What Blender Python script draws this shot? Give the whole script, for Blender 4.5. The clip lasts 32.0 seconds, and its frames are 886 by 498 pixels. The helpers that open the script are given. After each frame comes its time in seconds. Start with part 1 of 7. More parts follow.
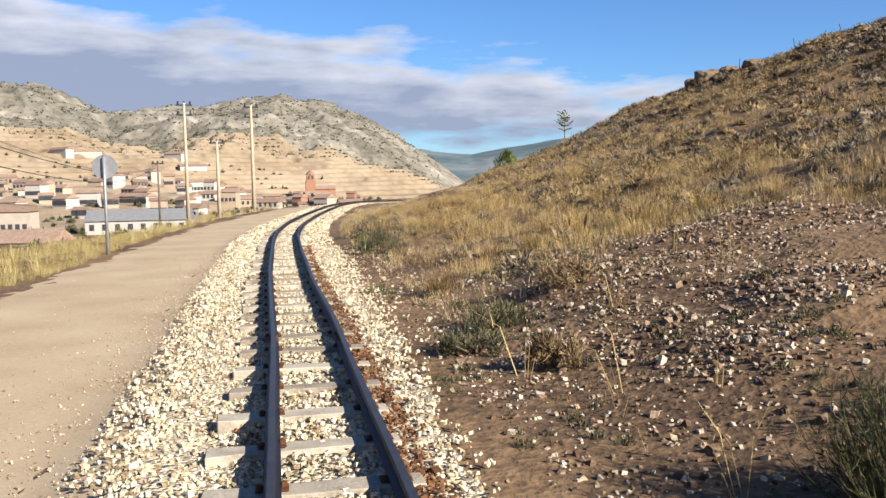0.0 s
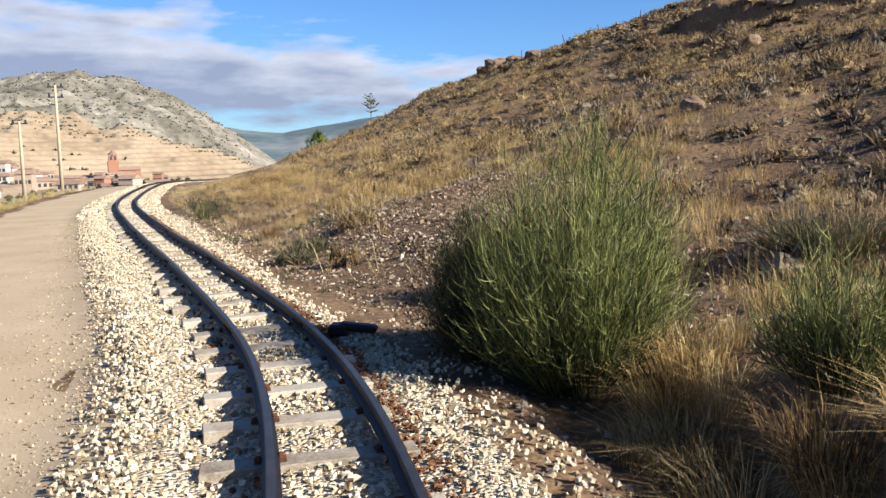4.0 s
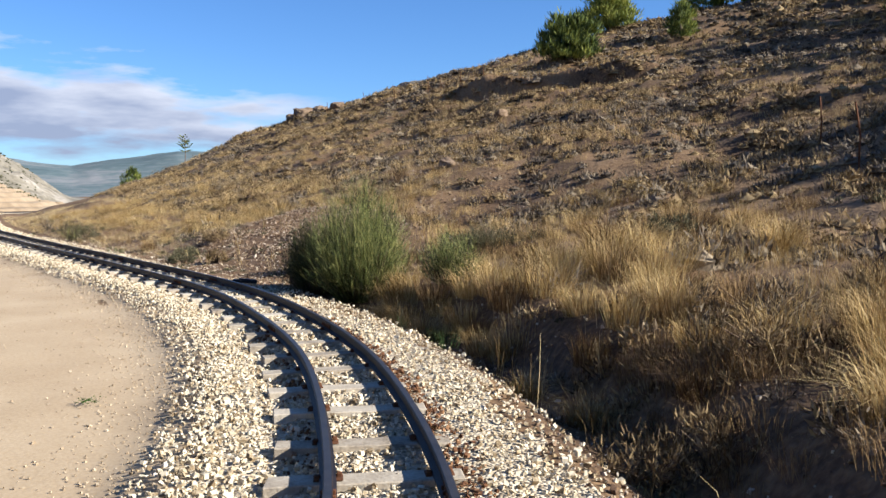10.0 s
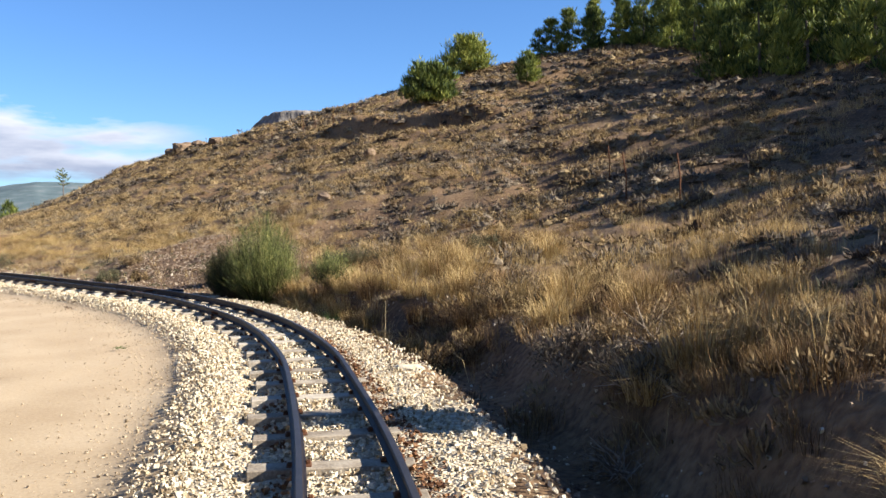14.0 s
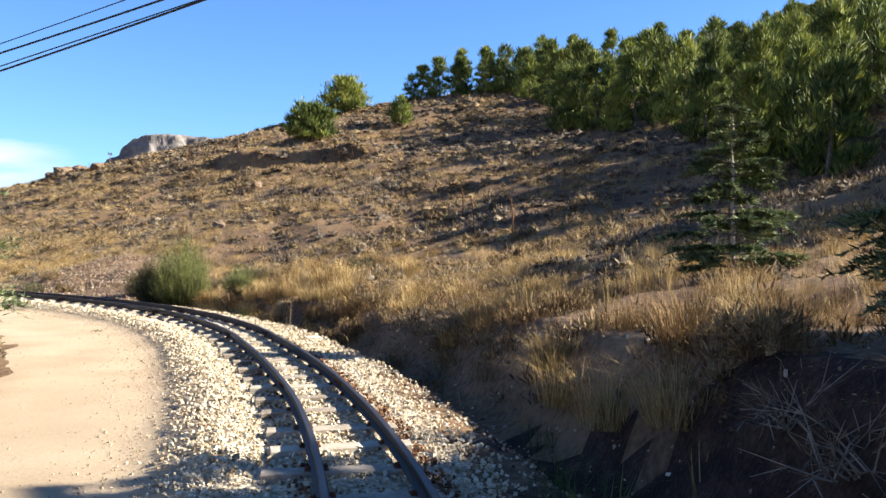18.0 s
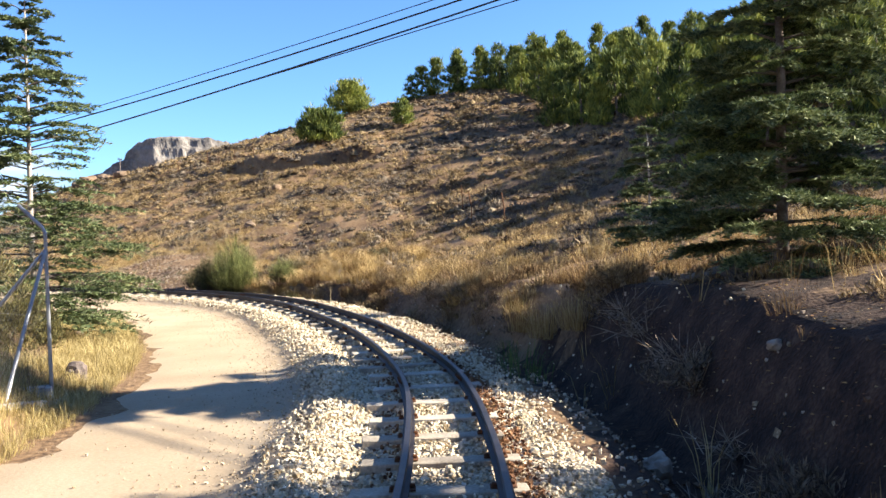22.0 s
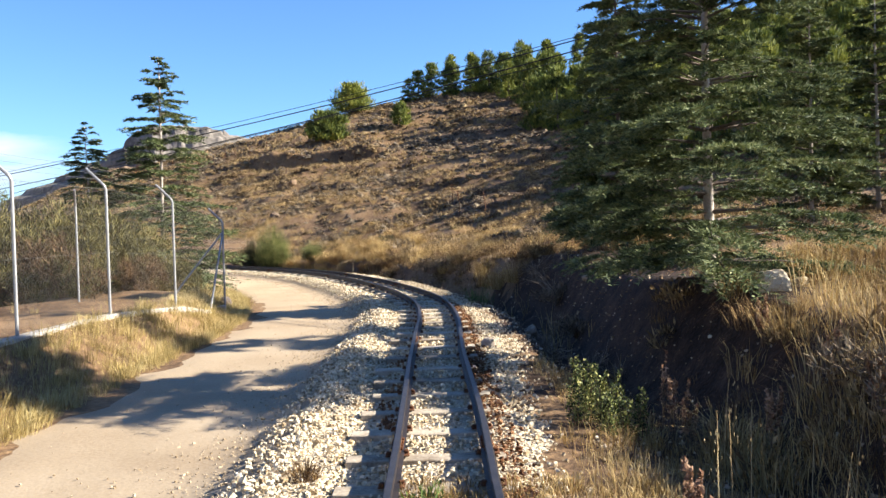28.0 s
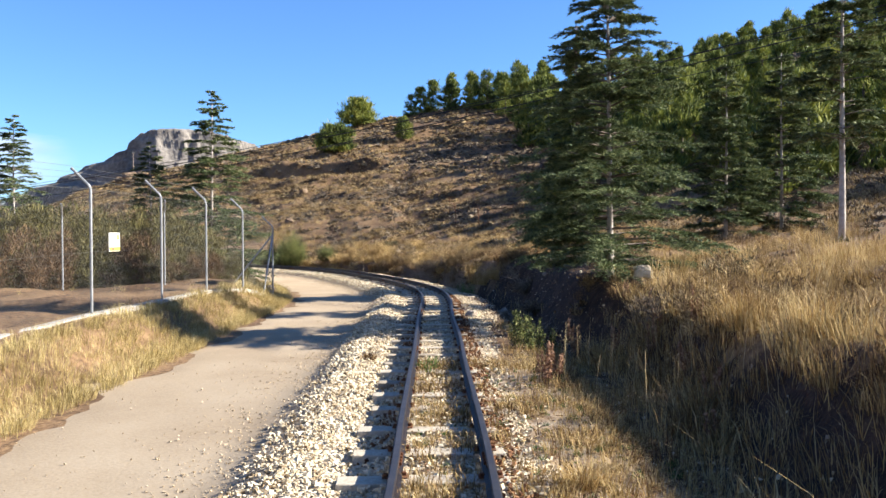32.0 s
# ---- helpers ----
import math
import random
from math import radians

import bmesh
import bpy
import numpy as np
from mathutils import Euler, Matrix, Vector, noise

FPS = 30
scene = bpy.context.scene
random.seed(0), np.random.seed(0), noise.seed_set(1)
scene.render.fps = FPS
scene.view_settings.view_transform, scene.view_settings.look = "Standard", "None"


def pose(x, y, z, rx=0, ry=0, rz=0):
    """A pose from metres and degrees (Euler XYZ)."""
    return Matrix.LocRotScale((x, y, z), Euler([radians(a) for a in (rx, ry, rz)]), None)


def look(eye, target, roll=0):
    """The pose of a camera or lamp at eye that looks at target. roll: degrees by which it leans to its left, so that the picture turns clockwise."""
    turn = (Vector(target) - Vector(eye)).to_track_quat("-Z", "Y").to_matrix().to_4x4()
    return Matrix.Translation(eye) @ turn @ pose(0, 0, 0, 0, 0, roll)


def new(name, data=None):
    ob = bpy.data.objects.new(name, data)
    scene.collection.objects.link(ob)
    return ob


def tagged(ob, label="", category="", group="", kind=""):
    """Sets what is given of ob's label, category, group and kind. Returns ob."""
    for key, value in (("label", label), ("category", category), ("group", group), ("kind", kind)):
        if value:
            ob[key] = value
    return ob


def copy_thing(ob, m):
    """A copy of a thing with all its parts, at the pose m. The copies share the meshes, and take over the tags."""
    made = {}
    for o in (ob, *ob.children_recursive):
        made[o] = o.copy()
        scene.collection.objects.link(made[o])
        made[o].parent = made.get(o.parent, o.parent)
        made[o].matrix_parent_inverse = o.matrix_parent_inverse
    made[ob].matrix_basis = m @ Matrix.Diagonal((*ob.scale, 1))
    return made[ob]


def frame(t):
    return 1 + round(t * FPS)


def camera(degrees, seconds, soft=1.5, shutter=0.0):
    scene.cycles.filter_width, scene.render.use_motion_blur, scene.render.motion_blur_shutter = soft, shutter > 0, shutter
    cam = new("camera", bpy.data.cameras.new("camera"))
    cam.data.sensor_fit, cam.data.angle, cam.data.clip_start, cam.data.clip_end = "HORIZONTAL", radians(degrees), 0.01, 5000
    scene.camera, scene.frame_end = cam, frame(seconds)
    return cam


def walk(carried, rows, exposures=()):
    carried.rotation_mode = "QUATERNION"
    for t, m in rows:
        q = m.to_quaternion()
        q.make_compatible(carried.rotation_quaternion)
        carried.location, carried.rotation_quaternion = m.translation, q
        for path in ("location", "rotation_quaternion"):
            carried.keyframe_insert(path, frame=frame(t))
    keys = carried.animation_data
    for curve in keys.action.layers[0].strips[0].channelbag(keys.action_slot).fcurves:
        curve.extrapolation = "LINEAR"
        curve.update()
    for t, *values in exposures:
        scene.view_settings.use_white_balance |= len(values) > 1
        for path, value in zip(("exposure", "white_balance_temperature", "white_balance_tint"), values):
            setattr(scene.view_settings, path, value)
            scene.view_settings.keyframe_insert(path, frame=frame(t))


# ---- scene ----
cam = camera(52.65, 32.0, soft=1.5)
ROWS = [
    (0, pose(0.011, -0.004, 1.604, 85.46, 1.07, -0.10)),
    (0.5, pose(0.027, -0.716, 1.612, 86.02, 1.19, -1.60)),
    (1, pose(0.025, -1.427, 1.618, 85.74, 1.44, -2.83)),
    (1.5, pose(0.007, -2.137, 1.618, 86.03, 1.57, -3.87)),
    (2, pose(-0.017, -2.839, 1.616, 86.50, 1.63, -5.11)),
    (2.5, pose(-0.054, -3.527, 1.616, 86.20, 1.80, -6.68)),
    (3, pose(-0.113, -4.210, 1.615, 86.54, 1.82, -8.49)),
    (3.5, pose(-0.198, -4.887, 1.615, 86.07, 1.63, -10.53)),
    (4, pose(-0.310, -5.556, 1.619, 83.83, 1.51, -11.99)),
    (4.5, pose(-0.432, -6.219, 1.625, 83.61, 1.48, -13.35)),
    (6.5, pose(-1.062, -8.729, 1.616, 84.56, 0.47, -18.73)),
    (7, pose(-1.285, -9.376, 1.622, 84.85, 0.06, -19.73)),
    (7.5, pose(-1.508, -10.024, 1.631, 85.24, -0.41, -20.79)),
    (8, pose(-1.761, -10.684, 1.639, 85.13, -0.78, -21.78)),
    (8.5, pose(-2.026, -11.343, 1.650, 85.47, -0.93, -22.15)),
    (9, pose(-2.278, -12.001, 1.658, 86.28, -0.72, -22.89)),
    (9.5, pose(-2.541, -12.673, 1.666, 86.21, -0.32, -23.57)),
    (10, pose(-2.812, -13.352, 1.674, 86.20, 0.12, -24.46)),
    (10.5, pose(-3.090, -14.017, 1.680, 86.56, 0.41, -25.19)),
    (11, pose(-3.381, -14.667, 1.682, 86.85, 0.60, -26.09)),
    (11.5, pose(-3.684, -15.308, 1.682, 86.82, 0.67, -27.03)),
    (12, pose(-3.995, -15.956, 1.685, 87.32, 0.65, -27.95)),
    (12.5, pose(-4.324, -16.608, 1.690, 87.55, 0.60, -28.65)),
    (13, pose(-4.668, -17.262, 1.698, 87.64, 0.71, -29.70)),
    (13.5, pose(-5.012, -17.917, 1.706, 87.83, 0.75, -31.09)),
    (14, pose(-5.383, -18.566, 1.709, 87.92, 0.86, -32.51)),
    (14.5, pose(-5.772, -19.214, 1.705, 88.25, 0.84, -33.60)),
    (15, pose(-6.177, -19.855, 1.695, 89.03, 0.81, -35.26)),
    (15.5, pose(-6.591, -20.491, 1.682, 89.04, 0.65, -36.76)),
    (17.5, pose(-8.378, -22.778, 1.634, 89.81, -0.40, -40.51)),
    (18, pose(-8.828, -23.279, 1.629, 89.82, -0.38, -40.64)),
    (18.5, pose(-9.273, -23.793, 1.619, 89.72, -0.11, -40.77)),
    (19, pose(-9.718, -24.329, 1.603, 89.58, 0.31, -40.79)),
    (19.5, pose(-10.168, -24.864, 1.584, 89.23, 0.54, -40.88)),
    (20, pose(-10.609, -25.384, 1.581, 89.13, 0.71, -41.06)),
    (20.5, pose(-11.048, -25.891, 1.587, 89.03, 0.89, -40.96)),
    (21, pose(-11.488, -26.402, 1.599, 88.97, 1.18, -40.65)),
    (21.5, pose(-11.925, -26.932, 1.610, 89.11, 1.63, -40.46)),
    (22, pose(-12.384, -27.483, 1.624, 89.15, 2.05, -40.35)),
    (22.5, pose(-12.852, -28.038, 1.625, 89.41, 2.36, -40.27)),
    (23, pose(-13.315, -28.587, 1.617, 89.31, 2.67, -40.33)),
    (23.5, pose(-13.769, -29.126, 1.609, 89.08, 2.71, -40.43)),
    (24, pose(-14.220, -29.658, 1.600, 89.17, 2.54, -40.59)),
    (24.5, pose(-14.668, -30.188, 1.598, 88.71, 2.35, -40.61)),
    (25, pose(-15.130, -30.731, 1.607, 88.59, 2.04, -40.53)),
    (25.5, pose(-15.605, -31.282, 1.625, 88.15, 1.97, -40.51)),
    (27.5, pose(-17.557, -33.576, 1.661, 88.53, 1.71, -40.64)),
    (28, pose(-18.018, -34.130, 1.653, 88.48, 1.52, -40.77)),
    (28.5, pose(-18.495, -34.673, 1.647, 88.67, 1.28, -40.90)),
    (29, pose(-18.979, -35.215, 1.644, 88.50, 0.98, -40.88)),
    (29.5, pose(-19.461, -35.762, 1.646, 88.64, 0.80, -40.80)),
    (30, pose(-19.935, -36.318, 1.650, 88.40, 0.68, -40.78)),
    (30.5, pose(-20.410, -36.870, 1.652, 88.53, 0.57, -40.76)),
    (31, pose(-20.883, -37.419, 1.652, 88.72, 0.52, -40.75)),
    (31.5, pose(-21.346, -37.958, 1.652, 88.93, 0.50, -40.84)),
    (32, pose(-21.800, -38.498, 1.650, 89.00, 0.21, -40.92)),
]
walk(cam, ROWS, [(0, 1.22, 6100, 10), (4.5, 1.26, 5900, 10), (9, 1.30, 5800, 10), (13, 1.50, 6100, 10), (17.5, 1.88, 6150, 10),
                 (21, 2.14, 6250, 10), (25, 2.14, 6350, 10), (28, 1.98, 6300, 10), (30, 1.90, 6150, 10), (32, 1.86, 6050, 10)])

# ---- daylight ----
SUN_EL, SUN_AZ = radians(28.0), math.atan2(0.77, -0.64)      # azimuth clockwise from +y
world = bpy.data.worlds.new("sky")
scene.world = world
world.use_nodes = True
wn, wl = world.node_tree.nodes, world.node_tree.links
wn.clear()


def wmath(op, a, b=None, c=None):
    n = wn.new("ShaderNodeMath")
    n.operation = op
    for i, v in enumerate((a, b, c)):
        if v is None:
            continue
        if isinstance(v, (int, float)):
            n.inputs[i].default_value = v
        else:
            wl.new(v, n.inputs[i])
    return n.outputs[0]


sky = wn.new("ShaderNodeTexSky")
sky.sky_type, sky.sun_disc = "NISHITA", False
sky.sun_elevation, sky.sun_rotation = SUN_EL, SUN_AZ
sky.altitude, sky.air_density, sky.dust_density, sky.ozone_density = 900, 1.0, 0.3, 2.0
coord = wn.new("ShaderNodeTexCoord")
sep = wn.new("ShaderNodeSeparateXYZ")
wl.new(coord.outputs["Generated"], sep.inputs[0])
az = wmath("MULTIPLY", wmath("ARCTAN2", sep.outputs[0], sep.outputs[1]), 57.3)
el = wmath("MULTIPLY", wmath("ARCSINE", sep.outputs[2]), 57.3)
stretch = wn.new("ShaderNodeMapping")
stretch.inputs["Scale"].default_value = (5, 5, 22)
wl.new(coord.outputs["Generated"], stretch.inputs[0])
puffs = wn.new("ShaderNodeTexNoise")
puffs.inputs["Scale"].default_value, puffs.inputs["Detail"].default_value, puffs.inputs["Roughness"].default_value = 1.0, 7, 0.55
wl.new(stretch.outputs[0], puffs.inputs[0])
wisps = wn.new("ShaderNodeTexNoise")
wisps.inputs["Scale"].default_value, wisps.inputs["Detail"].default_value = 2.6, 5
wl.new(stretch.outputs[0], wisps.inputs[0])
# a bank of cloud low over the valley, its top falling away to the north-east
top_edge = wmath("MINIMUM", wmath("SUBTRACT", 8.6, wmath("MULTIPLY", wmath("ADD", az, 5.0), 0.155)), 15.0)
rag = wmath("MULTIPLY", wmath("SUBTRACT", puffs.outputs[0], 0.5), 9.0)
depth = wmath("SUBTRACT", wmath("ADD", top_edge, rag), el)
cover_top = wmath("SMOOTH_MIN", wmath("MAXIMUM", wmath("MULTIPLY", depth, 0.75), 0.0), 1.0, 0.2)
low = wmath("ADD", wmath("SUBTRACT", wmath("MULTIPLY", el, 0.55), 0.9), wmath("MULTIPLY", wmath("SUBTRACT", wisps.outputs[0], 0.5), 3.0))
cover_low = wmath("MINIMUM", wmath("MAXIMUM", low, 0.12), 1.0)
ends = wmath("MINIMUM", wmath("MAXIMUM", wmath("MULTIPLY", wmath("SUBTRACT", 19.0, az), 0.16), 0.0), 1.0)
cover = wmath("MULTIPLY", wmath("MULTIPLY", cover_top, cover_low), wmath("MULTIPLY", ends, 0.93))
tone = wn.new("ShaderNodeValToRGB")
tone.color_ramp.elements[0].color, tone.color_ramp.elements[0].position = (7.3, 7.1, 7.3, 1), 0.0
tone.color_ramp.elements[1].color, tone.color_ramp.elements[1].position = (3.2, 3.45, 4.4, 1), 0.55
shade = wmath("ADD", wmath("MULTIPLY", depth, 0.14), wmath("MULTIPLY", wmath("SUBTRACT", wisps.outputs[0], 0.5), 0.9))
wl.new(shade, tone.inputs[0])
mixed = wn.new("ShaderNodeMix")
mixed.data_type = "RGBA"
wl.new(cover, mixed.inputs["Factor"])
clear = wn.new("ShaderNodeMix")
clear.data_type, clear.blend_type = "RGBA", "MULTIPLY"
clear.inputs["Factor"].default_value = 1.0
clear.inputs["B"].default_value = (0.635, 0.885, 1.215, 1)          # dry, clear upland air
wl.new(sky.outputs[0], clear.inputs["A"])
wl.new(clear.outputs["Result"], mixed.inputs["A"])
wl.new(tone.outputs[0], mixed.inputs["B"])
background = wn.new("ShaderNodeBackground")
background.inputs["Strength"].default_value = 0.05
wl.new(mixed.outputs["Result"], background.inputs["Color"])
wl.new(background.outputs[0], wn.new("ShaderNodeOutputWorld").inputs[0])

sun = new("sun", bpy.data.lights.new("sun", "SUN"))
sun.data.energy, sun.data.angle, sun.data.color = 5.0, radians(0.55), (1.0, 0.90, 0.75)
toward = Vector((math.sin(SUN_AZ) * math.cos(SUN_EL), math.cos(SUN_AZ) * math.cos(SUN_EL), math.sin(SUN_EL)))
sun.matrix_world = look(toward * 200, (0, 0, 0))

# ---- materials ----
def material(name, colors, scale=3.0, rough=0.9, bump=0.3, fine=40.0, metal=0.0, per_object=0.0, per_island=0.0, spec=0.3, bump_dist=0.02, detail=6.0, through_light=0.0):
    """Mottled surface: a ramp of colours over coarse noise, broken by fine noise, with relief."""
    m = bpy.data.materials.new(name)
    m.use_nodes = True
    n, l = m.node_tree.nodes, m.node_tree.links
    b = n["Principled BSDF"]
    b.inputs["Roughness"].default_value, b.inputs["Metallic"].default_value = rough, metal
    b.inputs["Specular IOR Level"].default_value = spec
    g = n.new("ShaderNodeNewGeometry")
    big, small = n.new("ShaderNodeTexNoise"), n.new("ShaderNodeTexNoise")
    for t, s, d in ((big, scale, detail), (small, fine, 4.0)):
        t.inputs["Scale"].default_value, t.inputs["Detail"].default_value = s, d
        l.new(g.outputs["Position"], t.inputs["Vector"])
    mix = n.new("ShaderNodeMath")
    mix.operation = "MULTIPLY_ADD"
    mix.inputs[1].default_value = 0.45
    l.new(small.outputs[0], mix.inputs[0])
    part_big = n.new("ShaderNodeMath")
    part_big.operation = "MULTIPLY"
    part_big.inputs[1].default_value = 0.62
    l.new(big.outputs[0], part_big.inputs[0])
    l.new(part_big.outputs[0], mix.inputs[2])
    value = mix.outputs[0]
    for amount, source in ((per_object, "o"), (per_island, "i")):
        if amount:
            src = n.new("ShaderNodeObjectInfo").outputs["Random"] if source == "o" else g.outputs["Random Per Island"]
            add = n.new("ShaderNodeMath")
            add.operation = "MULTIPLY_ADD"
            add.inputs[1].default_value = amount
            l.new(src, add.inputs[0])
            off = n.new("ShaderNodeMath")
            off.inputs[1].default_value = -amount / 2
            l.new(value, off.inputs[0])
            l.new(off.outputs[0], add.inputs[2])
            value = add.outputs[0]
    ramp = n.new("ShaderNodeValToRGB")
    e = ramp.color_ramp.elements
    while len(e) < len(colors):
        e.new(0.5)
    for i, c in enumerate(colors):
        e[i].position = 0.32 + 0.42 * i / max(1, len(colors) - 1)
        e[i].color = (*c, 1)
    l.new(value, ramp.inputs[0])
    l.new(ramp.outputs[0], b.inputs["Base Color"])
    if bump:
        bm_ = n.new("ShaderNodeBump")
        bm_.inputs["Strength"].default_value, bm_.inputs["Distance"].default_value = bump, bump_dist
        l.new(mix.outputs[0], bm_.inputs["Height"])
        l.new(bm_.outputs[0], b.inputs["Normal"])
    if through_light:
        tr = n.new("ShaderNodeBsdfTranslucent")
        l.new(ramp.outputs[0], tr.inputs["Color"])
        ms = n.new("ShaderNodeMixShader")
        ms.inputs[0].default_value = through_light
        l.new(b.outputs[0], ms.inputs[1])
        l.new(tr.outputs[0], ms.inputs[2])
        l.new(ms.outputs[0], n["Material Output"].inputs["Surface"])
    return m


M_SOIL = material("dry_soil", [(0.036, 0.02, 0.011), (0.088, 0.051, 0.026), (0.19, 0.117, 0.058), (0.241, 0.157, 0.084)], 0.33, 0.95, 1.0, 11, bump_dist=0.09)
M_ROAD = material("packed_sand_road", [(0.31, 0.222, 0.13), (0.395, 0.298, 0.185), (0.46, 0.36, 0.235)], 0.7, 0.95, 0.35, 38, bump_dist=0.02)
M_BED = material("gravel_bed", [(0.161, 0.12, 0.077), (0.329, 0.277, 0.204), (0.453, 0.394, 0.307)], 22, 0.95, 0.8, 60, bump_dist=0.03)
M_STONE = material("limestone_ballast", [(0.20, 0.145, 0.08), (0.43, 0.345, 0.22), (0.58, 0.495, 0.345), (0.60, 0.53, 0.40)], 9, 0.85, 0.3, 60, per_island=0.45)
M_PEBBLE = material("dusty_road_pebbles", [(0.22, 0.165, 0.10), (0.33, 0.26, 0.17), (0.45, 0.37, 0.26)], 9, 0.9, 0.3, 60, per_island=0.5)
M_RUSTY = material("rust_stained_ballast", [(0.051, 0.02, 0.009), (0.139, 0.062, 0.025), (0.263, 0.146, 0.073)], 9, 0.9, 0.3, 60, per_island=0.35)
M_RUBBLE = material("reddish_rubble", [(0.058, 0.032, 0.02), (0.139, 0.088, 0.051), (0.248, 0.172, 0.11), (0.438, 0.365, 0.277)], 5, 0.9, 0.3, 50, per_island=0.45)
M_RAIL = material("worn_rail_steel", [(0.008, 0.007, 0.008), (0.016, 0.013, 0.014), (0.035, 0.024, 0.019)], 6, 0.55, 0.2, 90, metal=0.1, spec=0.3)
M_RAILTOP = material("polished_rail_head", [(0.02, 0.019, 0.02), (0.04, 0.037, 0.037), (0.07, 0.062, 0.058)], 8, 0.42, 0.1, 120, metal=0.4, spec=0.4)
M_RUST = material("rusty_iron", [(0.044, 0.016, 0.007), (0.102, 0.04, 0.016), (0.161, 0.073, 0.033)], 20, 0.85, 0.4, 90, metal=0.2)
M_SLEEPER = material("weathered_sleeper_wood", [(0.175, 0.139, 0.099), (0.321, 0.274, 0.208), (0.438, 0.387, 0.307)], 5, 0.9, 0.5, 45, per_object=0.3)
M_GRASS = material("dry_golden_grass", [(0.117, 0.067, 0.022), (0.263, 0.175, 0.062), (0.394, 0.285, 0.117), (0.467, 0.365, 0.182)], 0.8, 0.8, 0, 30, per_island=0.35, through_light=0.25)
M_STRAW = material("pale_straw", [(0.17, 0.095, 0.03), (0.32, 0.205, 0.07), (0.46, 0.33, 0.135), (0.56, 0.43, 0.21)], 1.0, 0.8, 0, 12, per_island=0.4, through_light=0.2)
M_OLIVE = material("grey_olive_shrub", [(0.033, 0.033, 0.016), (0.077, 0.073, 0.036), (0.146, 0.131, 0.069)], 1.4, 0.85, 0, 12, per_island=0.4, through_light=0.12)
M_VERGE = material("yellow_green_verge_grass", [(0.15, 0.105, 0.035), (0.31, 0.235, 0.082), (0.46, 0.365, 0.15), (0.55, 0.455, 0.23)], 0.9, 0.8, 0, 12, per_island=0.4, through_light=0.22)
M_PALE = material("bleached_grass", [(0.25, 0.17, 0.075), (0.40, 0.30, 0.15), (0.55, 0.44, 0.25)], 1.0, 0.85, 0, 12, per_island=0.4, through_light=0.2)
M_GREYGRASS = material("brown_grass", [(0.05, 0.027, 0.012), (0.145, 0.085, 0.035), (0.30, 0.195, 0.08)], 0.8, 0.85, 0, 30, per_island=0.4, through_light=0.16)
M_SHRUB = material("grey_thyme", [(0.03, 0.022, 0.015), (0.085, 0.065, 0.045), (0.165, 0.13, 0.09), (0.28, 0.22, 0.14)], 1.2, 0.9, 0.6, 14, per_island=0.3, through_light=0.06, bump_dist=0.05)
M_GREEN = material("fresh_green_weed", [(0.026, 0.051, 0.011), (0.058, 0.102, 0.022), (0.117, 0.161, 0.044)], 2, 0.8, 0, 30, per_island=0.4, through_light=0.25)
M_BROOM = material("broom_stems", [(0.016, 0.025, 0.007), (0.055, 0.075, 0.019), (0.15, 0.175, 0.043), (0.29, 0.285, 0.09)], 2.5, 0.7, 0, 30, per_island=0.65, through_light=0.08)
M_DARKBROOM = material("dark_broom_stems", [(0.014, 0.018, 0.006), (0.036, 0.043, 0.015), (0.085, 0.09, 0.03), (0.15, 0.125, 0.05)], 1.5, 0.8, 0, 30, per_island=0.5, through_light=0.1)
M_DRYSHRUB = material("tawny_withered_shrub", [(0.05, 0.03, 0.014), (0.13, 0.085, 0.04), (0.235, 0.165, 0.08), (0.34, 0.25, 0.125)], 1.2, 0.9, 0.6, 14, per_island=0.35, through_light=0.1, bump_dist=0.05)
M_HILLGRASS = material("golden_hill_grass", [(0.15, 0.09, 0.033), (0.29, 0.19, 0.074), (0.43, 0.305, 0.132), (0.51, 0.385, 0.19)], 0.9, 0.8, 0, 8, per_island=0.3, through_light=0.18)
M_TWIG = material("dead_twigs", [(0.058, 0.036, 0.022), (0.124, 0.08, 0.047), (0.204, 0.146, 0.088)], 3, 0.9, 0, 40, per_island=0.4)
M_PINE = material("pine_needles", [(0.022, 0.036, 0.010), (0.07, 0.098, 0.021), (0.18, 0.205, 0.036), (0.30, 0.305, 0.06)], 0.8, 0.75, 0, 3, per_object=0.16, per_island=0.25, through_light=0.17)
M_CEDAR = material("cedar_needles", [(0.022, 0.037, 0.017), (0.064, 0.092, 0.036), (0.14, 0.172, 0.064), (0.25, 0.275, 0.125)], 1.2, 0.7, 0, 5, per_island=0.4, through_light=0.13)
M_PALEBARK = material("pale_cedar_bark", [(0.22, 0.19, 0.16), (0.36, 0.32, 0.28), (0.50, 0.46, 0.42)], 9, 0.95, 0.6, 60)
M_THICKET = material("olive_brown_thicket", [(0.022, 0.02, 0.008), (0.065, 0.06, 0.02), (0.14, 0.125, 0.04), (0.22, 0.18, 0.065)], 0.9, 0.8, 0, 5, per_island=0.35, through_light=0.15)
M_RUSSET = material("russet_dry_thicket", [(0.044, 0.026, 0.013), (0.11, 0.064, 0.031), (0.219, 0.139, 0.069)], 0.9, 0.85, 0, 5, per_island=0.4, through_light=0.15)
M_FARTREE = material("dusty_dark_foliage", [(0.033, 0.036, 0.016), (0.066, 0.069, 0.029), (0.117, 0.113, 0.051)], 0.2, 0.9, 0, 3, per_island=0.4, through_light=0.1)
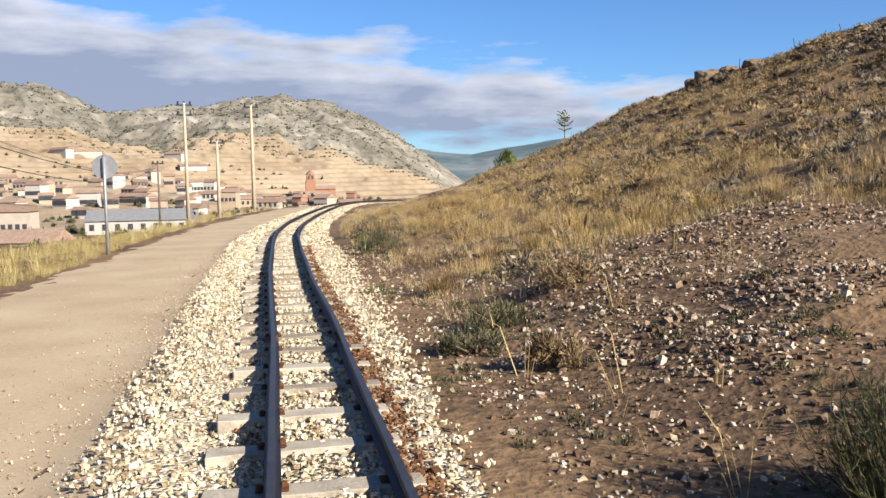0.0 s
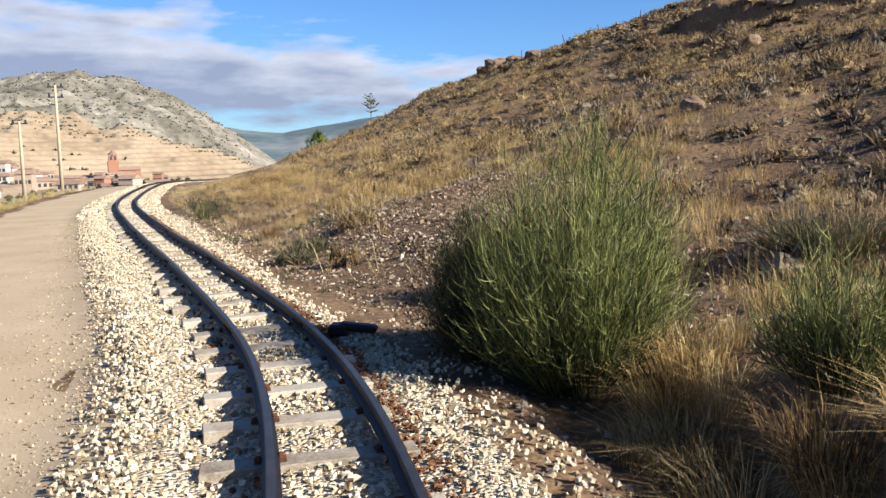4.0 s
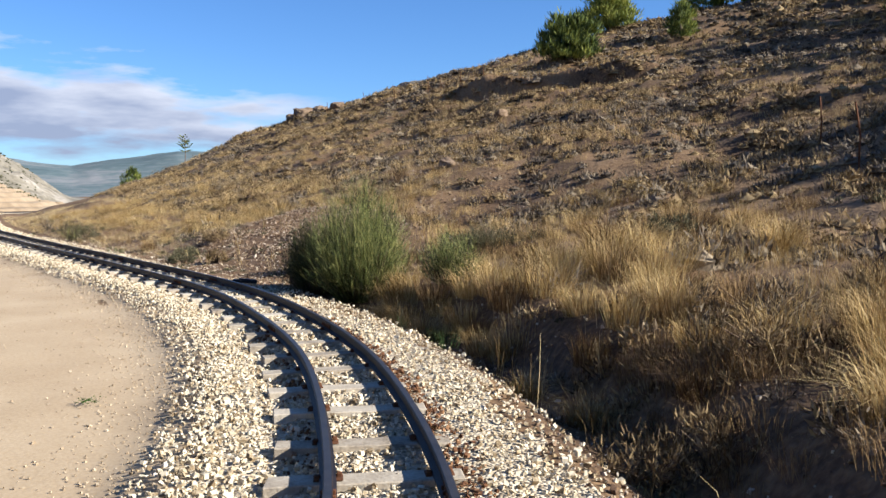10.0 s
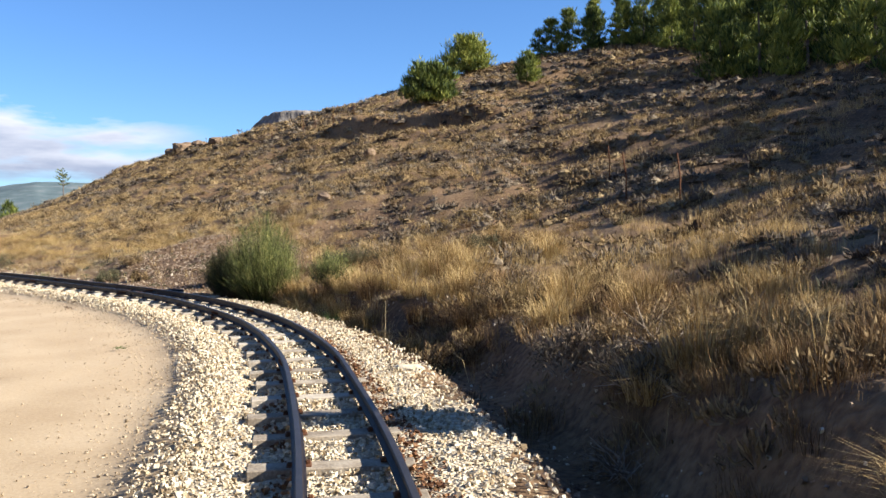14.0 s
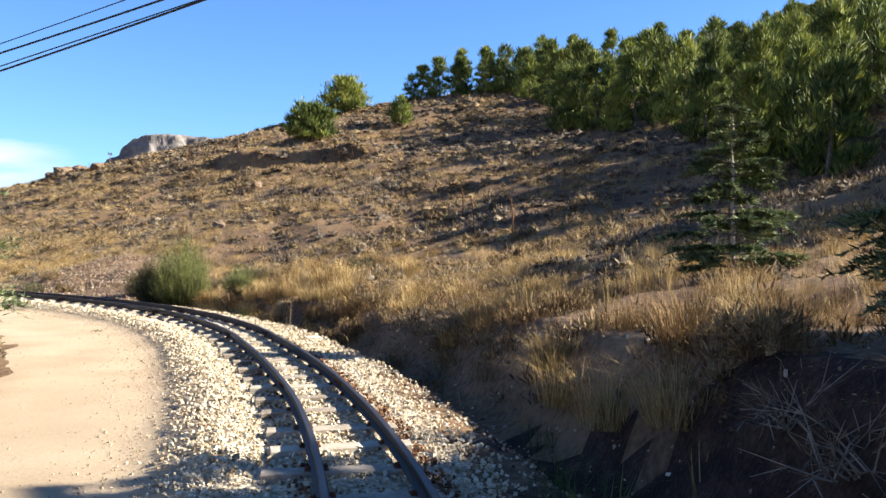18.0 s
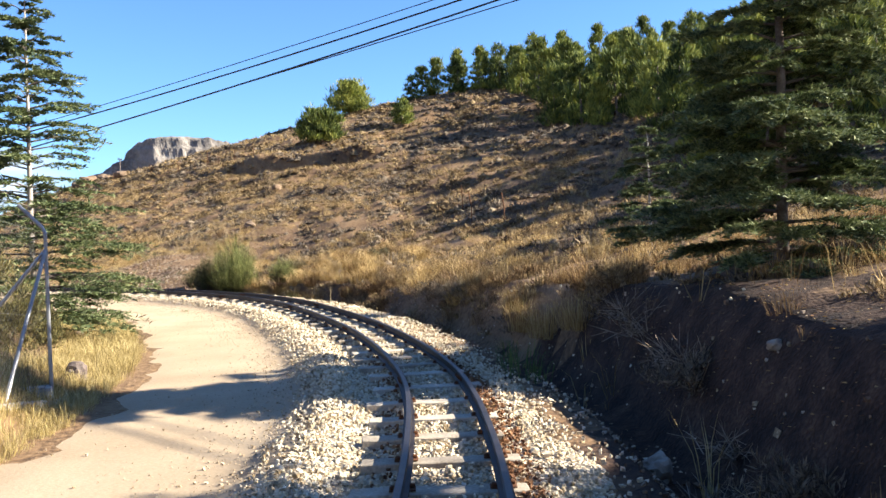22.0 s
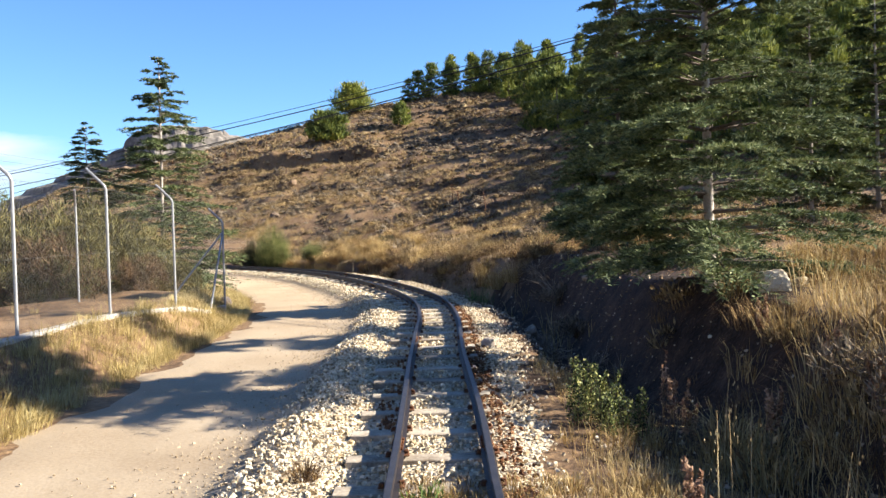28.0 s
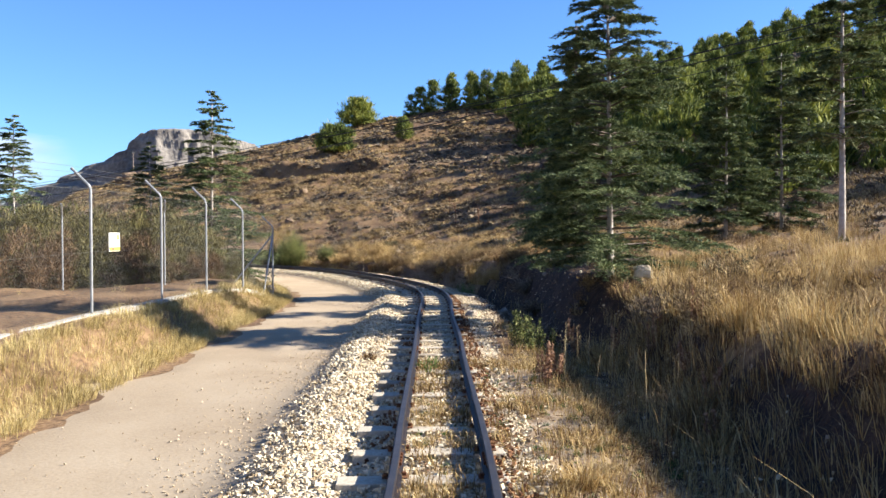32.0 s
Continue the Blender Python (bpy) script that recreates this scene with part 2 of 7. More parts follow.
# dark litter soil, its colour lowered further to stand in for shade on the bank
M_SHADESOIL = material("shade_darkened_litter", [(0.007, 0.0035, 0.002), (0.02, 0.010, 0.0055), (0.052, 0.027, 0.015), (0.10, 0.062, 0.038)], 3.5, 0.95, 1.0, 26, bump_dist=0.06)
M_WEEDYSOIL = material("dusty_gravelly_soil", [(0.124, 0.077, 0.044), (0.241, 0.168, 0.102), (0.343, 0.27, 0.182), (0.423, 0.358, 0.263)], 3.0, 0.95, 0.8, 45, bump_dist=0.02)
M_BARK = material("conifer_bark", [(0.066, 0.047, 0.036), (0.131, 0.102, 0.084), (0.219, 0.19, 0.161)], 8, 0.95, 0.6, 60)
M_ROCK = material("limestone_outcrop", [(0.161, 0.124, 0.088), (0.277, 0.226, 0.172), (0.38, 0.329, 0.263)], 2, 0.9, 0.6, 16, bump_dist=0.06)
M_CRAG = material("brown_hillside_rock", [(0.095, 0.062, 0.036), (0.182, 0.124, 0.077), (0.27, 0.197, 0.131)], 2, 0.95, 0.8, 14, bump_dist=0.06)
M_CONCRETE = material("old_concrete", [(0.219, 0.204, 0.182), (0.307, 0.292, 0.263), (0.38, 0.365, 0.329)], 3, 0.9, 0.3, 50)
M_GALV = material("galvanised_steel", [(0.204, 0.208, 0.212), (0.277, 0.281, 0.285), (0.35, 0.354, 0.354)], 6, 0.5, 0.1, 60, metal=0.5, spec=0.5)
M_WIRE = material("grey_wire", [(0.044, 0.044, 0.04), (0.08, 0.08, 0.073)], 5, 0.7, 0, 20, metal=0.2)
M_CABLE = material("black_cable", [(0.012, 0.012, 0.014), (0.03, 0.03, 0.032)], 5, 0.6, 0, 20)
M_MOUNTAIN = material("rocky_mountain", [(0.055, 0.05, 0.034), (0.13, 0.115, 0.085), (0.22, 0.195, 0.15), (0.36, 0.325, 0.275)], 0.022, 0.95, 1.0, 0.16, bump_dist=3.5, detail=9)
M_FIELD = material("terraced_dry_fields", [(0.175, 0.124, 0.073), (0.292, 0.219, 0.139), (0.365, 0.292, 0.197)], 0.02, 0.95, 0.6, 0.2, bump_dist=1.0, detail=8)
# the blue-grey of distance haze is mixed into the ridge's own colours
M_RIDGE = material("haze_tinted_ridge", [(0.045, 0.075, 0.085), (0.09, 0.125, 0.13), (0.22, 0.22, 0.22)], 0.004, 1.0, 0.5, 0.03, bump_dist=12, detail=8)
M_MESA = material("banded_cliff", [(0.066, 0.058, 0.051), (0.131, 0.117, 0.102), (0.204, 0.182, 0.157), (0.263, 0.234, 0.204)], 0.06, 0.95, 1.0, 0.5, bump_dist=1.2, detail=8)

# the bed under the loose stones is gravel too
bn, bl = M_BED.node_tree.nodes, M_BED.node_tree.links
cells = bn.new("ShaderNodeTexVoronoi")
cells.inputs["Scale"].default_value = 34
bl.new(next(q for q in bn if q.bl_idname == "ShaderNodeNewGeometry").outputs["Position"], cells.inputs["Vector"])
cell_tone = bn.new("ShaderNodeValToRGB")
cell_tone.color_ramp.elements[0].color, cell_tone.color_ramp.elements[0].position = (0.27, 0.205, 0.125, 1), 0.1
cell_tone.color_ramp.elements[1].color, cell_tone.color_ramp.elements[1].position = (0.56, 0.48, 0.35, 1), 0.8
cell_grey = bn.new("ShaderNodeRGBToBW")
bl.new(cells.outputs["Color"], cell_grey.inputs[0])
bl.new(cell_grey.outputs[0], cell_tone.inputs[0])
bl.new(cell_tone.outputs[0], bn["Principled BSDF"].inputs["Base Color"])
cell_bump = next(q for q in bn if q.bl_idname == "ShaderNodeBump")
cell_bump.invert = True
cell_bump.inputs["Strength"].default_value, cell_bump.inputs["Distance"].default_value = 1.0, 0.03
bl.new(cells.outputs["Distance"], cell_bump.inputs["Height"])

# the road turns greyer and stonier towards the south
rn, rl = M_ROAD.node_tree.nodes, M_ROAD.node_tree.links
where = rn.new("ShaderNodeSeparateXYZ")
rl.new(next(q for q in rn if q.bl_idname == "ShaderNodeNewGeometry").outputs["Position"], where.inputs[0])
southing = rn.new("ShaderNodeMapRange")
southing.inputs["From Min"].default_value, southing.inputs["From Max"].default_value = -6.0, -30.0
rl.new(where.outputs[1], southing.inputs["Value"])
greyed = rn.new("ShaderNodeMix")
greyed.data_type, greyed.blend_type = "RGBA", "MULTIPLY"
greyed.inputs["B"].default_value = (0.70, 0.735, 0.80, 1)
rl.new(southing.outputs[0], greyed.inputs["Factor"])
rl.new(next(q for q in rn if q.bl_idname == "ShaderNodeValToRGB").outputs[0], greyed.inputs["A"])
rl.new(greyed.outputs["Result"], rn["Principled BSDF"].inputs["Base Color"])

# ---- geometry helpers ----
rng = np.random.default_rng(7)


def smooth(a, b, v):
    t = np.clip((v - a) / (b - a), 0, 1)
    return t * t * (3 - 2 * t)


def hash2(ix, iy, seed):
    h = np.sin(ix * 127.1 + iy * 311.7 + seed * 74.7) * 43758.5453
    return h - np.floor(h)


def value_noise(x, y, seed=0):
    ix, iy = np.floor(x), np.floor(y)
    fx, fy = x - ix, y - iy
    fx, fy = fx * fx * (3 - 2 * fx), fy * fy * (3 - 2 * fy)
    a, b = hash2(ix, iy, seed), hash2(ix + 1, iy, seed)
    c, d = hash2(ix, iy + 1, seed), hash2(ix + 1, iy + 1, seed)
    return (a + (b - a) * fx) * (1 - fy) + (c + (d - c) * fx) * fy - 0.5


def fbm(x, y, octaves=4, seed=0):
    out, amp = 0, 1.0
    for i in range(octaves):
        out = out + amp * value_noise(x * 2 ** i, y * 2 ** i, seed + i)
        amp *= 0.5
    return out


def mesh_np(name, verts, faces, mats, parent=None, shade=False, index=None):
    """One mesh object from arrays; faces is an array of triangles or of quads."""
    verts, faces = np.asarray(verts, np.float32), np.asarray(faces, np.int32)
    me = bpy.data.meshes.new(name)
    k = faces.shape[1]
    me.vertices.add(len(verts))
    me.vertices.foreach_set("co", verts.ravel())
    me.loops.add(faces.size)
    me.loops.foreach_set("vertex_index", faces.ravel())
    me.polygons.add(len(faces))
    me.polygons.foreach_set("loop_start", np.arange(0, faces.size, k, dtype=np.int32))
    if index is not None:
        me.polygons.foreach_set("material_index", np.asarray(index, np.int32))
    me.polygons.foreach_set("use_smooth", np.full(len(faces), shade, bool))
    for m in (mats if isinstance(mats, (list, tuple)) else [mats]):
        me.materials.append(m)
    me.update(calc_edges=True)
    me.validate()
    ob = new(name, me)
    ob.parent = parent
    return ob


def part(name, bm, mat, parent=None, label="", shade=False):
    me = bpy.data.meshes.new(name)
    bm.to_mesh(me)
    bm.free()
    for m in (mat if isinstance(mat, (list, tuple)) else [mat]):
        me.materials.append(m)
    if shade:
        me.polygons.foreach_set("use_smooth", np.full(len(me.polygons), True, bool))
    ob = new(name, me)
    ob.parent = parent
    if label:
        ob["label"] = label
    return ob


def thing(name, at, label, category, group="", turn=0.0):
    ob = new(name)
    ob.matrix_world = pose(*at, 0, 0, turn)
    ob.empty_display_size = 0.2
    return tagged(ob, label, category, group)


def add_box(bm, size, at=(0, 0, 0), turn=(0, 0, 0), bevel=0.0):
    r = bmesh.ops.create_cube(bm, size=1.0, matrix=pose(*at, *turn) @ Matrix.Diagonal((*size, 1)))
    if bevel:
        vs = set(r["verts"])
        bmesh.ops.bevel(bm, geom=[e for e in bm.edges if e.verts[0] in vs and e.verts[1] in vs], offset=bevel, segments=1, affect="EDGES")


def tube_arrays(points, radii, sides=8, cap=True):
    """Vertices and quads of a tube along points."""
    p = np.asarray(points, float)
    radii = np.broadcast_to(np.asarray(radii, float), (len(p),))
    t = np.gradient(p, axis=0)
    t /= np.linalg.norm(t, axis=1)[:, None] + 1e-12
    up = np.where(np.abs(t[:, 2:3]) > 0.9, np.array([[1.0, 0, 0]]), np.array([[0, 0, 1.0]]))
    a = np.cross(t, up)
    a /= np.linalg.norm(a, axis=1)[:, None]
    b = np.cross(a, t)
    ang = np.arange(sides) / sides * 2 * np.pi
    v = p[:, None] + radii[:, None, None] * (np.cos(ang)[None, :, None] * a[:, None] + np.sin(ang)[None, :, None] * b[:, None])
    i, j = np.meshgrid(np.arange(len(p) - 1), np.arange(sides), indexing="ij")
    j2 = (j + 1) % sides
    q = np.stack([i * sides + j, i * sides + j2, (i + 1) * sides + j2, (i + 1) * sides + j], -1).reshape(-1, 4)
    v = v.reshape(-1, 3)
    if cap:
        n = len(v)
        v = np.vstack([v, p[:1], p[-1:]])
        k = np.arange(sides)
        k2 = (k + 1) % sides
        q = np.vstack([q, np.stack([k2, k, np.full(sides, n), np.full(sides, n)], 1), np.stack([(len(p) - 1) * sides + k, (len(p) - 1) * sides + k2, np.full(sides, n + 1), np.full(sides, n + 1)], 1)])
    return v, q


def tris_of(q):
    """Quads (some degenerate) as triangles."""
    t = np.vstack([q[:, [0, 1, 2]], q[:, [0, 2, 3]]])
    ok = (t[:, 0] != t[:, 1]) & (t[:, 1] != t[:, 2]) & (t[:, 0] != t[:, 2])
    return t[ok]


def join(parts):
    vs, fs, n = [], [], 0
    for v, f in parts:
        vs.append(v)
        fs.append(f + n)
        n += len(v)
    return np.vstack(vs), np.vstack(fs)


def scatter(tv, tf, places, scales, turns, tilt=None):
    """Copies of one small triangle mesh, joined. scales is one number or three for each copy."""
    n = len(places)
    scales = np.asarray(scales, float)
    if scales.ndim == 1:
        scales = scales[:, None] * np.ones(3)
    v = tv[None] * scales[:, None]
    if tilt is not None:
        c, s = np.cos(tilt)[:, None], np.sin(tilt)[:, None]
        v = np.stack([v[..., 0], v[..., 1] * c - v[..., 2] * s, v[..., 1] * s + v[..., 2] * c], -1)
    c, s = np.cos(turns)[:, None], np.sin(turns)[:, None]
    v = np.stack([v[..., 0] * c - v[..., 1] * s, v[..., 0] * s + v[..., 1] * c, v[..., 2]], -1) + np.asarray(places)[:, None]
    f = tf[None] + (np.arange(n) * len(tv))[:, None, None]
    return v.reshape(-1, 3), f.reshape(-1, 3)


# ---- the line of the railway ----
KNOTS = np.array([(4, 118), (0, 105), (-4, 90), (-6.2, 72), (-6.4, 56), (-6.0, 44), (-5.3, 33), (-4.5, 26), (-3.4, 19.5), (-2.2, 13), (-1.4, 9), (-0.85, 6),
                  (-0.35, 3.3), (-0.05, 1), (0.03, -1.4), (-0.11, -4.2), (-0.43, -6.22), (-1.06, -8.73), (-1.76, -10.68), (-2.81, -13.35), (-3.99, -15.96),
                  (-5.38, -18.57), (-6.59, -20.49), (-8.38, -22.78), (-9.72, -24.33), (-11.49, -26.4), (-13.31, -28.59), (-15.61, -31.28), (-18.02, -34.13),
                  (-19.93, -36.32), (-21.8, -38.5), (-25.0, -42.2), (-30, -48)], float)


def spline(k, step):
    """Smooth curve through knots, cut into even steps."""
    d = np.r_[0, np.cumsum(np.hypot(*np.diff(k, axis=0).T))]
    m = np.gradient(k, d, axis=0)
    m[1:-1] = (k[2:] - k[:-2]) / (d[2:] - d[:-2])[:, None]
    u = np.linspace(0, d[-1], int(d[-1] / step) + 1)
    i = np.clip(np.searchsorted(d, u, side="right") - 1, 0, len(k) - 2)
    h = (d[i + 1] - d[i])[:, None]
    t = ((u - d[i])[:, None]) / h
    return (2 * t ** 3 - 3 * t ** 2 + 1) * k[i] + (t ** 3 - 2 * t ** 2 + t) * h * m[i] + (-2 * t ** 3 + 3 * t ** 2) * k[i + 1] + (t ** 3 - t ** 2) * h * m[i + 1]


LINE = spline(KNOTS, 0.25)
for _ in range(6):
    LINE[1:-1] = 0.25 * LINE[:-2] + 0.5 * LINE[1:-1] + 0.25 * LINE[2:]
TAN = -np.gradient(LINE, axis=0)
TAN /= np.linalg.norm(TAN, axis=1)[:, None]
TAN = -TAN                                             # towards the knots' end
RIGHT = np.stack([-TAN[:, 1], TAN[:, 0]], 1)           # the hill's side
LEN = np.r_[0, np.cumsum(np.hypot(*np.diff(LINE, axis=0).T))]


def offset_of(x, y):
    """Signed distance from the track's centre, positive on the hill's side."""
    x, y = np.atleast_1d(x).astype(float), np.atleast_1d(y).astype(float)
    out = np.empty(x.shape)
    for a in range(0, len(x), 4000):
        d = (x[a:a + 4000, None] - LINE[None, :, 0]), (y[a:a + 4000, None] - LINE[None, :, 1])
        i = np.argmin(d[0] ** 2 + d[1] ** 2, axis=1)
        r = np.arange(len(i))
        side = d[0][r, i] * RIGHT[i, 0] + d[1][r, i] * RIGHT[i, 1]
        dist = np.hypot(d[0][r, i], d[1][r, i])
        out[a:a + 4000] = np.where(np.abs(side) > 0.7 * dist, side, np.sign(side) * dist)
    return out


# ---- the lie of the land: spot heights, joined by a thin plate ----
FOOT = [(3.6, 16.2, 0.6), (1.8, 9.3, 0.40), (8.3, 7, 1.3), (8.4, 0.4, 1.1), (4.8, -2.4, 0.65), (7.7, -4.7, 1.2), (7.6, -11.4, 1.6), (0.6, -13.9, 0.55), (3.1, -16, 1.2),
        (-3.5, -21.2, 0.95), (-9.6, -29.5, 0.85), (-6.8, -24.4, 0.8), (-0.9, -25.6, 1.3), (5, -27, 2.0), (-13.5, -34, 0.8), (-17, -44, 0.9), (-5, -45, 2.5), (2.2, 3.5, 0.15), (2.0, -7, 0.25), (-1, 22, 0.25), (-2, 40, 0.3), (0, 60, 0.6)]
SLOPE = [(9.1, 12.4, 2.5), (15.9, 21.6, 4.6), (31.2, 30.5, 10.1), (35.5, 19.3, 9.6), (28.7, 6.4, 7.3), (27.5, 34, 9.5), (21.9, 43.4, 8.2), (19.4, 64.2, 8.0), (36, 42.5, 13.0), (45, 43.6, 15.5),
         (60, 20, 17), (75, 13, 22), (82, -10, 25), (45, -12, 12), (50, -28, 13), (14, 71, 6.0), (9.9, 72, 3.8), (4, 75, 1.5), (42, 78, 10), (28, 95, 3), (65, 72, 15), (110, 50, 22), (100, -60, 24), (30, -60, 9), (10, 110, -2)]
VALLEY = [(-14.8, -22.2, 0.4), (-11.2, -18.8, 0.42), (-9.3, -16.9, 0.38), (-17.2, -24.6, 0.4), (-20, -28, 0.38), (-9, 22, -0.25), (-13, 42, -0.9), (-24, 100, -3.0), (-20, 10, -1.2), (-11, -6, 0.15), (-16, -8, 0.2), (-14, -18, 0.3), (-20, -22, 0.3), (-26, -32, 0.3), (-30, -10, -0.3), (-45, 0, -3.0), (-60, 40, -6.5), (-70, 100, -9), (-20, 140, -5), (-60, -60, -2), (-40, -90, 0)]
SPOT = np.array(FOOT + SLOPE + VALLEY, float)


def plate(r2):
    return 0.5 * r2 * np.log(r2 + 1e-9)


def fit_plate(s, soft=0.4):
    n = len(s)
    k = plate(((s[:, None, :2] - s[None, :, :2]) ** 2).sum(-1)) + soft * np.eye(n)
    p = np.c_[np.ones(n), s[:, :2]]
    a = np.block([[k, p], [p.T, np.zeros((3, 3))]])
    return np.linalg.solve(a, np.r_[s[:, 2], 0, 0, 0])


PLATE = fit_plate(SPOT)


def land(x, y):
    """Height of the open land, without the railway's cutting."""
    x, y = np.atleast_1d(x).astype(float), np.atleast_1d(y).astype(float)
    z = PLATE[-3] + PLATE[-2] * x + PLATE[-1] * y
    for w, (sx, sy, _) in zip(PLATE, SPOT):
        z = z + w * plate((x - sx) ** 2 + (y - sy) ** 2)
    far = smooth(120, 200, np.hypot(x - 15, y - 10))
    wide = -9 + 32 * smooth(20, 140, x - 0.5 * y)
    return z * (1 - far) + wide * far


def ground_z(x, y, rough=True):
    x, y = np.atleast_1d(x).astype(float), np.atleast_1d(y).astype(float)
    z = land(x, y)
    near = (np.abs(x + 8) < 45) & (np.abs(y - 30) < 95)
    o = np.full(x.shape, 99.0)
    o[near] = offset_of(x[near], y[near])
    south = smooth(-9, -17, y)
    level = smooth(-25, -31, y)
    dug = smooth(2.8, -1.0, y)
    ditch = -0.05 - (0.27 * dug + 0.10 * south) * smooth(1.28, 1.75, o) * (1 - 0.62 * smooth(-27, -31, y))
    shoulder = (0.035 + 0.018 * south) * np.exp(-((o + 1.06) / 0.20) ** 2) - 0.035 * np.exp(-((o + 0.64) / 0.13) ** 2)
    rubbly_bed = 0.035 * fbm(x / 0.38, y / 0.38, 2, 61) * smooth(0.46, 0.62, np.abs(o)) * smooth(1.75, 1.3, np.abs(o))
    lane = rubbly_bed + np.where(o > 0, ditch, -0.05 - 0.11 * smooth(-1.2, -1.75, o) + shoulder)
    grade = -0.9 * smooth(50, 110, y)
    w = np.where(o > 0, smooth(1.25 + 0.75 * dug - 0.05 * south + 0.35 * level, 3.3 - 0.55 * dug + 0.15 * south + 0.45 * level, o), smooth(4.3 - 0.35 * south, 8.0 - 3.0 * south, -o))
    z = (lane + grade) * (1 - w) + z * w
    if rough:
        amp = smooth(1.3, 4.5, np.abs(o)) * smooth(4, 7, np.maximum(np.abs(o), 7 * (o > 0)))
        z = z + amp * (0.30 * fbm(x / 3.1, y / 3.1, 3, 3) + 0.12 * fbm(x / 0.8, y / 0.8, 2, 9))
        hill = smooth(4, 14, x - 0.0 * y) * smooth(9, 15, o)
        # sheep-track terraces and an earth scar across the upper slope
        z = z + hill * 0.10 * np.sin(z * 4.2 + 2.0 * fbm(x / 9, y / 9, 3, 21)) + hill * (0.42 * fbm(x / 5, y / 5, 3, 33) + 0.30 * fbm(x / 1.4, y / 1.4, 3, 35))
        # a steep cut of bare earth under the crest
        along = ((x - 20.0) * 0.447 + (y - 35.0) * -0.894)
        e = (x - 20.0) * 0.894 + (y - 35.0) * 0.447 + 0.8 * fbm(x / 2, y / 2, 2, 77)
        z = z + 1.5 * (smooth(-0.35, 0.35, e) - smooth(-3.2, 3.2, e)) * smooth(-2.5, 0.5, along) * smooth(15.0, 10.0, along)
        z = z + 0.02 * smooth(1.2, 1.6, np.abs(o)) * fbm(x / 0.35, y / 0.35, 2, 5)
    return z


def gz(x, y):
    return float(ground_z(x, y)[0])


def spread(fine_a, fine_b, step, low, high, grow=1.13):
    mid = np.arange(fine_a, fine_b + 1e-6, step)
    up, s = [mid[-1]], step
    while up[-1] < high:
        s *= grow
        up.append(up[-1] + s)
    down, s = [mid[0]], step
    while down[-1] > low:
        s *= grow
        down.append(down[-1] - s)
    return np.r_[down[:0:-1], mid, up[1:]]


gx = spread(-23, 28, 0.28, -3500, 3500, 1.075)
gy = spread(-44, 40, 0.33, -3500, 3500, 1.065)
GX, GY = np.meshgrid(gx, gy)
GZ = ground_z(GX.ravel(), GY.ravel())
i, j = np.meshgrid(np.arange(len(gy) - 1), np.arange(len(gx) - 1), indexing="ij")
k = (i * len(gx) + j).ravel()
ground = mesh_np("ground", np.c_[GX.ravel(), GY.ravel(), GZ], np.stack([k, k + 1, k + 1 + len(gx), k + len(gx)], 1), M_SOIL, shade=True)
# bare dark soil and needle litter under the cedars, blackened further to paint the bank's shade
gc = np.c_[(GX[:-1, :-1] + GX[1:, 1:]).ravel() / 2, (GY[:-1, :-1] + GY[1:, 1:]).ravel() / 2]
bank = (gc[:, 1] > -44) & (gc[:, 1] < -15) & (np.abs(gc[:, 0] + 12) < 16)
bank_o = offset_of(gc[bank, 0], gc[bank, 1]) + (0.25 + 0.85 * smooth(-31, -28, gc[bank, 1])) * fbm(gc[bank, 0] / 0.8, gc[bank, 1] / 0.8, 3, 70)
shaded_soil = np.zeros(len(gc), np.int32)
shaded_soil[bank] = (bank_o > 1.2) & (bank_o < np.interp(gc[bank, 1], [-44.0, -31.0, -28.0, -25.6, -22.5, -20.0, -17.5, -15.0], [3.0, 3.1, 3.7, 3.9, 3.6, 2.9, 2.0, 1.2])) & ((gc[bank, 1] > -30.0) | (bank_o > 1.95))
ground.data.materials.append(M_SHADESOIL)
ground.data.polygons.foreach_set("material_index", shaded_soil)
tagged(ground, "dry brown hillside soil rising beside a narrow railway", "ground", kind="structure")


def strip(name, inner, outer, lift, mat, a=0.0, b=1e9, seed=0, across=9, crown=0.0, relief=0.012):
    """A strip that follows the railway between two offsets, with ragged edges."""
    m = (LEN >= a) & (LEN <= b)
    l_, r_, s_ = LINE[m], RIGHT[m], LEN[m]
    lo = inner(l_[:, 1]) + 0.30 * fbm(s_ / 1.3, s_ * 0, 3, seed)
    hi = outer(l_[:, 1]) + 0.30 * fbm(s_ / 1.3, s_ * 0, 3, seed + 50)
    u = np.linspace(0, 1, across)
    off = lo[:, None] * (1 - u) + hi[:, None] * u
    xy = l_[:, None] + r_[:, None] * off[..., None]
    z = ground_z(xy[..., 0].ravel(), xy[..., 1].ravel(), False).reshape(off.shape) + lift * np.minimum(1, 6 * np.minimum(u, 1 - u)) - 0.015
    z = z + crown * np.sin(u * np.pi) + relief * fbm(xy[..., 0] / 0.5, xy[..., 1] / 0.5, 2, seed)
    v = np.concatenate([xy, z[..., None]], -1).reshape(-1, 3)
    i, j = np.meshgrid(np.arange(len(l_) - 1), np.arange(across - 1), indexing="ij")
    k = (i * across + j).ravel()
    return mesh_np(name, v, np.stack([k, k + 1, k + 1 + across, k + across], 1), mat, shade=True)


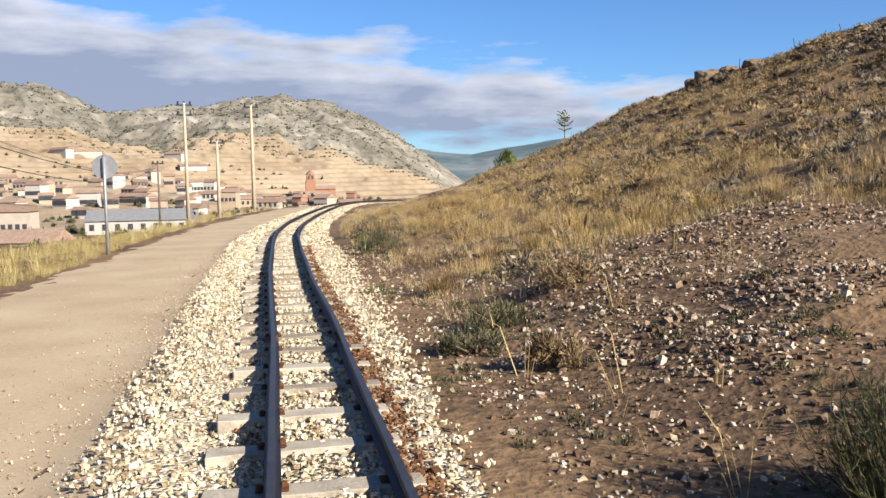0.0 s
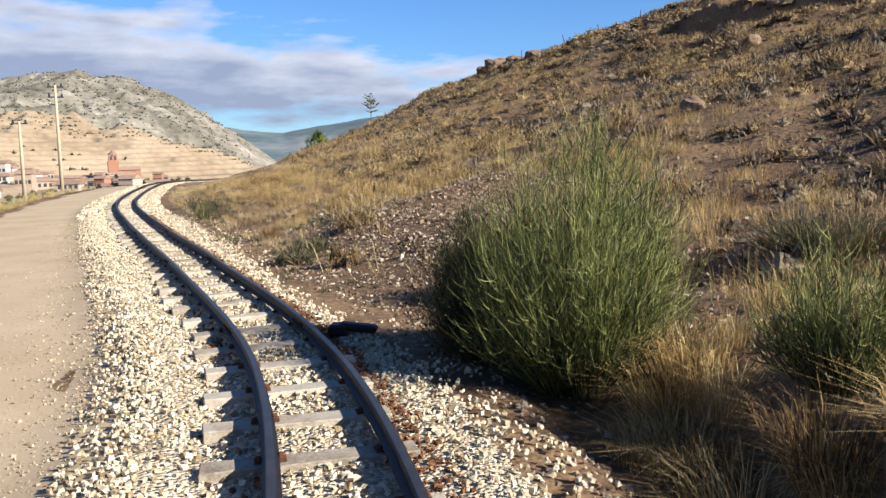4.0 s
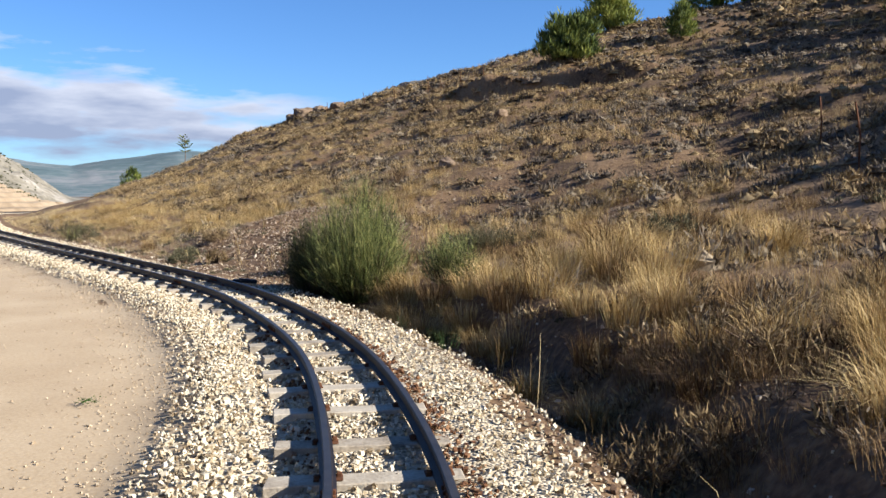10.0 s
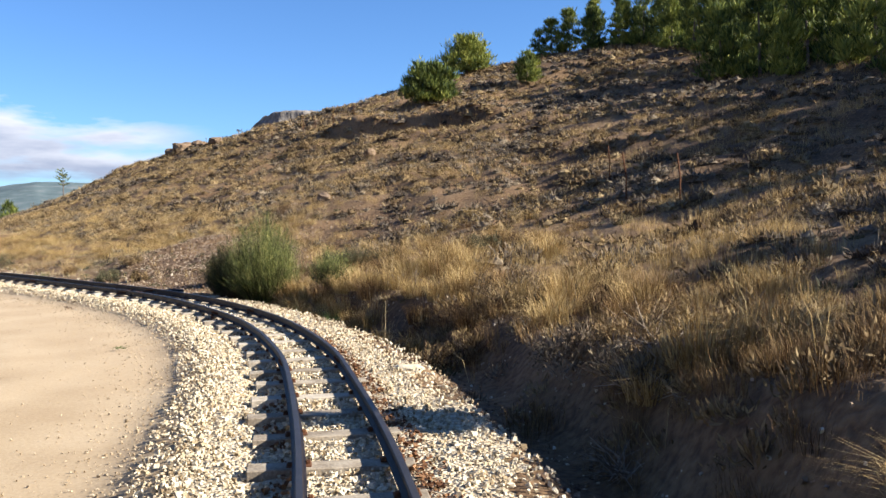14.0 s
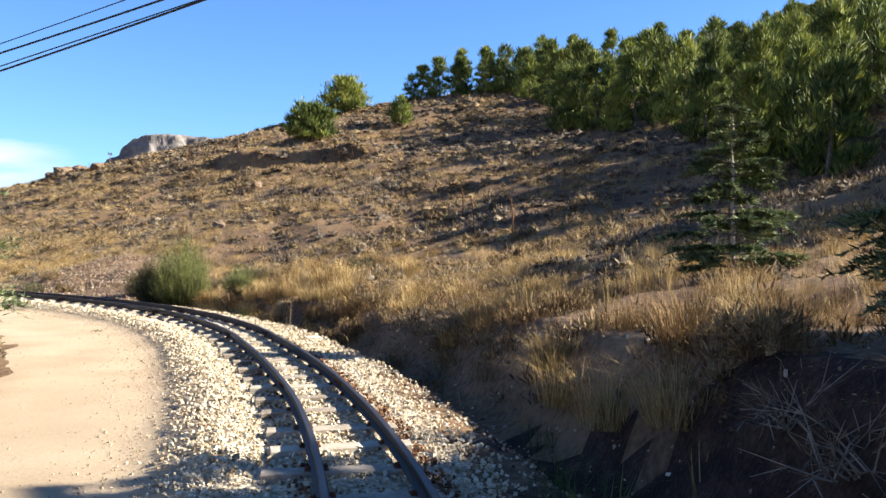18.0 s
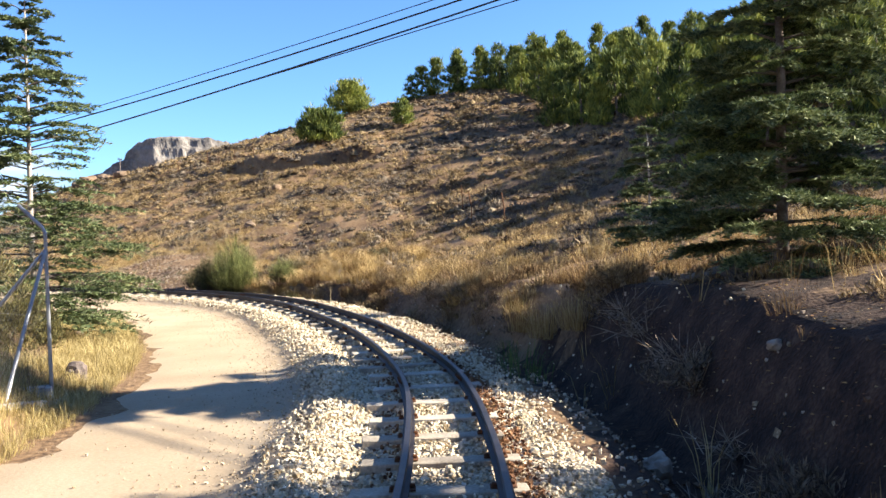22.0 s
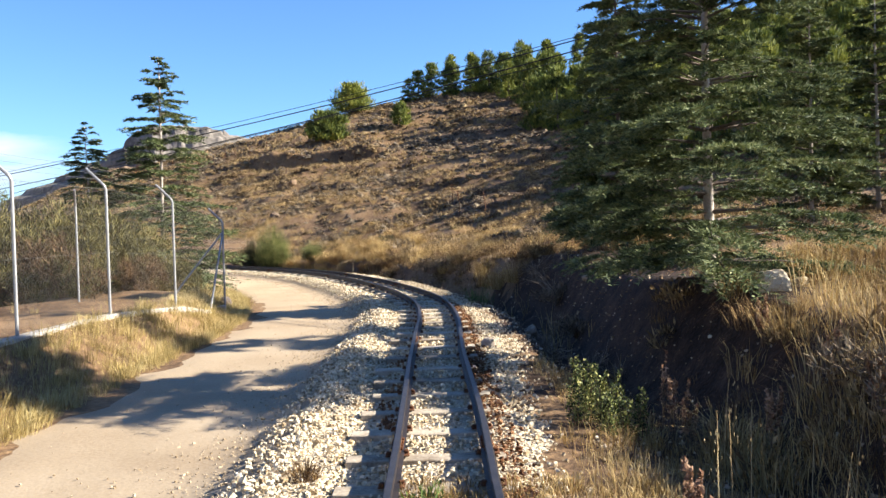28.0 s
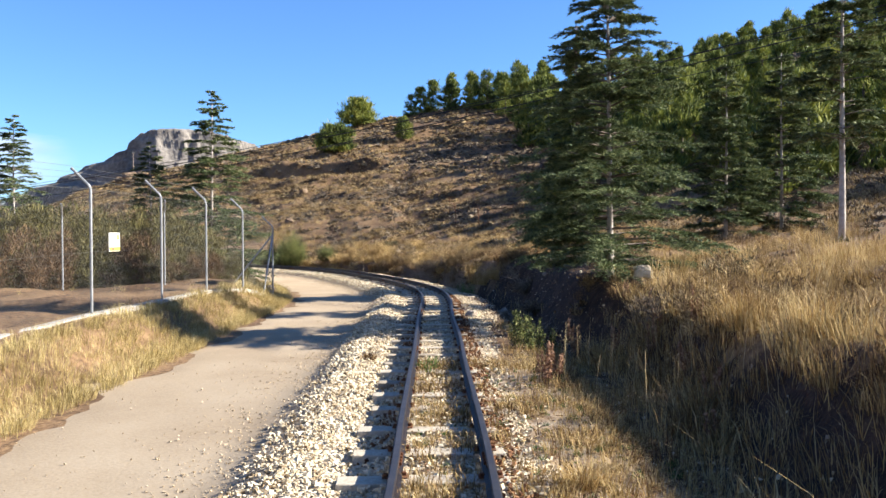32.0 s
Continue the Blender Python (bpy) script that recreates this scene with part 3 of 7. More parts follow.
road_left = lambda y: np.interp(y, [-60, -30, -15, -8, 5, 14, 20, 36, 60, 120], [-4.0, -4.0, -3.7, -4.0, -4.8, -5.0, -4.4, -4.3, -4.2, -4.0])
road = strip("road", road_left, lambda y: -0.85 + 0 * y, 0.03, M_ROAD, seed=4, across=17)
tagged(road, "pale packed sand track running alongside the rails", "road", kind="structure")
gravel_edge = lambda y: np.interp(y, [-40, -29, -25, -19, -13, -3, 0, 2.7, 4.5, 8, 11, 23], [0.75, 0.8, 1.08, 0.95, 1.25, 1.28, 1.12, 0.85, 0.75, 0.9, 1.08, 1.25])
bed = strip("track_bed", lambda y: -1.30 + 0 * y, lambda y: gravel_edge(y) + 0.05, 0.05, M_BED, seed=8, across=29)
tagged(bed, "cream gravel bed under the narrow-gauge rails", "track bed", kind="structure")

# ---- mountains and distance ----
def polar_patch(name, mat, azs, height, radii, at=(0, 0), shade=True):
    A, Rr = np.meshgrid(np.radians(azs), radii)
    X, Y = at[0] + Rr * np.sin(A), at[1] + Rr * np.cos(A)
    Z = height(np.degrees(A), Rr, X, Y)
    n = len(azs)
    i, j = np.meshgrid(np.arange(len(radii) - 1), np.arange(n - 1), indexing="ij")
    k = (i * n + j).ravel()
    return mesh_np(name, np.c_[X.ravel(), Y.ravel(), Z.ravel()], np.stack([k, k + n, k + n + 1, k + 1], 1)[:, ::-1], mat, shade=shade)


STEP = 2.6


def terraces(z, x, y, r):
    """Old field terraces, cut level along the foot of the mountain."""
    warp = 1.3 * fbm(x / 45, y / 45, 3, 33)
    k = (z + warp) / STEP
    f = k - np.floor(k)
    return z + ((smooth(0.36, 0.64, f) - f) * STEP) * 0.92 * smooth(690, 590, r)


def mountain_height(a, r, x, y):
    crest = np.interp(a, [-80, -60, -40, -26.3, -23.3, -20.2, -18, -16, -12.9, -10.2, -7.3, -4.8, -2.3, 0.6, 1.7, 4],
                      [70, 90, 95, 92, 86, 64, 66, 70, 77, 81, 77, 61, 37, 4, -6, -12])
    t = np.clip((r - 470) / (860 - 470), 0, 1.6)
    rise = np.where(t < 1, t ** 0.9, 1 - 0.7 * (t - 1))
    foot = -11 + 15 * smooth(170, 470, r) * smooth(-7, -20, a)
    z = foot + (crest - foot) * np.clip(rise, 0, 1)
    ribs = 0.5 + np.clip(rise, 0, 1)
    ridged = 0.5 - 2.0 * np.abs(fbm(x / 95, y / 95, 5, 61))
    z = z + 13 * ribs * ridged * smooth(420, 640, r) * smooth(4, -1, a) * (1 - 0.75 * smooth(700, 860, r))
    z = z + 5.0 * fbm(x / 13, y / 13, 3, 71) * smooth(450, 640, r) * smooth(3, -1, a)
    return terraces(z, x, y, r)


mountain = polar_patch("mountain", [M_MOUNTAIN, M_FIELD], np.linspace(-44, 4, 330), mountain_height, np.r_[np.linspace(150, 300, 30), np.linspace(302, 680, 240), np.linspace(684, 900, 70), np.linspace(920, 1500, 16)])
tagged(mountain, "grey limestone mountain above terraced dry fields", "mountain", kind="structure")
mv = np.array([p.center[:] for p in mountain.data.polygons])
field = (np.hypot(mv[:, 0], mv[:, 1]) + 60 * fbm(mv[:, 0] / 60, mv[:, 1] / 60, 3, 5)) < 615
mountain.data.polygons.foreach_set("material_index", field.astype(np.int32))

# wooded ridge, its haze painted by the material
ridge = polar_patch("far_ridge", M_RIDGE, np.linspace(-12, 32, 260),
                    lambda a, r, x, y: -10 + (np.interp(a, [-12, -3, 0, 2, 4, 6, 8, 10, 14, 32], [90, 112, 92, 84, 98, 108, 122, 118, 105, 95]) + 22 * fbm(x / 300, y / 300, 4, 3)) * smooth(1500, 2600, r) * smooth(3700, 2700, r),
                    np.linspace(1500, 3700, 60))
tagged(ridge, "wooded ridge far up the valley, tinted blue for haze", "ridge", kind="structure")


def mesa_height(a, r, x, y):
    crest = np.interp(a, [8, 12, 15, 18, 20.5, 21.5, 23, 25, 27, 30, 34, 44], [-6, 11.5, 25, 36, 45, 52, 55, 55, 51, 43, 36, 24])
    t = np.clip((r - 330 - np.interp(a, [8, 19, 22.5, 46], [60, 25, 0, 0])) / 110, 0, 1)
    shape = 0.55 * smooth(0, 0.85, t) + 0.45 * smooth(0.72, 0.95, t + 0.10 * fbm(x / 16, y / 16, 3, 8))
    z = -9 + (crest + 9) * shape * (1 - 0.6 * smooth(480, 640, r))
    crags = 0.35 - np.abs(fbm(x / 26, y / 26, 5, 14)) * 1.9
    z = z + 7.0 * crags * smooth(0.1, 0.5, t) * (1 - 0.6 * smooth(430, 470, r))
    k = (z + 2.0 * fbm(x / 30, y / 30, 3, 19)) / 5.5
    f = k - np.floor(k)
    return z + (smooth(0.30, 0.70, f) - f) * 2.6 * smooth(0.15, 0.4, t)


mesa = polar_patch("rocky_bluff", M_MESA, np.linspace(6, 46, 330), mesa_height, np.r_[np.linspace(300, 500, 170), np.linspace(505, 660, 20)], shade=False)
tagged(mesa, "pale banded limestone bluff beyond the hill", "bluff", kind="structure")

# ---- railway ----
def at_len(s):
    """Place, forward and right at a length along the line."""
    p = np.stack([np.interp(s, LEN, LINE[:, c]) for c in (0, 1)], -1)
    t = np.stack([np.interp(s, LEN, TAN[:, c]) for c in (0, 1)], -1)
    r = np.stack([np.interp(s, LEN, RIGHT[:, c]) for c in (0, 1)], -1)
    return p, t, r


def bed_z(x, y):
    return ground_z(x, y, False) + 0.035


S_END = LEN[-1] - 2.0
S_CAM = float(LEN[np.argmin(np.abs(LINE[:, 1]))])            # abreast of the start of the ride
railway = thing("railway_track", (0, 0, 0), "narrow-gauge railway track with dark rails on grey wooden sleepers", "railway track")
RAIL_TOP = 0.14
profile = np.array([(-0.048, 0.0), (0.048, 0.0), (0.048, 0.012), (0.010, 0.024), (0.010, 0.070), (0.026, 0.080), (0.027, 0.100), (0.020, 0.106), (-0.020, 0.106), (-0.027, 0.100), (-0.026, 0.080), (-0.010, 0.070), (-0.010, 0.024), (-0.048, 0.012)])
for side in (-1, 1):
    s = np.arange(0.5, S_END, 0.3)
    p, t, r = at_len(s)
    # the joints stand a little out of true
    kink = 0.012 * np.abs(np.sin(s / 6.0 * np.pi + side)) - 0.006
    grade = -0.9 * smooth(50, 110, p[:, 1])
    off = side * 0.32 + kink
    v = np.concatenate([(p + r * off[:, None])[:, None] + r[:, None] * profile[None, :, :1], (RAIL_TOP - 0.106 + profile[None, :, 1:] + grade[:, None, None])], -1)
    n = len(profile)
    i, j = np.meshgrid(np.arange(len(s) - 1), np.arange(n), indexing="ij")
    j2 = (j + 1) % n
    q = np.stack([i * n + j, (i + 1) * n + j, (i + 1) * n + j2, i * n + j2], -1).reshape(-1, 4)
    idx = np.where(np.isin(j.ravel(), (7,)), 1, 0)
    rail = mesh_np("rail", v.reshape(-1, 3), q, [M_RAIL, M_RAILTOP], railway, index=idx)
    # fishplates with bolts at the joints
    for sj in np.arange(3.0, S_END, 6.0):
        pj, tj, rj = at_len(sj)
        if abs(pj[1] + 8) > 34:
            continue
        bm = bmesh.new()
        for w in (-1, 1):
            add_box(bm, (0.014, 0.36, 0.045), (w * 0.018, 0, 0.05), bevel=0.003)
            for b in (-0.13, -0.045, 0.045, 0.13):
                add_box(bm, (0.02, 0.024, 0.024), (w * 0.032, b, 0.05), bevel=0.004)
        plate_ob = part("fishplate", bm, M_RUST, railway, "rusty bolted joint plate")
        pos = pj + rj * side * 0.32
        plate_ob.matrix_world = pose(pos[0], pos[1], RAIL_TOP - 0.106, 0, 0, math.degrees(math.atan2(tj[1], tj[0])) - 90)

# sleepers, a few shapes shared by all
sleeper_mesh = []
for kind in range(6):
    bm = bmesh.new()
    add_box(bm, (1.14, 0.19, 0.13), (0, 0, -0.065))
    bmesh.ops.subdivide_edges(bm, edges=[e for e in bm.edges if abs(e.verts[0].co.x - e.verts[1].co.x) > 0.5], cuts=5)
    bmesh.ops.bevel(bm, geom=list(bm.edges), offset=0.007, segments=1, affect="EDGES", clamp_overlap=True)
    for v_ in bm.verts:
        v_.co.y += 0.010 * noise.noise((v_.co.x * 3, v_.co.y * 2, kind * 7.0))
        v_.co.z += 0.008 * noise.noise((v_.co.x * 4, v_.co.y * 12, kind * 3.0))
        v_.co.x += 0.03 * noise.noise((v_.co.x * 0.5, v_.co.y * 9, kind * 5.0)) * (abs(v_.co.x) > 0.5)
    me = bpy.data.meshes.new("sleeper")
    bm.to_mesh(me)
    bm.free()
    me.materials.append(M_SLEEPER)
    sleeper_mesh.append(me)
chair_mesh = bpy.data.meshes.new("rail_clip")
bm = bmesh.new()
add_box(bm, (0.17, 0.10, 0.008), (0, 0, 0.003), bevel=0.002)
for w in (-1, 1):
    add_box(bm, (0.034, 0.034, 0.034), (w * 0.062, 0.02 * w, 0.014), bevel=0.006)
bm.to_mesh(chair_mesh)
bm.free()
chair_mesh.materials.append(M_RUST)
SLEEPERS = []
s = 2.0
while s < S_END:
    p, t, r = at_len(s)
    if p[1] < 90:
        yaw = math.degrees(math.atan2(t[1], t[0])) - 90 + random.uniform(-2.5, 2.5)
        shift = random.uniform(-0.05, 0.05) - 0.10
        z = 0.027 - 0.010 * float(smooth(-25, -29, p[1])) - 0.9 * float(smooth(50, 110, p[1])) + random.uniform(-0.006, 0.0)
        ob = new("sleeper", random.choice(sleeper_mesh))
        ob.parent = railway
        ob.matrix_world = pose(p[0] + r[0] * shift, p[1] + r[1] * shift, z, random.uniform(-1, 1), random.uniform(-0.6, 0.6), yaw + (180 if random.random() < 0.5 else 0))
        if p[1] < 14:
            for side in (-0.32, 0.32):
                sp = new("rail_clip", chair_mesh)
                sp.parent = railway
                sp.matrix_world = pose(p[0] + r[0] * side, p[1] + r[1] * side, 0.029, 0, 0, yaw)
        SLEEPERS.append(s)
    s += random.uniform(0.72, 0.80) if random.random() < 0.9 else 0.9
SLEEPERS = np.array(SLEEPERS)


# ---- ballast ----
def stone_template(seed, flat=0.75):
    g = np.random.default_rng(seed)
    v = np.array([(x, y, z) for z in (-1, 1) for y in (-1, 1) for x in (-1, 1)], float)
    v *= 0.42 + 0.58 * g.random((8, 3))
    v[4:, :2] *= 0.75
    v[:, 2] *= flat
    f = np.array([(0, 2, 3), (0, 3, 1), (4, 5, 7), (4, 7, 6), (0, 1, 5), (0, 5, 4), (2, 6, 7), (2, 7, 3), (0, 4, 6), (0, 6, 2), (1, 3, 7), (1, 7, 5)])
    return v, f


STONES = [stone_template(k) for k in range(8)]


def strew(name, places, sizes, mats, label, category, pick=None, parent=None):
    """Loose stones as one mesh."""
    n = len(places)
    which = rng.integers(0, len(STONES), n)
    parts_, idx = [], []
    for k, (tv, tf) in enumerate(STONES):
        m = which == k
        if m.any():
            sc = sizes[m][:, None] * rng.uniform(0.7, 1.25, (m.sum(), 3))
            parts_.append(scatter(tv, tf, places[m], sc, rng.uniform(0, 6.28, m.sum()), rng.uniform(-3.1, 3.1, m.sum())))
            idx.append(np.repeat(pick[m] if pick is not None else np.zeros(m.sum(), int), len(tf)))
    v, f = join(parts_)
    ob = mesh_np(name, v, f, mats, index=np.concatenate(idx))
    return tagged(ob, label, category, kind="stuff")


def on_line(s, o):
    p, t, r = at_len(s)
    return p + r * o[:, None]


S_NORTH, S_SOUTH = float(LEN[np.argmin(np.abs(LINE[:, 1] - 22))]), S_END - 9.5
n = 80000
s = S_NORTH + (S_SOUTH - S_NORTH) * rng.random(n) ** 0.93
o = np.where(rng.random(n) < 0.80, rng.uniform(-1.22, 1.12, n), -1.0 - np.abs(rng.normal(0, 0.46, n)))
o = np.where(o > 0.34, 0.34 + (o - 0.34) * (gravel_edge(np.interp(s, LEN, LINE[:, 1])) + rng.normal(0, 0.10, n) - 0.34) / 0.78, o)
near_sleeper = np.min(np.abs(s[:, None] - SLEEPERS[None, np.searchsorted(SLEEPERS, S_NORTH - 2):]), axis=1) < 0.10
drop = (near_sleeper & (o > -0.68) & (o < 0.36) & (rng.random(n) > 0.24)) | (np.abs(np.abs(o) - 0.32) < 0.05)
weedy = smooth(-25.5, -29.0, np.interp(s, LEN, LINE[:, 1])) * np.where(o > 0.38, 0.62, np.where(np.abs(o) < 0.3, 0.35, 0.0))
keep = ~drop & ((o > -1.45) | (rng.random(n) < 0.75)) & (rng.random(n) > weedy)
s, o = s[keep], o[keep]
xy = on_line(s, o)
size = np.clip(rng.lognormal(np.log(0.0145), 0.30, len(s)), 0.008, 0.027) * np.where(o < -1.45, 0.72, 1.0)
z = bed_z(xy[:, 0], xy[:, 1]) + size * 0.35 + 0.008 * (np.abs(o) < 0.50) + rng.uniform(0, 0.012, len(s)) - 0.03 * smooth(-1.35, -1.6, o)
rusty = (np.exp(-((np.abs(o) - 0.47) / 0.10) ** 2) * (0.25 + 1.1 * value_noise(s / 0.7, s * 0, 3) + 1.15 * (o > 0)) > rng.random(len(s)) * 0.75)
strew("ballast", np.c_[xy, z], size, [M_STONE, M_RUSTY, M_PEBBLE], "cream limestone ballast, rust-stained beside the rails", "ballast", np.where(o < -1.5, 2, rusty.astype(int)))
# coarser, more sparse stone up the line
s = rng.uniform(float(LEN[np.argmin(np.abs(LINE[:, 1] - 70))]), S_NORTH, 9000)
o = rng.uniform(-1.5, 1.2, len(s))
keep = np.abs(np.abs(o) - 0.32) > 0.06
s, o = s[keep], o[keep]
xy = on_line(s, o)
size = rng.uniform(0.02, 0.045, len(s))
strew("ballast", np.c_[xy, bed_z(xy[:, 0], xy[:, 1]) + 0.015], size, [M_STONE], "cream ballast farther along the railway", "ballast")
# strays on the road
s = rng.uniform(S_NORTH, S_SOUTH + 3, 15000)
o = np.where(rng.random(len(s)) < 0.85, -1.30 - np.abs(rng.normal(0, 0.48, len(s))), rng.uniform(-4.0, -1.4, len(s)))
xy = on_line(s, o)
size = np.clip(rng.lognormal(np.log(0.0052), 0.4, len(s)), 0.0025, 0.013)
strew("loose_pebbles", np.c_[xy, bed_z(xy[:, 0], xy[:, 1]) + size * 0.3 - 0.012], size, [M_PEBBLE], "scattered pale pebbles on the sand road", "pebbles")

# ---- rubble and stones on the hill's foot ----
n = 30000
x, y = rng.uniform(0.2, 12, n), np.where(rng.random(n) < 0.6, rng.uniform(0, 19, n), rng.uniform(-34, 34, n))
o = offset_of(x, y)
patch = fbm(x / 3.0, y / 3.0, 3, 44) + 0.45 * np.exp(-((x - 3.6) / 2.6) ** 2 - ((y - 8.5) / 5.0) ** 2) + 0.18 * np.exp(-((x - 7) / 2.5) ** 2 - ((y - 2) / 4) ** 2)
keep = (o > 1.25) & (o < 15) & (patch > rng.uniform(0.02, 0.42, n))
x, y = x[keep], y[keep]
x, y = np.r_[x, rng.normal(3.9, 2.1, 24000)], np.r_[y, rng.normal(8.6, 4.2, 24000)]
o = offset_of(x, y)
m = (o > 1.2) & (fbm(x / 1.1, y / 1.1, 3, 46) > rng.uniform(-0.5, 0.2, len(x)))
x, y = x[m], y[m]
size = np.clip(rng.lognormal(np.log(0.0155), 0.42, len(x)), 0.007, 0.06)
strew("rubble", np.c_[x, y, ground_z(x, y) + size * 0.2], size, [M_RUBBLE], "broken reddish-grey stones strewn over dry soil", "rubble")
n = 9000
s = rng.uniform(S_NORTH, S_SOUTH, n)
o = 1.15 + np.abs(rng.normal(0, 0.8, n))
xy = on_line(s, o)
size = np.clip(rng.lognormal(np.log(0.014), 0.4, n), 0.007, 0.045)
strew("rubble", np.c_[xy, ground_z(xy[:, 0], xy[:, 1]) + size * 0.2], size, [M_RUBBLE, M_STONE], "small stones along the ditch and bank", "rubble", (rng.random(n) < 0.3).astype(int))


def boulder(at, size, label, mat=M_ROCK, seed=0, group=""):
    bm = bmesh.new()
    bmesh.ops.create_icosphere(bm, subdivisions=3, radius=1.0)
    for v_ in bm.verts:
        c = v_.co.normalized()
        k = 0.8 + 0.35 * noise.noise(c * 1.3 + Vector((seed, 0, 0))) + 0.16 * noise.noise(c * 3.1 + Vector((0, seed, 0)))
        c = c * k
        c.x, c.y, c.z = [math.copysign(abs(q) ** 0.8, q) for q in c]
        v_.co = c
    ob = part("boulder", bm, mat, shade=False)
    ob.matrix_world = pose(at[0], at[1], gz(at[0], at[1]) + size[2] * 0.45, random.uniform(-12, 12), random.uniform(-12, 12), random.uniform(0, 360)) @ Matrix.Diagonal((*size, 1))
    return tagged(ob, label, "boulder", group)


boulder((-9.5, -29.4), (0.20, 0.16, 0.17), "pale limestone boulder on the bank under the cedar", M_STONE, 3)
boulder((-9.15, -29.1), (0.13, 0.10, 0.07), "small pale rock beside a larger boulder", M_STONE, 5)
boulder((-8.85, -29.35), (0.10, 0.12, 0.06), "small pale rock on the dry bank", M_STONE, 6)
boulder((-8.55, -15.5), (0.17, 0.14, 0.19), "dark rounded rock beside the fence corner", M_BARK, 8)
boulder((9.2, 12.7), (0.55, 0.30, 0.20), "flat brown rock breaking out of the hillside", M_CRAG, 11)
boulder((-0.31, -9.82), (0.22, 0.14, 0.06), "flat white stone at the edge of the ballast", M_STONE, 12)
boulder((1.45, -4.56), (0.09, 0.07, 0.05), "pale stone lying at the gravel's edge", M_STONE, 14)
boulder((-6.6, -23.18), (0.17, 0.14, 0.15), "pale rock at the foot of the dark bank", M_ROCK, 19)
boulder((-5.72, -23.71), (0.08, 0.07, 0.06), "pale stone bedded in the dark bank", M_ROCK, 23)
boulder((15.9, 21.6), (0.32, 0.26, 0.28), "orange lichened rock on the slope", M_CRAG, 15)
boulder((-9.6, -25.3), (0.16, 0.12, 0.12), "grey rock at the edge of the ditch", M_ROCK, 17)
boulder((-6.4, -9.0), (0.14, 0.12, 0.09), "pale stone on the sandy verge", M_ROCK, 18)
for k, (bx, by, bs) in enumerate([(18.8, 63.5, 0.8), (19.6, 64.6, 0.9), (20.4, 63.8, 0.7), (18.2, 64.8, 0.6), (21, 61, 0.6), (19.9, 62.2, 0.5)]):
    boulder((bx, by), (bs * 1.3, bs, bs * 0.7), "weathered brown outcrop on the crest of the hill", M_CRAG, 20 + k, "outcrop on the crest")


# grey crags where the railway passes out of sight
for k, (bx, by, bs) in enumerate([(-16.4, 168, 1.6), (-14.6, 170, 2.3), (-12.9, 169, 2.6), (-11.4, 171, 1.9), (-13.6, 166, 1.5), (-10.4, 168, 1.3), (-15.6, 166, 1.2)]):
    crag = boulder((bx, by), (bs, bs * 0.9, bs * 0.95), "grey craggy rock beside the far end of the railway", M_ROCK, 40 + k, "crags beyond the railway")
    crag.matrix_world.translation.z = max(-7.6, gz(bx, by) + 0.3 * bs)


# ---- grasses and shrubs ----
def blades(n, height, spread_, lean, width, seed, droop=0.25, segs=2):
    """A tuft of thin bent blades, as triangles."""
    g = np.random.default_rng(seed)
    a = g.uniform(0, 2 * np.pi, n)
    r = spread_ * np.sqrt(g.random(n))
    h = height * g.uniform(0.45, 1.0, n)
    l_ = lean * g.uniform(0.1, 1.0, n)
    d = np.stack([np.cos(a), np.sin(a)], 1)
    a2 = a + g.normal(0, 0.6, n)
    d2 = np.stack([np.cos(a2), np.sin(a2)], 1)
    base = d * r[:, None]
    w = np.stack([-d2[:, 1], d2[:, 0]], 1) * (width * g.uniform(0.6, 1.2, n))[:, None] * 0.5
    mid = base + d2 * (h * l_ * 0.42)[:, None]
    tip = base + d2 * (h * l_ * (1.0 + droop))[:, None]
    zm, zt = h * 0.58, h * (1 - 0.35 * l_)
    z0 = np.zeros(n)
    v = np.stack([np.c_[base - w, z0], np.c_[base + w, z0], np.c_[mid - w * 0.8, zm], np.c_[mid + w * 0.8, zm], np.c_[tip, zt]], 1)
    k = (np.arange(n) * 5)[:, None, None]
    f = np.array([(0, 1, 3), (0, 3, 2), (2, 3, 4)])[None] + k
    return v.reshape(-1, 3), f.reshape(-1, 3)


def dome(n, seed, leaf=0.17, width=0.05):
    """A cushion shrub of unit radius: short twigs standing out of a mound."""
    g = np.random.default_rng(seed)
    u = g.normal(0, 1, (n, 3))
    u[:, 2] = np.abs(u[:, 2])
    u /= np.linalg.norm(u, axis=1)[:, None]
    rad = g.uniform(0.45, 0.95, n) * (0.8 + 0.3 * np.sin(3 * np.arctan2(u[:, 1], u[:, 0]) + seed))
    p = u * rad[:, None] * np.array([1, 1, 0.8])
    out = u * 0.7 + g.normal(0, 0.35, (n, 3)) + np.array([0, 0, 0.55])
    out /= np.linalg.norm(out, axis=1)[:, None]
    side = np.cross(out, g.normal(0, 1, (n, 3)))
    side /= np.linalg.norm(side, axis=1)[:, None]
    ln = leaf * g.uniform(0.6, 1.5, n)[:, None]
    w = width * g.uniform(0.6, 1.3, n)[:, None]
    v = np.stack([p - out * ln * 0.6, p + side * w, p + out * ln, p - side * w], 1)
    v[..., 2] = np.maximum(v[..., 2], -0.05)
    f = (np.array([(0, 1, 2), (0, 2, 3)])[None] + (np.arange(n) * 4)[:, None, None]).reshape(-1, 3)
    return v.reshape(-1, 3), f


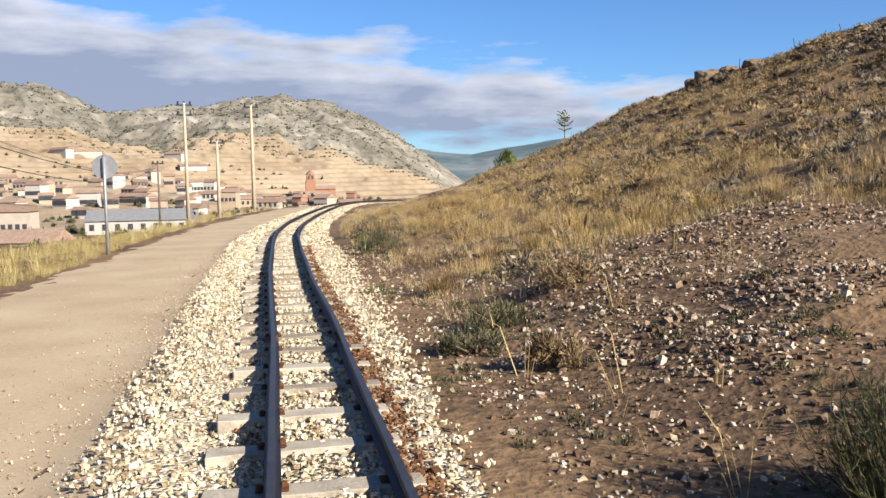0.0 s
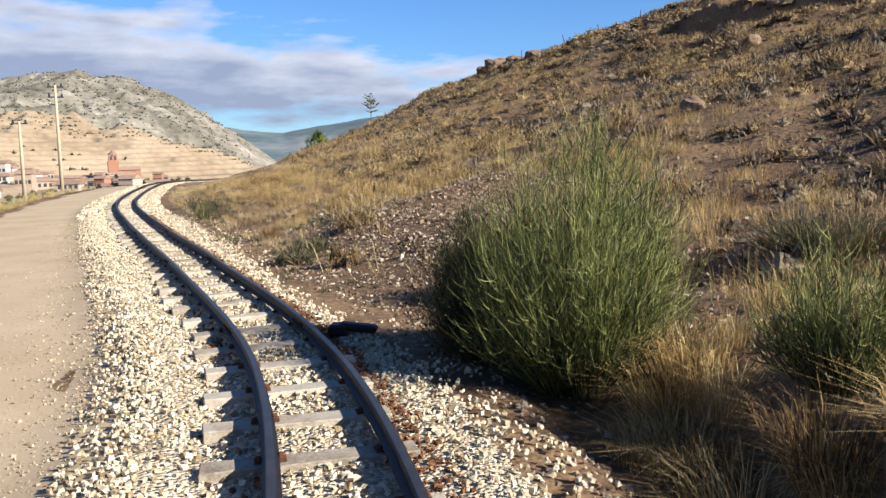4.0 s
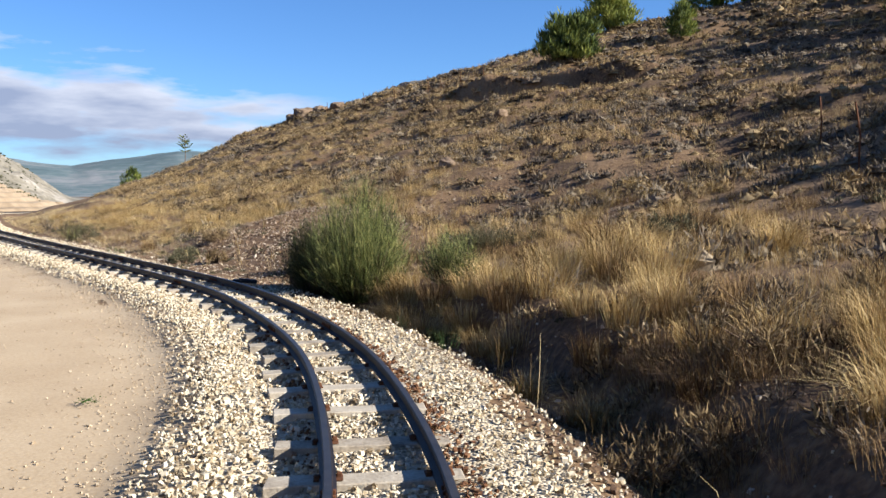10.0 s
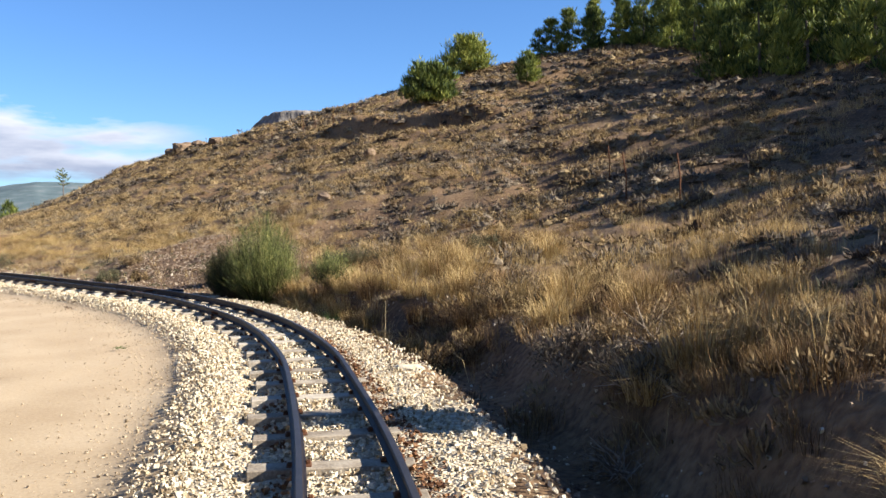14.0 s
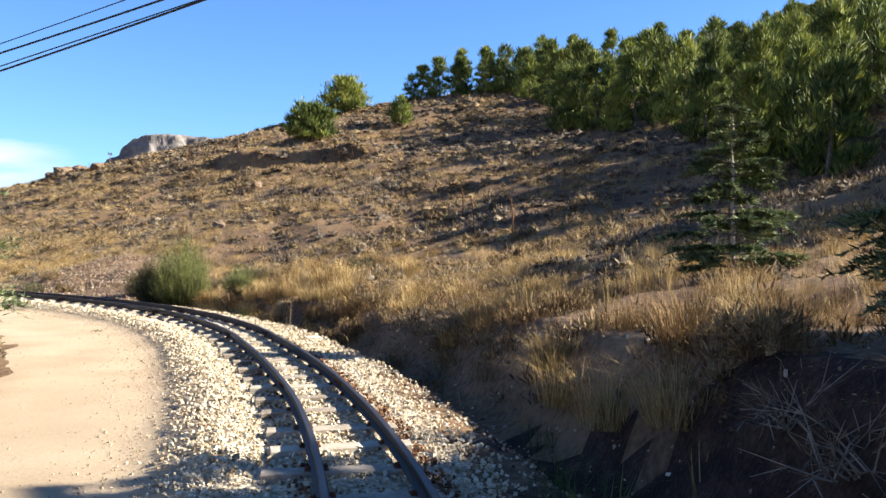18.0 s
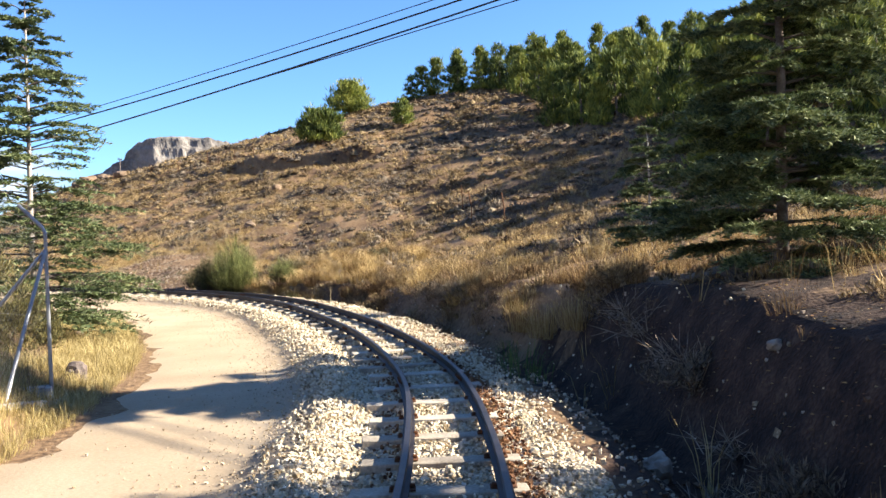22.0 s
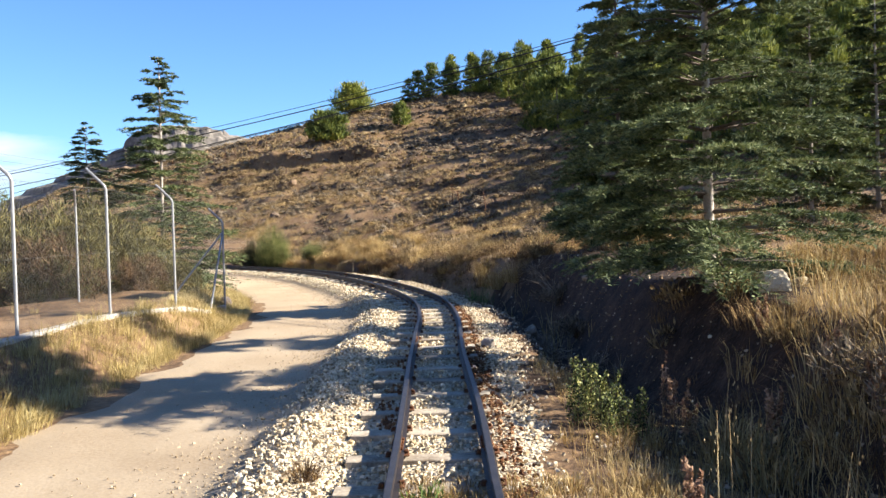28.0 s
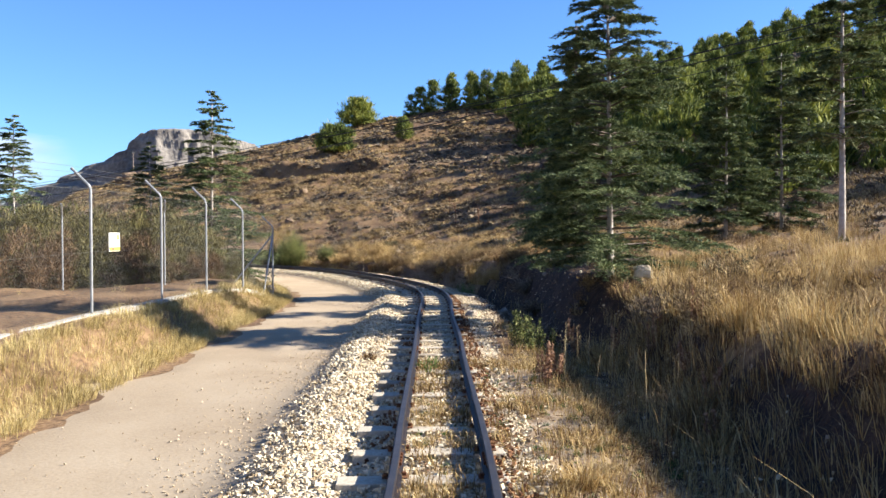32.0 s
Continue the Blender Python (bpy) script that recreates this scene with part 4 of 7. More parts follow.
def plant(name, x, y, tmpl, size, mat, label, category, squash=None, sink=0.02):
    """Many tufts as one object."""
    which = rng.integers(0, len(tmpl), len(x))
    z = ground_z(x, y) - sink
    out = []
    for k, (tv, tf) in enumerate(tmpl):
        m = which == k
        if m.any():
            sc = size[m][:, None] * np.ones(3)
            if squash is not None:
                sc = sc * np.c_[np.ones((m.sum(), 2)), squash[m]]
            out.append(scatter(tv, tf, np.c_[x[m], y[m], z[m]], sc, rng.uniform(0, 6.28, m.sum()), rng.uniform(-0.12, 0.12, m.sum())))
    v, f = join(out)
    return tagged(mesh_np(name, v, f, mat), label, category, kind="stuff")


def mound(seed, rings=2, sides=6, twigs=10, leaf=0.27, core=0.6):
    """A knobbly cushion with a few twigs standing out."""
    g = np.random.default_rng(seed)
    vs = []
    for k in range(rings):
        th = k / rings * 1.35
        for j in range(sides):
            a = (j + 0.5 * (k % 2)) / sides * 2 * np.pi
            r = g.uniform(0.68, 1.12)
            vs.append((math.cos(a) * math.cos(th) * r, math.sin(a) * math.cos(th) * r, math.sin(th) * r * 0.75 - 0.08))
    vs.append((0, 0, 0.8))
    fs = []
    for k in range(rings - 1):
        for j in range(sides):
            p0, p1 = k * sides + j, k * sides + (j + 1) % sides
            fs += [(p0, p1, p1 + sides), (p0, p1 + sides, p0 + sides)]
    fs += [((rings - 1) * sides + j, (rings - 1) * sides + (j + 1) % sides, len(vs) - 1) for j in range(sides)]
    return join([(np.array(vs) * [core, core, core * 1.05], np.array(fs)), dome(twigs, seed + 5, leaf, leaf * 0.19)])


TUFT = [blades(32, 1.0, 0.30, 0.8, 0.014, k) for k in range(4)]
TUFT_FINE = [blades(36, 1.0, 0.46, 0.95, 0.016, 10 + k) for k in range(4)]
WISP = [blades(8, 1.0, 0.26, 0.75, 0.042, 20 + k) for k in range(4)]
CUSHION = [mound(k, 2, 6, 64, 0.22, 0.58) for k in range(6)]
CUSHION_FAR = [mound(60 + k, 2, 5, 22, 0.27, 0.66) for k in range(6)]
HILL_TUFT = [blades(30, 1.0, 0.50, 0.7, 0.016, 110 + k) for k in range(5)]
TUFT_BROAD = [blades(84, 1.0, 0.52, 0.85, 0.011, 120 + k) for k in range(6)]
WISP_FINE = [blades(9, 1.0, 0.5, 1.1, 0.03, 130 + k) for k in range(4)]
DOME_FINE = [dome(84, 30 + k, 0.20, 0.042) for k in range(3)]


def hill_points(n, x0, x1, y0, y1, test):
    x, y = rng.uniform(x0, x1, n), rng.uniform(y0, y1, n)
    o = offset_of(x, y)
    m = test(x, y, o)
    return x[m], y[m], o[m]


def forest(x, y):
    """Inside the pine wood."""
    return (x > 35 + (y - 16) * 0.62 + 2.0 * np.sin(y * 0.5)) & (y < 33 + 0.2 * (x - 50)) & (x > 14)


rubbly = lambda x, y: np.exp(-((x - 3.6) / 2.6) ** 2 - ((y - 8.5) / 5.0) ** 2)
# cushions of thyme all over the slope, along the sheep tracks, coarser ones farther up
def tracks(x, y):
    """Level bands along which the slope's plants stand thicker."""
    return np.sin(land(x, y) * 7.5 + 2.6 * fbm(x / 7, y / 7, 3, 21))


x, y, o = hill_points(54000, 2, 60, -36, 80, lambda x, y, o: (o > 4.2) & (x < 46 + y * 0.75) & (rubbly(x, y) < 0.4))
m = 0.7 * fbm(x / 2.2, y / 2.2, 3, 2) + 0.16 * tracks(x, y) + 0.42 > rng.uniform(0.0, 0.62, len(x)) + 0.25 * smooth(11, 5, o)
x, y, o = x[m], y[m], o[m]
near = o < 26
size = np.clip(rng.lognormal(np.log(0.26), 0.34, len(x)), 0.11, 0.55) * (1 + 0.006 * o)
flat = rng.uniform(0.65, 1.1, len(x))
grey = fbm(x / 5 + 3, y / 5, 3, 64) > rng.uniform(-0.35, 0.2, len(x))
for sel, tmpl, kind_, lab in ((near & grey, CUSHION, M_SHRUB, "grey-brown cushions of thyme covering the hillside"), (near & ~grey, CUSHION, M_DRYSHRUB, "tawny withered cushions among the thyme"),
                              (~near & grey, CUSHION_FAR, M_SHRUB, "grey-brown cushions of thyme higher on the hillside"), (~near & ~grey, CUSHION_FAR, M_DRYSHRUB, "tawny withered cushions higher on the hillside")):
    plant("thyme_cushions", x[sel], y[sel], tmpl, size[sel], kind_, lab, "shrubs", flat[sel], 0.03)
# tawny grass between them
x, y, o = hill_points(40000, 2, 55, -34, 76, lambda x, y, o: (o > 4.5) & (x < 46 + y * 0.75) & (rubbly(x, y) < 0.5))
m = fbm(x / 3.0 + 7, y / 3.0, 3, 8) - 0.14 * tracks(x, y) + 0.22 * smooth(16, 6, o) + 0.2 * smooth(10, 30, y) * smooth(40, 20, x) > rng.uniform(-0.22, 0.5, len(x))
x, y, o = x[m], y[m], o[m]
near = o < 24
size = rng.uniform(0.18, 0.42, len(x)) * (1 + 0.006 * o)
plant("hillside_grass", x[near], y[near], HILL_TUFT, size[near], M_HILLGRASS, "dry golden grass tufts between the cushions", "grass")
plant("hillside_grass", x[~near], y[~near], WISP, size[~near] * 1.1, M_HILLGRASS, "thin golden grass higher on the hillside", "grass")
# the thick golden belt along the foot: broad tufts standing apart, withered ones lower down
shady = lambda x, y: smooth(-17.0, -19.5, y) * smooth(-30.5, -28.0, y) * smooth(4.0, 2.9, offset_of(x, y))
clear_of_broom = lambda x, y: (np.hypot(x - 1.8, y - 0.6) > 0.85) & (np.hypot(x - 1.4, y - 1.8) > 0.8) & (shady(x, y) < 0.35)
start = lambda y: np.interp(y, [-40, -31, -28, -20, -15, -7, -2, 3, 14, 20], [2.6, 2.4, 3.3, 2.6, 1.9, 1.75, 2.3, 3.5, 2.5, 1.7])
x, y, o = hill_points(18000, -18, 14, -40, 34, lambda x, y, o: (o > start(y)) & (o < 11) & (rubbly(x, y) < 0.42))
m = (fbm(x / 1.5, y / 1.5, 3, 12) + 0.38 * np.exp(-((o - 5.2) / 3.0) ** 2) > rng.uniform(0.0, 0.58, len(x))) & clear_of_broom(x, y)
x, y, o = x[m], y[m], o[m]
tall = np.clip(rng.lognormal(np.log(0.33), 0.28, len(x)), 0.16, 0.62) * (0.8 + 0.2 * smooth(1.5, 4, o))
gold = fbm(x / 2.6 + 4, y / 2.6, 3, 15) + 0.30 * smooth(2.2, 4.5, o) - 0.1 > rng.uniform(-0.3, 0.3, len(x))
plant("grass_tufts", x[gold], y[gold], TUFT_BROAD, tall[gold], M_STRAW, "broad tufts of golden straw at the hill's foot", "grass")
plant("brown_tufts", x[~gold], y[~gold], TUFT_BROAD, tall[~gold] * 0.85, M_GREYGRASS, "brown withered tufts on the bank beside the rails", "grass")
# grey and olive shrubs among the grass
x, y, o = hill_points(6000, -18, 13, -40, 30, lambda x, y, o: (o > start(y) - 0.15) & (o < 11) & (rubbly(x, y) < 0.6))
m = (fbm(x / 1.2 + 5, y / 1.2, 3, 29) > rng.uniform(-0.15, 0.38, len(x))) & clear_of_broom(x, y)
x, y = x[m], y[m]
size = np.clip(rng.lognormal(np.log(0.20), 0.34, len(x)), 0.09, 0.42)
olive = rng.random(len(x)) < 0.22
plant("low_shrubs", x[~olive], y[~olive], DOME_FINE, size[~olive], M_SHRUB, "low grey-brown shrubs on the bank", "shrubs", rng.uniform(0.7, 1.15, (~olive).sum()), 0.03)
plant("low_shrubs", x[olive], y[olive], DOME_FINE, size[olive] * 0.9, M_OLIVE, "low olive-grey shrubs on the bank", "shrubs", rng.uniform(0.7, 1.1, olive.sum()), 0.03)
# rank brush on the bank at the south end
x, y, o = hill_points(5200, -24, -6, -43, -28.5, lambda x, y, o: (o > 1.55) & (o < 5.5) & (o > 1.55 + 1.7 * smooth(-31.0, -28.5, y)))
m = (fbm(x / 0.9 + 1, y / 0.9, 3, 83) + 0.25 > rng.uniform(-0.05, 0.5, len(x))) & ((o > 2.95) | (rng.random(len(x)) < 0.42))
x, y, o = x[m], y[m], o[m]
pick = rng.random(len(x))
plant("brown_tufts", x[pick < 0.40], y[pick < 0.40], TUFT_BROAD, rng.uniform(0.22, 0.52, (pick < 0.40).sum()), M_GREYGRASS, "rank brown grass on the southern bank", "grass")
plant("grass_tufts", x[pick > 0.78], y[pick > 0.78], TUFT_BROAD, rng.uniform(0.22, 0.5, (pick > 0.78).sum()), M_STRAW, "straw tufts on the southern bank", "grass")
mid = (pick >= 0.40) & (pick <= 0.78)
plant("low_shrubs", x[mid], y[mid], DOME_FINE, rng.uniform(0.16, 0.40, mid.sum()), M_DRYSHRUB, "withered brown shrubs on the southern bank", "shrubs", rng.uniform(0.8, 1.2, mid.sum()), 0.03)
# rank brush between the gravel and the hill's foot, past the brooms
x, y, o = hill_points(3400, -3, 6, -15, 0, lambda x, y, o: (o > 1.62 + 0.5 * smooth(-5, -1, y)) & (o < 4.6))
m = (fbm(x / 0.8 + 3, y / 0.8, 3, 87) - 0.06 > rng.uniform(-0.05, 0.5, len(x))) & clear_of_broom(x, y)
x, y, o = x[m], y[m], o[m]
pick = rng.random(len(x))
plant("brown_tufts", x[pick < 0.5], y[pick < 0.5], TUFT_BROAD, rng.uniform(0.18, 0.46, (pick < 0.5).sum()), M_GREYGRASS, "rank brown grass beside the gravel", "grass")
plant("low_shrubs", x[pick >= 0.5], y[pick >= 0.5], DOME_FINE, rng.uniform(0.14, 0.36, (pick >= 0.5).sum()), M_DRYSHRUB, "withered brown shrubs beside the gravel", "shrubs", rng.uniform(0.8, 1.2, (pick >= 0.5).sum()), 0.03)
# tangled growth over the bank between the brooms and the cedars
x, y, o = hill_points(5200, -7, 5, -19.5, -5, lambda x, y, o: (o > 2.15) & (o < 5.2) & ((y > -17.5) | (o > 2.6)))
m = fbm(x / 0.9 + 2, y / 0.9, 3, 99) + 0.16 > rng.uniform(-0.05, 0.5, len(x))
x, y = x[m], y[m]
pick = rng.random(len(x))
plant("low_shrubs", x[pick < 0.55], y[pick < 0.55], DOME_FINE, rng.uniform(0.12, 0.36, (pick < 0.55).sum()), M_DRYSHRUB, "withered brown shrubs over the bank", "shrubs", rng.uniform(0.8, 1.2, (pick < 0.55).sum()), 0.03)
plant("brown_tufts", x[pick >= 0.55], y[pick >= 0.55], TUFT_BROAD, rng.uniform(0.18, 0.44, (pick >= 0.55).sum()), M_GREYGRASS, "brown tufts over the bank", "grass")
# dry growth along the top of the cutting, under the cedars
x, y, o = hill_points(2600, -14, 1, -29, -17.5, lambda x, y, o: (o > 2.55) & (o < 5.0))
m = fbm(x / 0.8 + 6, y / 0.8, 3, 95) + 0.1 > rng.uniform(-0.05, 0.5, len(x))
x, y = x[m], y[m]
pick = rng.random(len(x))
plant("low_shrubs", x[pick < 0.6], y[pick < 0.6], DOME_FINE, rng.uniform(0.12, 0.32, (pick < 0.6).sum()), M_DRYSHRUB, "dry brown shrubs along the top of the cutting", "shrubs", rng.uniform(0.7, 1.1, (pick < 0.6).sum()), 0.03)
plant("brown_tufts", x[pick >= 0.6], y[pick >= 0.6], TUFT_BROAD, rng.uniform(0.16, 0.36, (pick >= 0.6).sum()), M_GREYGRASS, "brown grass along the top of the cutting", "grass")
# pale short grass on the level below the hill
x, y, o = hill_points(26000, -6, 12, 10, 50, lambda x, y, o: (o > 1.6) & (o < 12) & (rubbly(x, y) < 0.5))
m = fbm(x / 1.6 + 8, y / 1.6, 3, 93) + 0.28 > rng.uniform(-0.1, 0.6, len(x))
plant("pale_grass", x[m], y[m], WISP_FINE, rng.uniform(0.12, 0.28, m.sum()), M_PALE, "pale short grass on the level ground", "grass")
# stubble and small weeds on the open soil
x, y, o = hill_points(26000, -18, 10, -40, 26, lambda x, y, o: (o > gravel_edge(y) + 0.12) & (o < 7) & (shady(x, y) * 0.8 < rng.random(len(x))))
m = fbm(x / 0.7, y / 0.7, 3, 37) > rng.uniform(-0.1, 0.45, len(x)) + 0.25 * rubbly(x, y)
x, y, o = x[m], y[m], o[m]
plant("stubble", x, y, WISP_FINE, rng.uniform(0.06, 0.19, len(x)), M_GREYGRASS, "short withered stubble over the stony soil", "grass")
x, y, o = hill_points(5000, -3, 6, 2, 26, lambda x, y, o: (o > gravel_edge(y) + 0.1) & (o < 4.5))
m = fbm(x / 0.8 + 2, y / 0.8, 3, 38) > rng.uniform(0.0, 0.5, len(x))
x, y, o = x[m], y[m], o[m]
plant("small_weeds", x, y, DOME_FINE, rng.uniform(0.04, 0.13, len(x)), M_OLIVE, "small grey-green weeds beside the ballast", "weeds", None, 0.01)
# verge on the valley side
x, y, o = hill_points(9500, -34, -3, -38, 60, lambda x, y, o: (o < np.interp(y, [-40, -15, 0, 14, 20, 60], [-4.1, -3.9, -4.8, -5.3, -4.7, -4.4])) & (rng.random(len(x)) < np.clip(1.25 - 0.06 * np.abs(o), 0.04, 1) * np.where(y > 25, 0.5, 1)) & ((y > -14) | (o > -4.9) | (rng.random(len(x)) < 0.10)))
plant("verge_grass", x, y, TUFT, rng.uniform(0.2, 0.5, len(x)) * (1 + 0.4 * smooth(4, 12, y)) * (1 - 0.45 * smooth(-10, -16, y)), M_VERGE, "tall dry yellow grass on the road verge", "grass")
s = np.r_[rng.uniform(S_CAM + 6, S_SOUTH + 4, 3600), rng.uniform(S_NORTH - 15, S_CAM - 4, 1500)]
edge = np.interp(np.interp(s, LEN, LINE[:, 1]), [-60, -15, -8, 5, 14, 20, 60], [4.0, 3.75, 4.05, 4.9, 5.1, 4.5, 4.3])
o = -edge - np.where(np.arange(len(s)) < 3600, 1.15, 3.5) * rng.random(len(s)) ** 1.3
xy = on_line(s, o)
plant("verge_grass", xy[:, 0], xy[:, 1], TUFT_FINE, rng.uniform(0.12, 0.34, len(s)) * (1 - 0.05 * smooth(-10, -16, xy[:, 1])), M_VERGE, "thick straw-coloured grass edging the sand road", "grass")
# weeds among the ballast at the south end, and dry stalks beside it
s = S_SOUTH + 1 - 13.5 * rng.random(9000) ** 1.1
o = np.where(rng.random(len(s)) < 0.35, rng.uniform(-0.27, 0.27, len(s)), rng.uniform(0.42, 1.8, len(s)))
m = (fbm(s / 0.5, o / 0.35, 3, 91) > rng.uniform(-0.3, 0.2, len(s)))
s, o = s[m], o[m]
xy = on_line(s, o)
split = rng.random(len(s)) < 0.55
plant("track_weeds", xy[split, 0], xy[split, 1], WISP, rng.uniform(0.06, 0.19, split.sum()), M_GRASS, "golden chaffy weeds along the south rails", "weeds", None, -0.02)
xy, s = xy[~split], s[~split]
plant("track_weeds", xy[:, 0], xy[:, 1], WISP, rng.uniform(0.06, 0.19, len(s)), M_GREYGRASS, "withered weeds growing between the sleepers", "weeds", None, -0.02)
s = S_SOUTH - 12.0 * rng.random(520)
o = np.where(rng.random(len(s)) < 0.3, rng.uniform(-0.2, 0.2, len(s)), rng.uniform(0.5, 1.8, len(s)))
xy = on_line(s, o)
plant("green_weeds", xy[:, 0], xy[:, 1], DOME_FINE, rng.uniform(0.025, 0.075, len(s)), M_GREEN, "small green weeds in the gravel", "weeds", None, -0.03)


# dry leaves and rusty litter where the ballast gives out
n = 13000
s = rng.uniform(S_SOUTH - 11.0, S_SOUTH + 2, n)
o = np.where(rng.random(n) < 0.25, rng.uniform(-0.27, 0.27, n), 0.42 + 1.5 * rng.random(n))
keep = np.abs(np.abs(o) - 0.32) > 0.06
xy = on_line(s[keep], o[keep])
n = len(xy)
size = rng.uniform(0.008, 0.024, n)
leaf_v = np.array([(-1, 0, 0), (0, -0.45, 0.25), (1.2, 0, 0.1), (0, 0.45, 0.3)], float)
v, f = scatter(leaf_v, np.array([(0, 1, 2), (0, 2, 3)]), np.c_[xy, ground_z(xy[:, 0], xy[:, 1]) + rng.uniform(0.045, 0.065, n)], size, rng.uniform(0, 6.28, n), rng.uniform(-0.6, 0.6, n))
tagged(mesh_np("leaf_litter", v, f, [M_RUSTY, M_GREYGRASS, M_GRASS], index=np.repeat(rng.integers(0, 3, n), 2)), "rusty leaf litter and chaff beside the rails", "litter", kind="stuff")
def litter_on(x, y, lift, label, mats):
    n = len(x)
    size = rng.uniform(0.008, 0.022, n)
    v, f = scatter(leaf_v, np.array([(0, 1, 2), (0, 2, 3)]), np.c_[x, y, ground_z(x, y) + lift], size, rng.uniform(0, 6.28, n), rng.uniform(-0.6, 0.6, n))
    return tagged(mesh_np("leaf_litter", v, f, mats, index=np.repeat(rng.integers(0, len(mats), n), 2)), label, "litter", kind="stuff")


s = rng.uniform(S_NORTH, S_SOUTH, 15000)
o = rng.normal(0.475, 0.055, len(s))
keep = (o > 0.375) & (fbm(s / 0.5, s * 0, 3, 52) > rng.uniform(-0.45, 0.25, len(s)))
xy = on_line(s[keep], o[keep])
litter_on(xy[:, 0], xy[:, 1], rng.uniform(0.05, 0.068, len(xy)), "rust flakes and dead leaves drifted along the rail", [M_RUSTY, M_RUST, M_RUSTY, M_GREYGRASS])
x, y, o = hill_points(14000, -14, 1, -29, -18, lambda x, y, o: (o > 2.3) & (o < 5.2))
litter_on(x, y, rng.uniform(0.004, 0.02, len(x)), "fallen brown leaves under the cedars", [M_RUSTY, M_GREYGRASS, M_STRAW])
soil_strip = strip("worn_soil", lambda y: 0.40 + 0 * y, lambda y: np.interp(y, [-40, -32, -25.5], [1.8, 1.75, 0.3]), 0.036, M_WEEDYSOIL, S_SOUTH - 12.5, S_END, 31, 11)
tagged(soil_strip, "bare brown soil where the ballast gives out", "soil", kind="structure")


def weed_clump(at, size, mat, label, tmpl=None, squash=1.0):
    tv, tf = (tmpl or DOME_FINE)[random.randrange(3)]
    v, f = scatter(tv, tf, [(0, 0, 0)], np.array([size]), np.array([random.uniform(0, 6)]))
    v[:, 2] *= squash
    ob = mesh_np("weed_clump", v, f, mat)
    ob.matrix_world = pose(at[0], at[1], gz(at[0], at[1]) + (0.03 if len(at) < 3 else at[2]))
    return tagged(ob, label, "weed")


weed_clump((-0.95, 12.6), 0.30, M_GREEN, "fresh green grass clump beside the ballast", TUFT_FINE)
weed_clump((-0.75, 12.2), 0.26, M_GREEN, "fresh green grass clump beside the ballast", TUFT_FINE)
weed_clump((-1.7, 19.6), 0.75, M_BROOM, "olive broom seedling beside the railway", TUFT_FINE)
weed_clump((-1.3, 20.4), 0.6, M_BROOM, "olive broom seedling beside the railway", TUFT_FINE)
weed_clump((1.34, -4.28), 0.34, M_GREEN, "green weed clump at the edge of the gravel", TUFT_FINE)
weed_clump((1.52, -2.47), 0.24, M_GREEN, "green weed clump at the edge of the gravel", TUFT_FINE)
weed_clump((1.35, -5.9), 0.2, M_GREEN, "green weed clump at the edge of the gravel", TUFT_FINE)
weed_clump((-2.45, -5.3, 0.05), 0.16, M_GREEN, "flat green weed on the gravel shoulder", None, 0.35)
weed_clump((-14.85, -30.2), 0.22, M_GREEN, "dark green nettle between the rails")
weed_clump((-14.6, -30.0), 0.18, M_GREEN, "dark green nettle between the rails")
weed_clump((-15.0, -30.4), 0.15, M_GREEN, "dark green nettle between the rails")
weed_clump((-5.0, -20.1), 0.55, M_GREEN, "dark green rushes down in the ditch", TUFT_FINE)
weed_clump((-5.3, -20.6), 0.45, M_GREEN, "dark green rushes down in the ditch", TUFT_FINE)
weed_clump((-3.25, -18.34), 0.5, M_GREEN, "dark green rushes down in the ditch", TUFT_FINE)
weed_clump((-2.4, -17.25), 0.45, M_GREEN, "dark green rushes down in the ditch", TUFT_FINE)
weed_clump((-4.6, -19.5), 0.40, M_GREEN, "dark green rushes down in the ditch", TUFT_FINE)


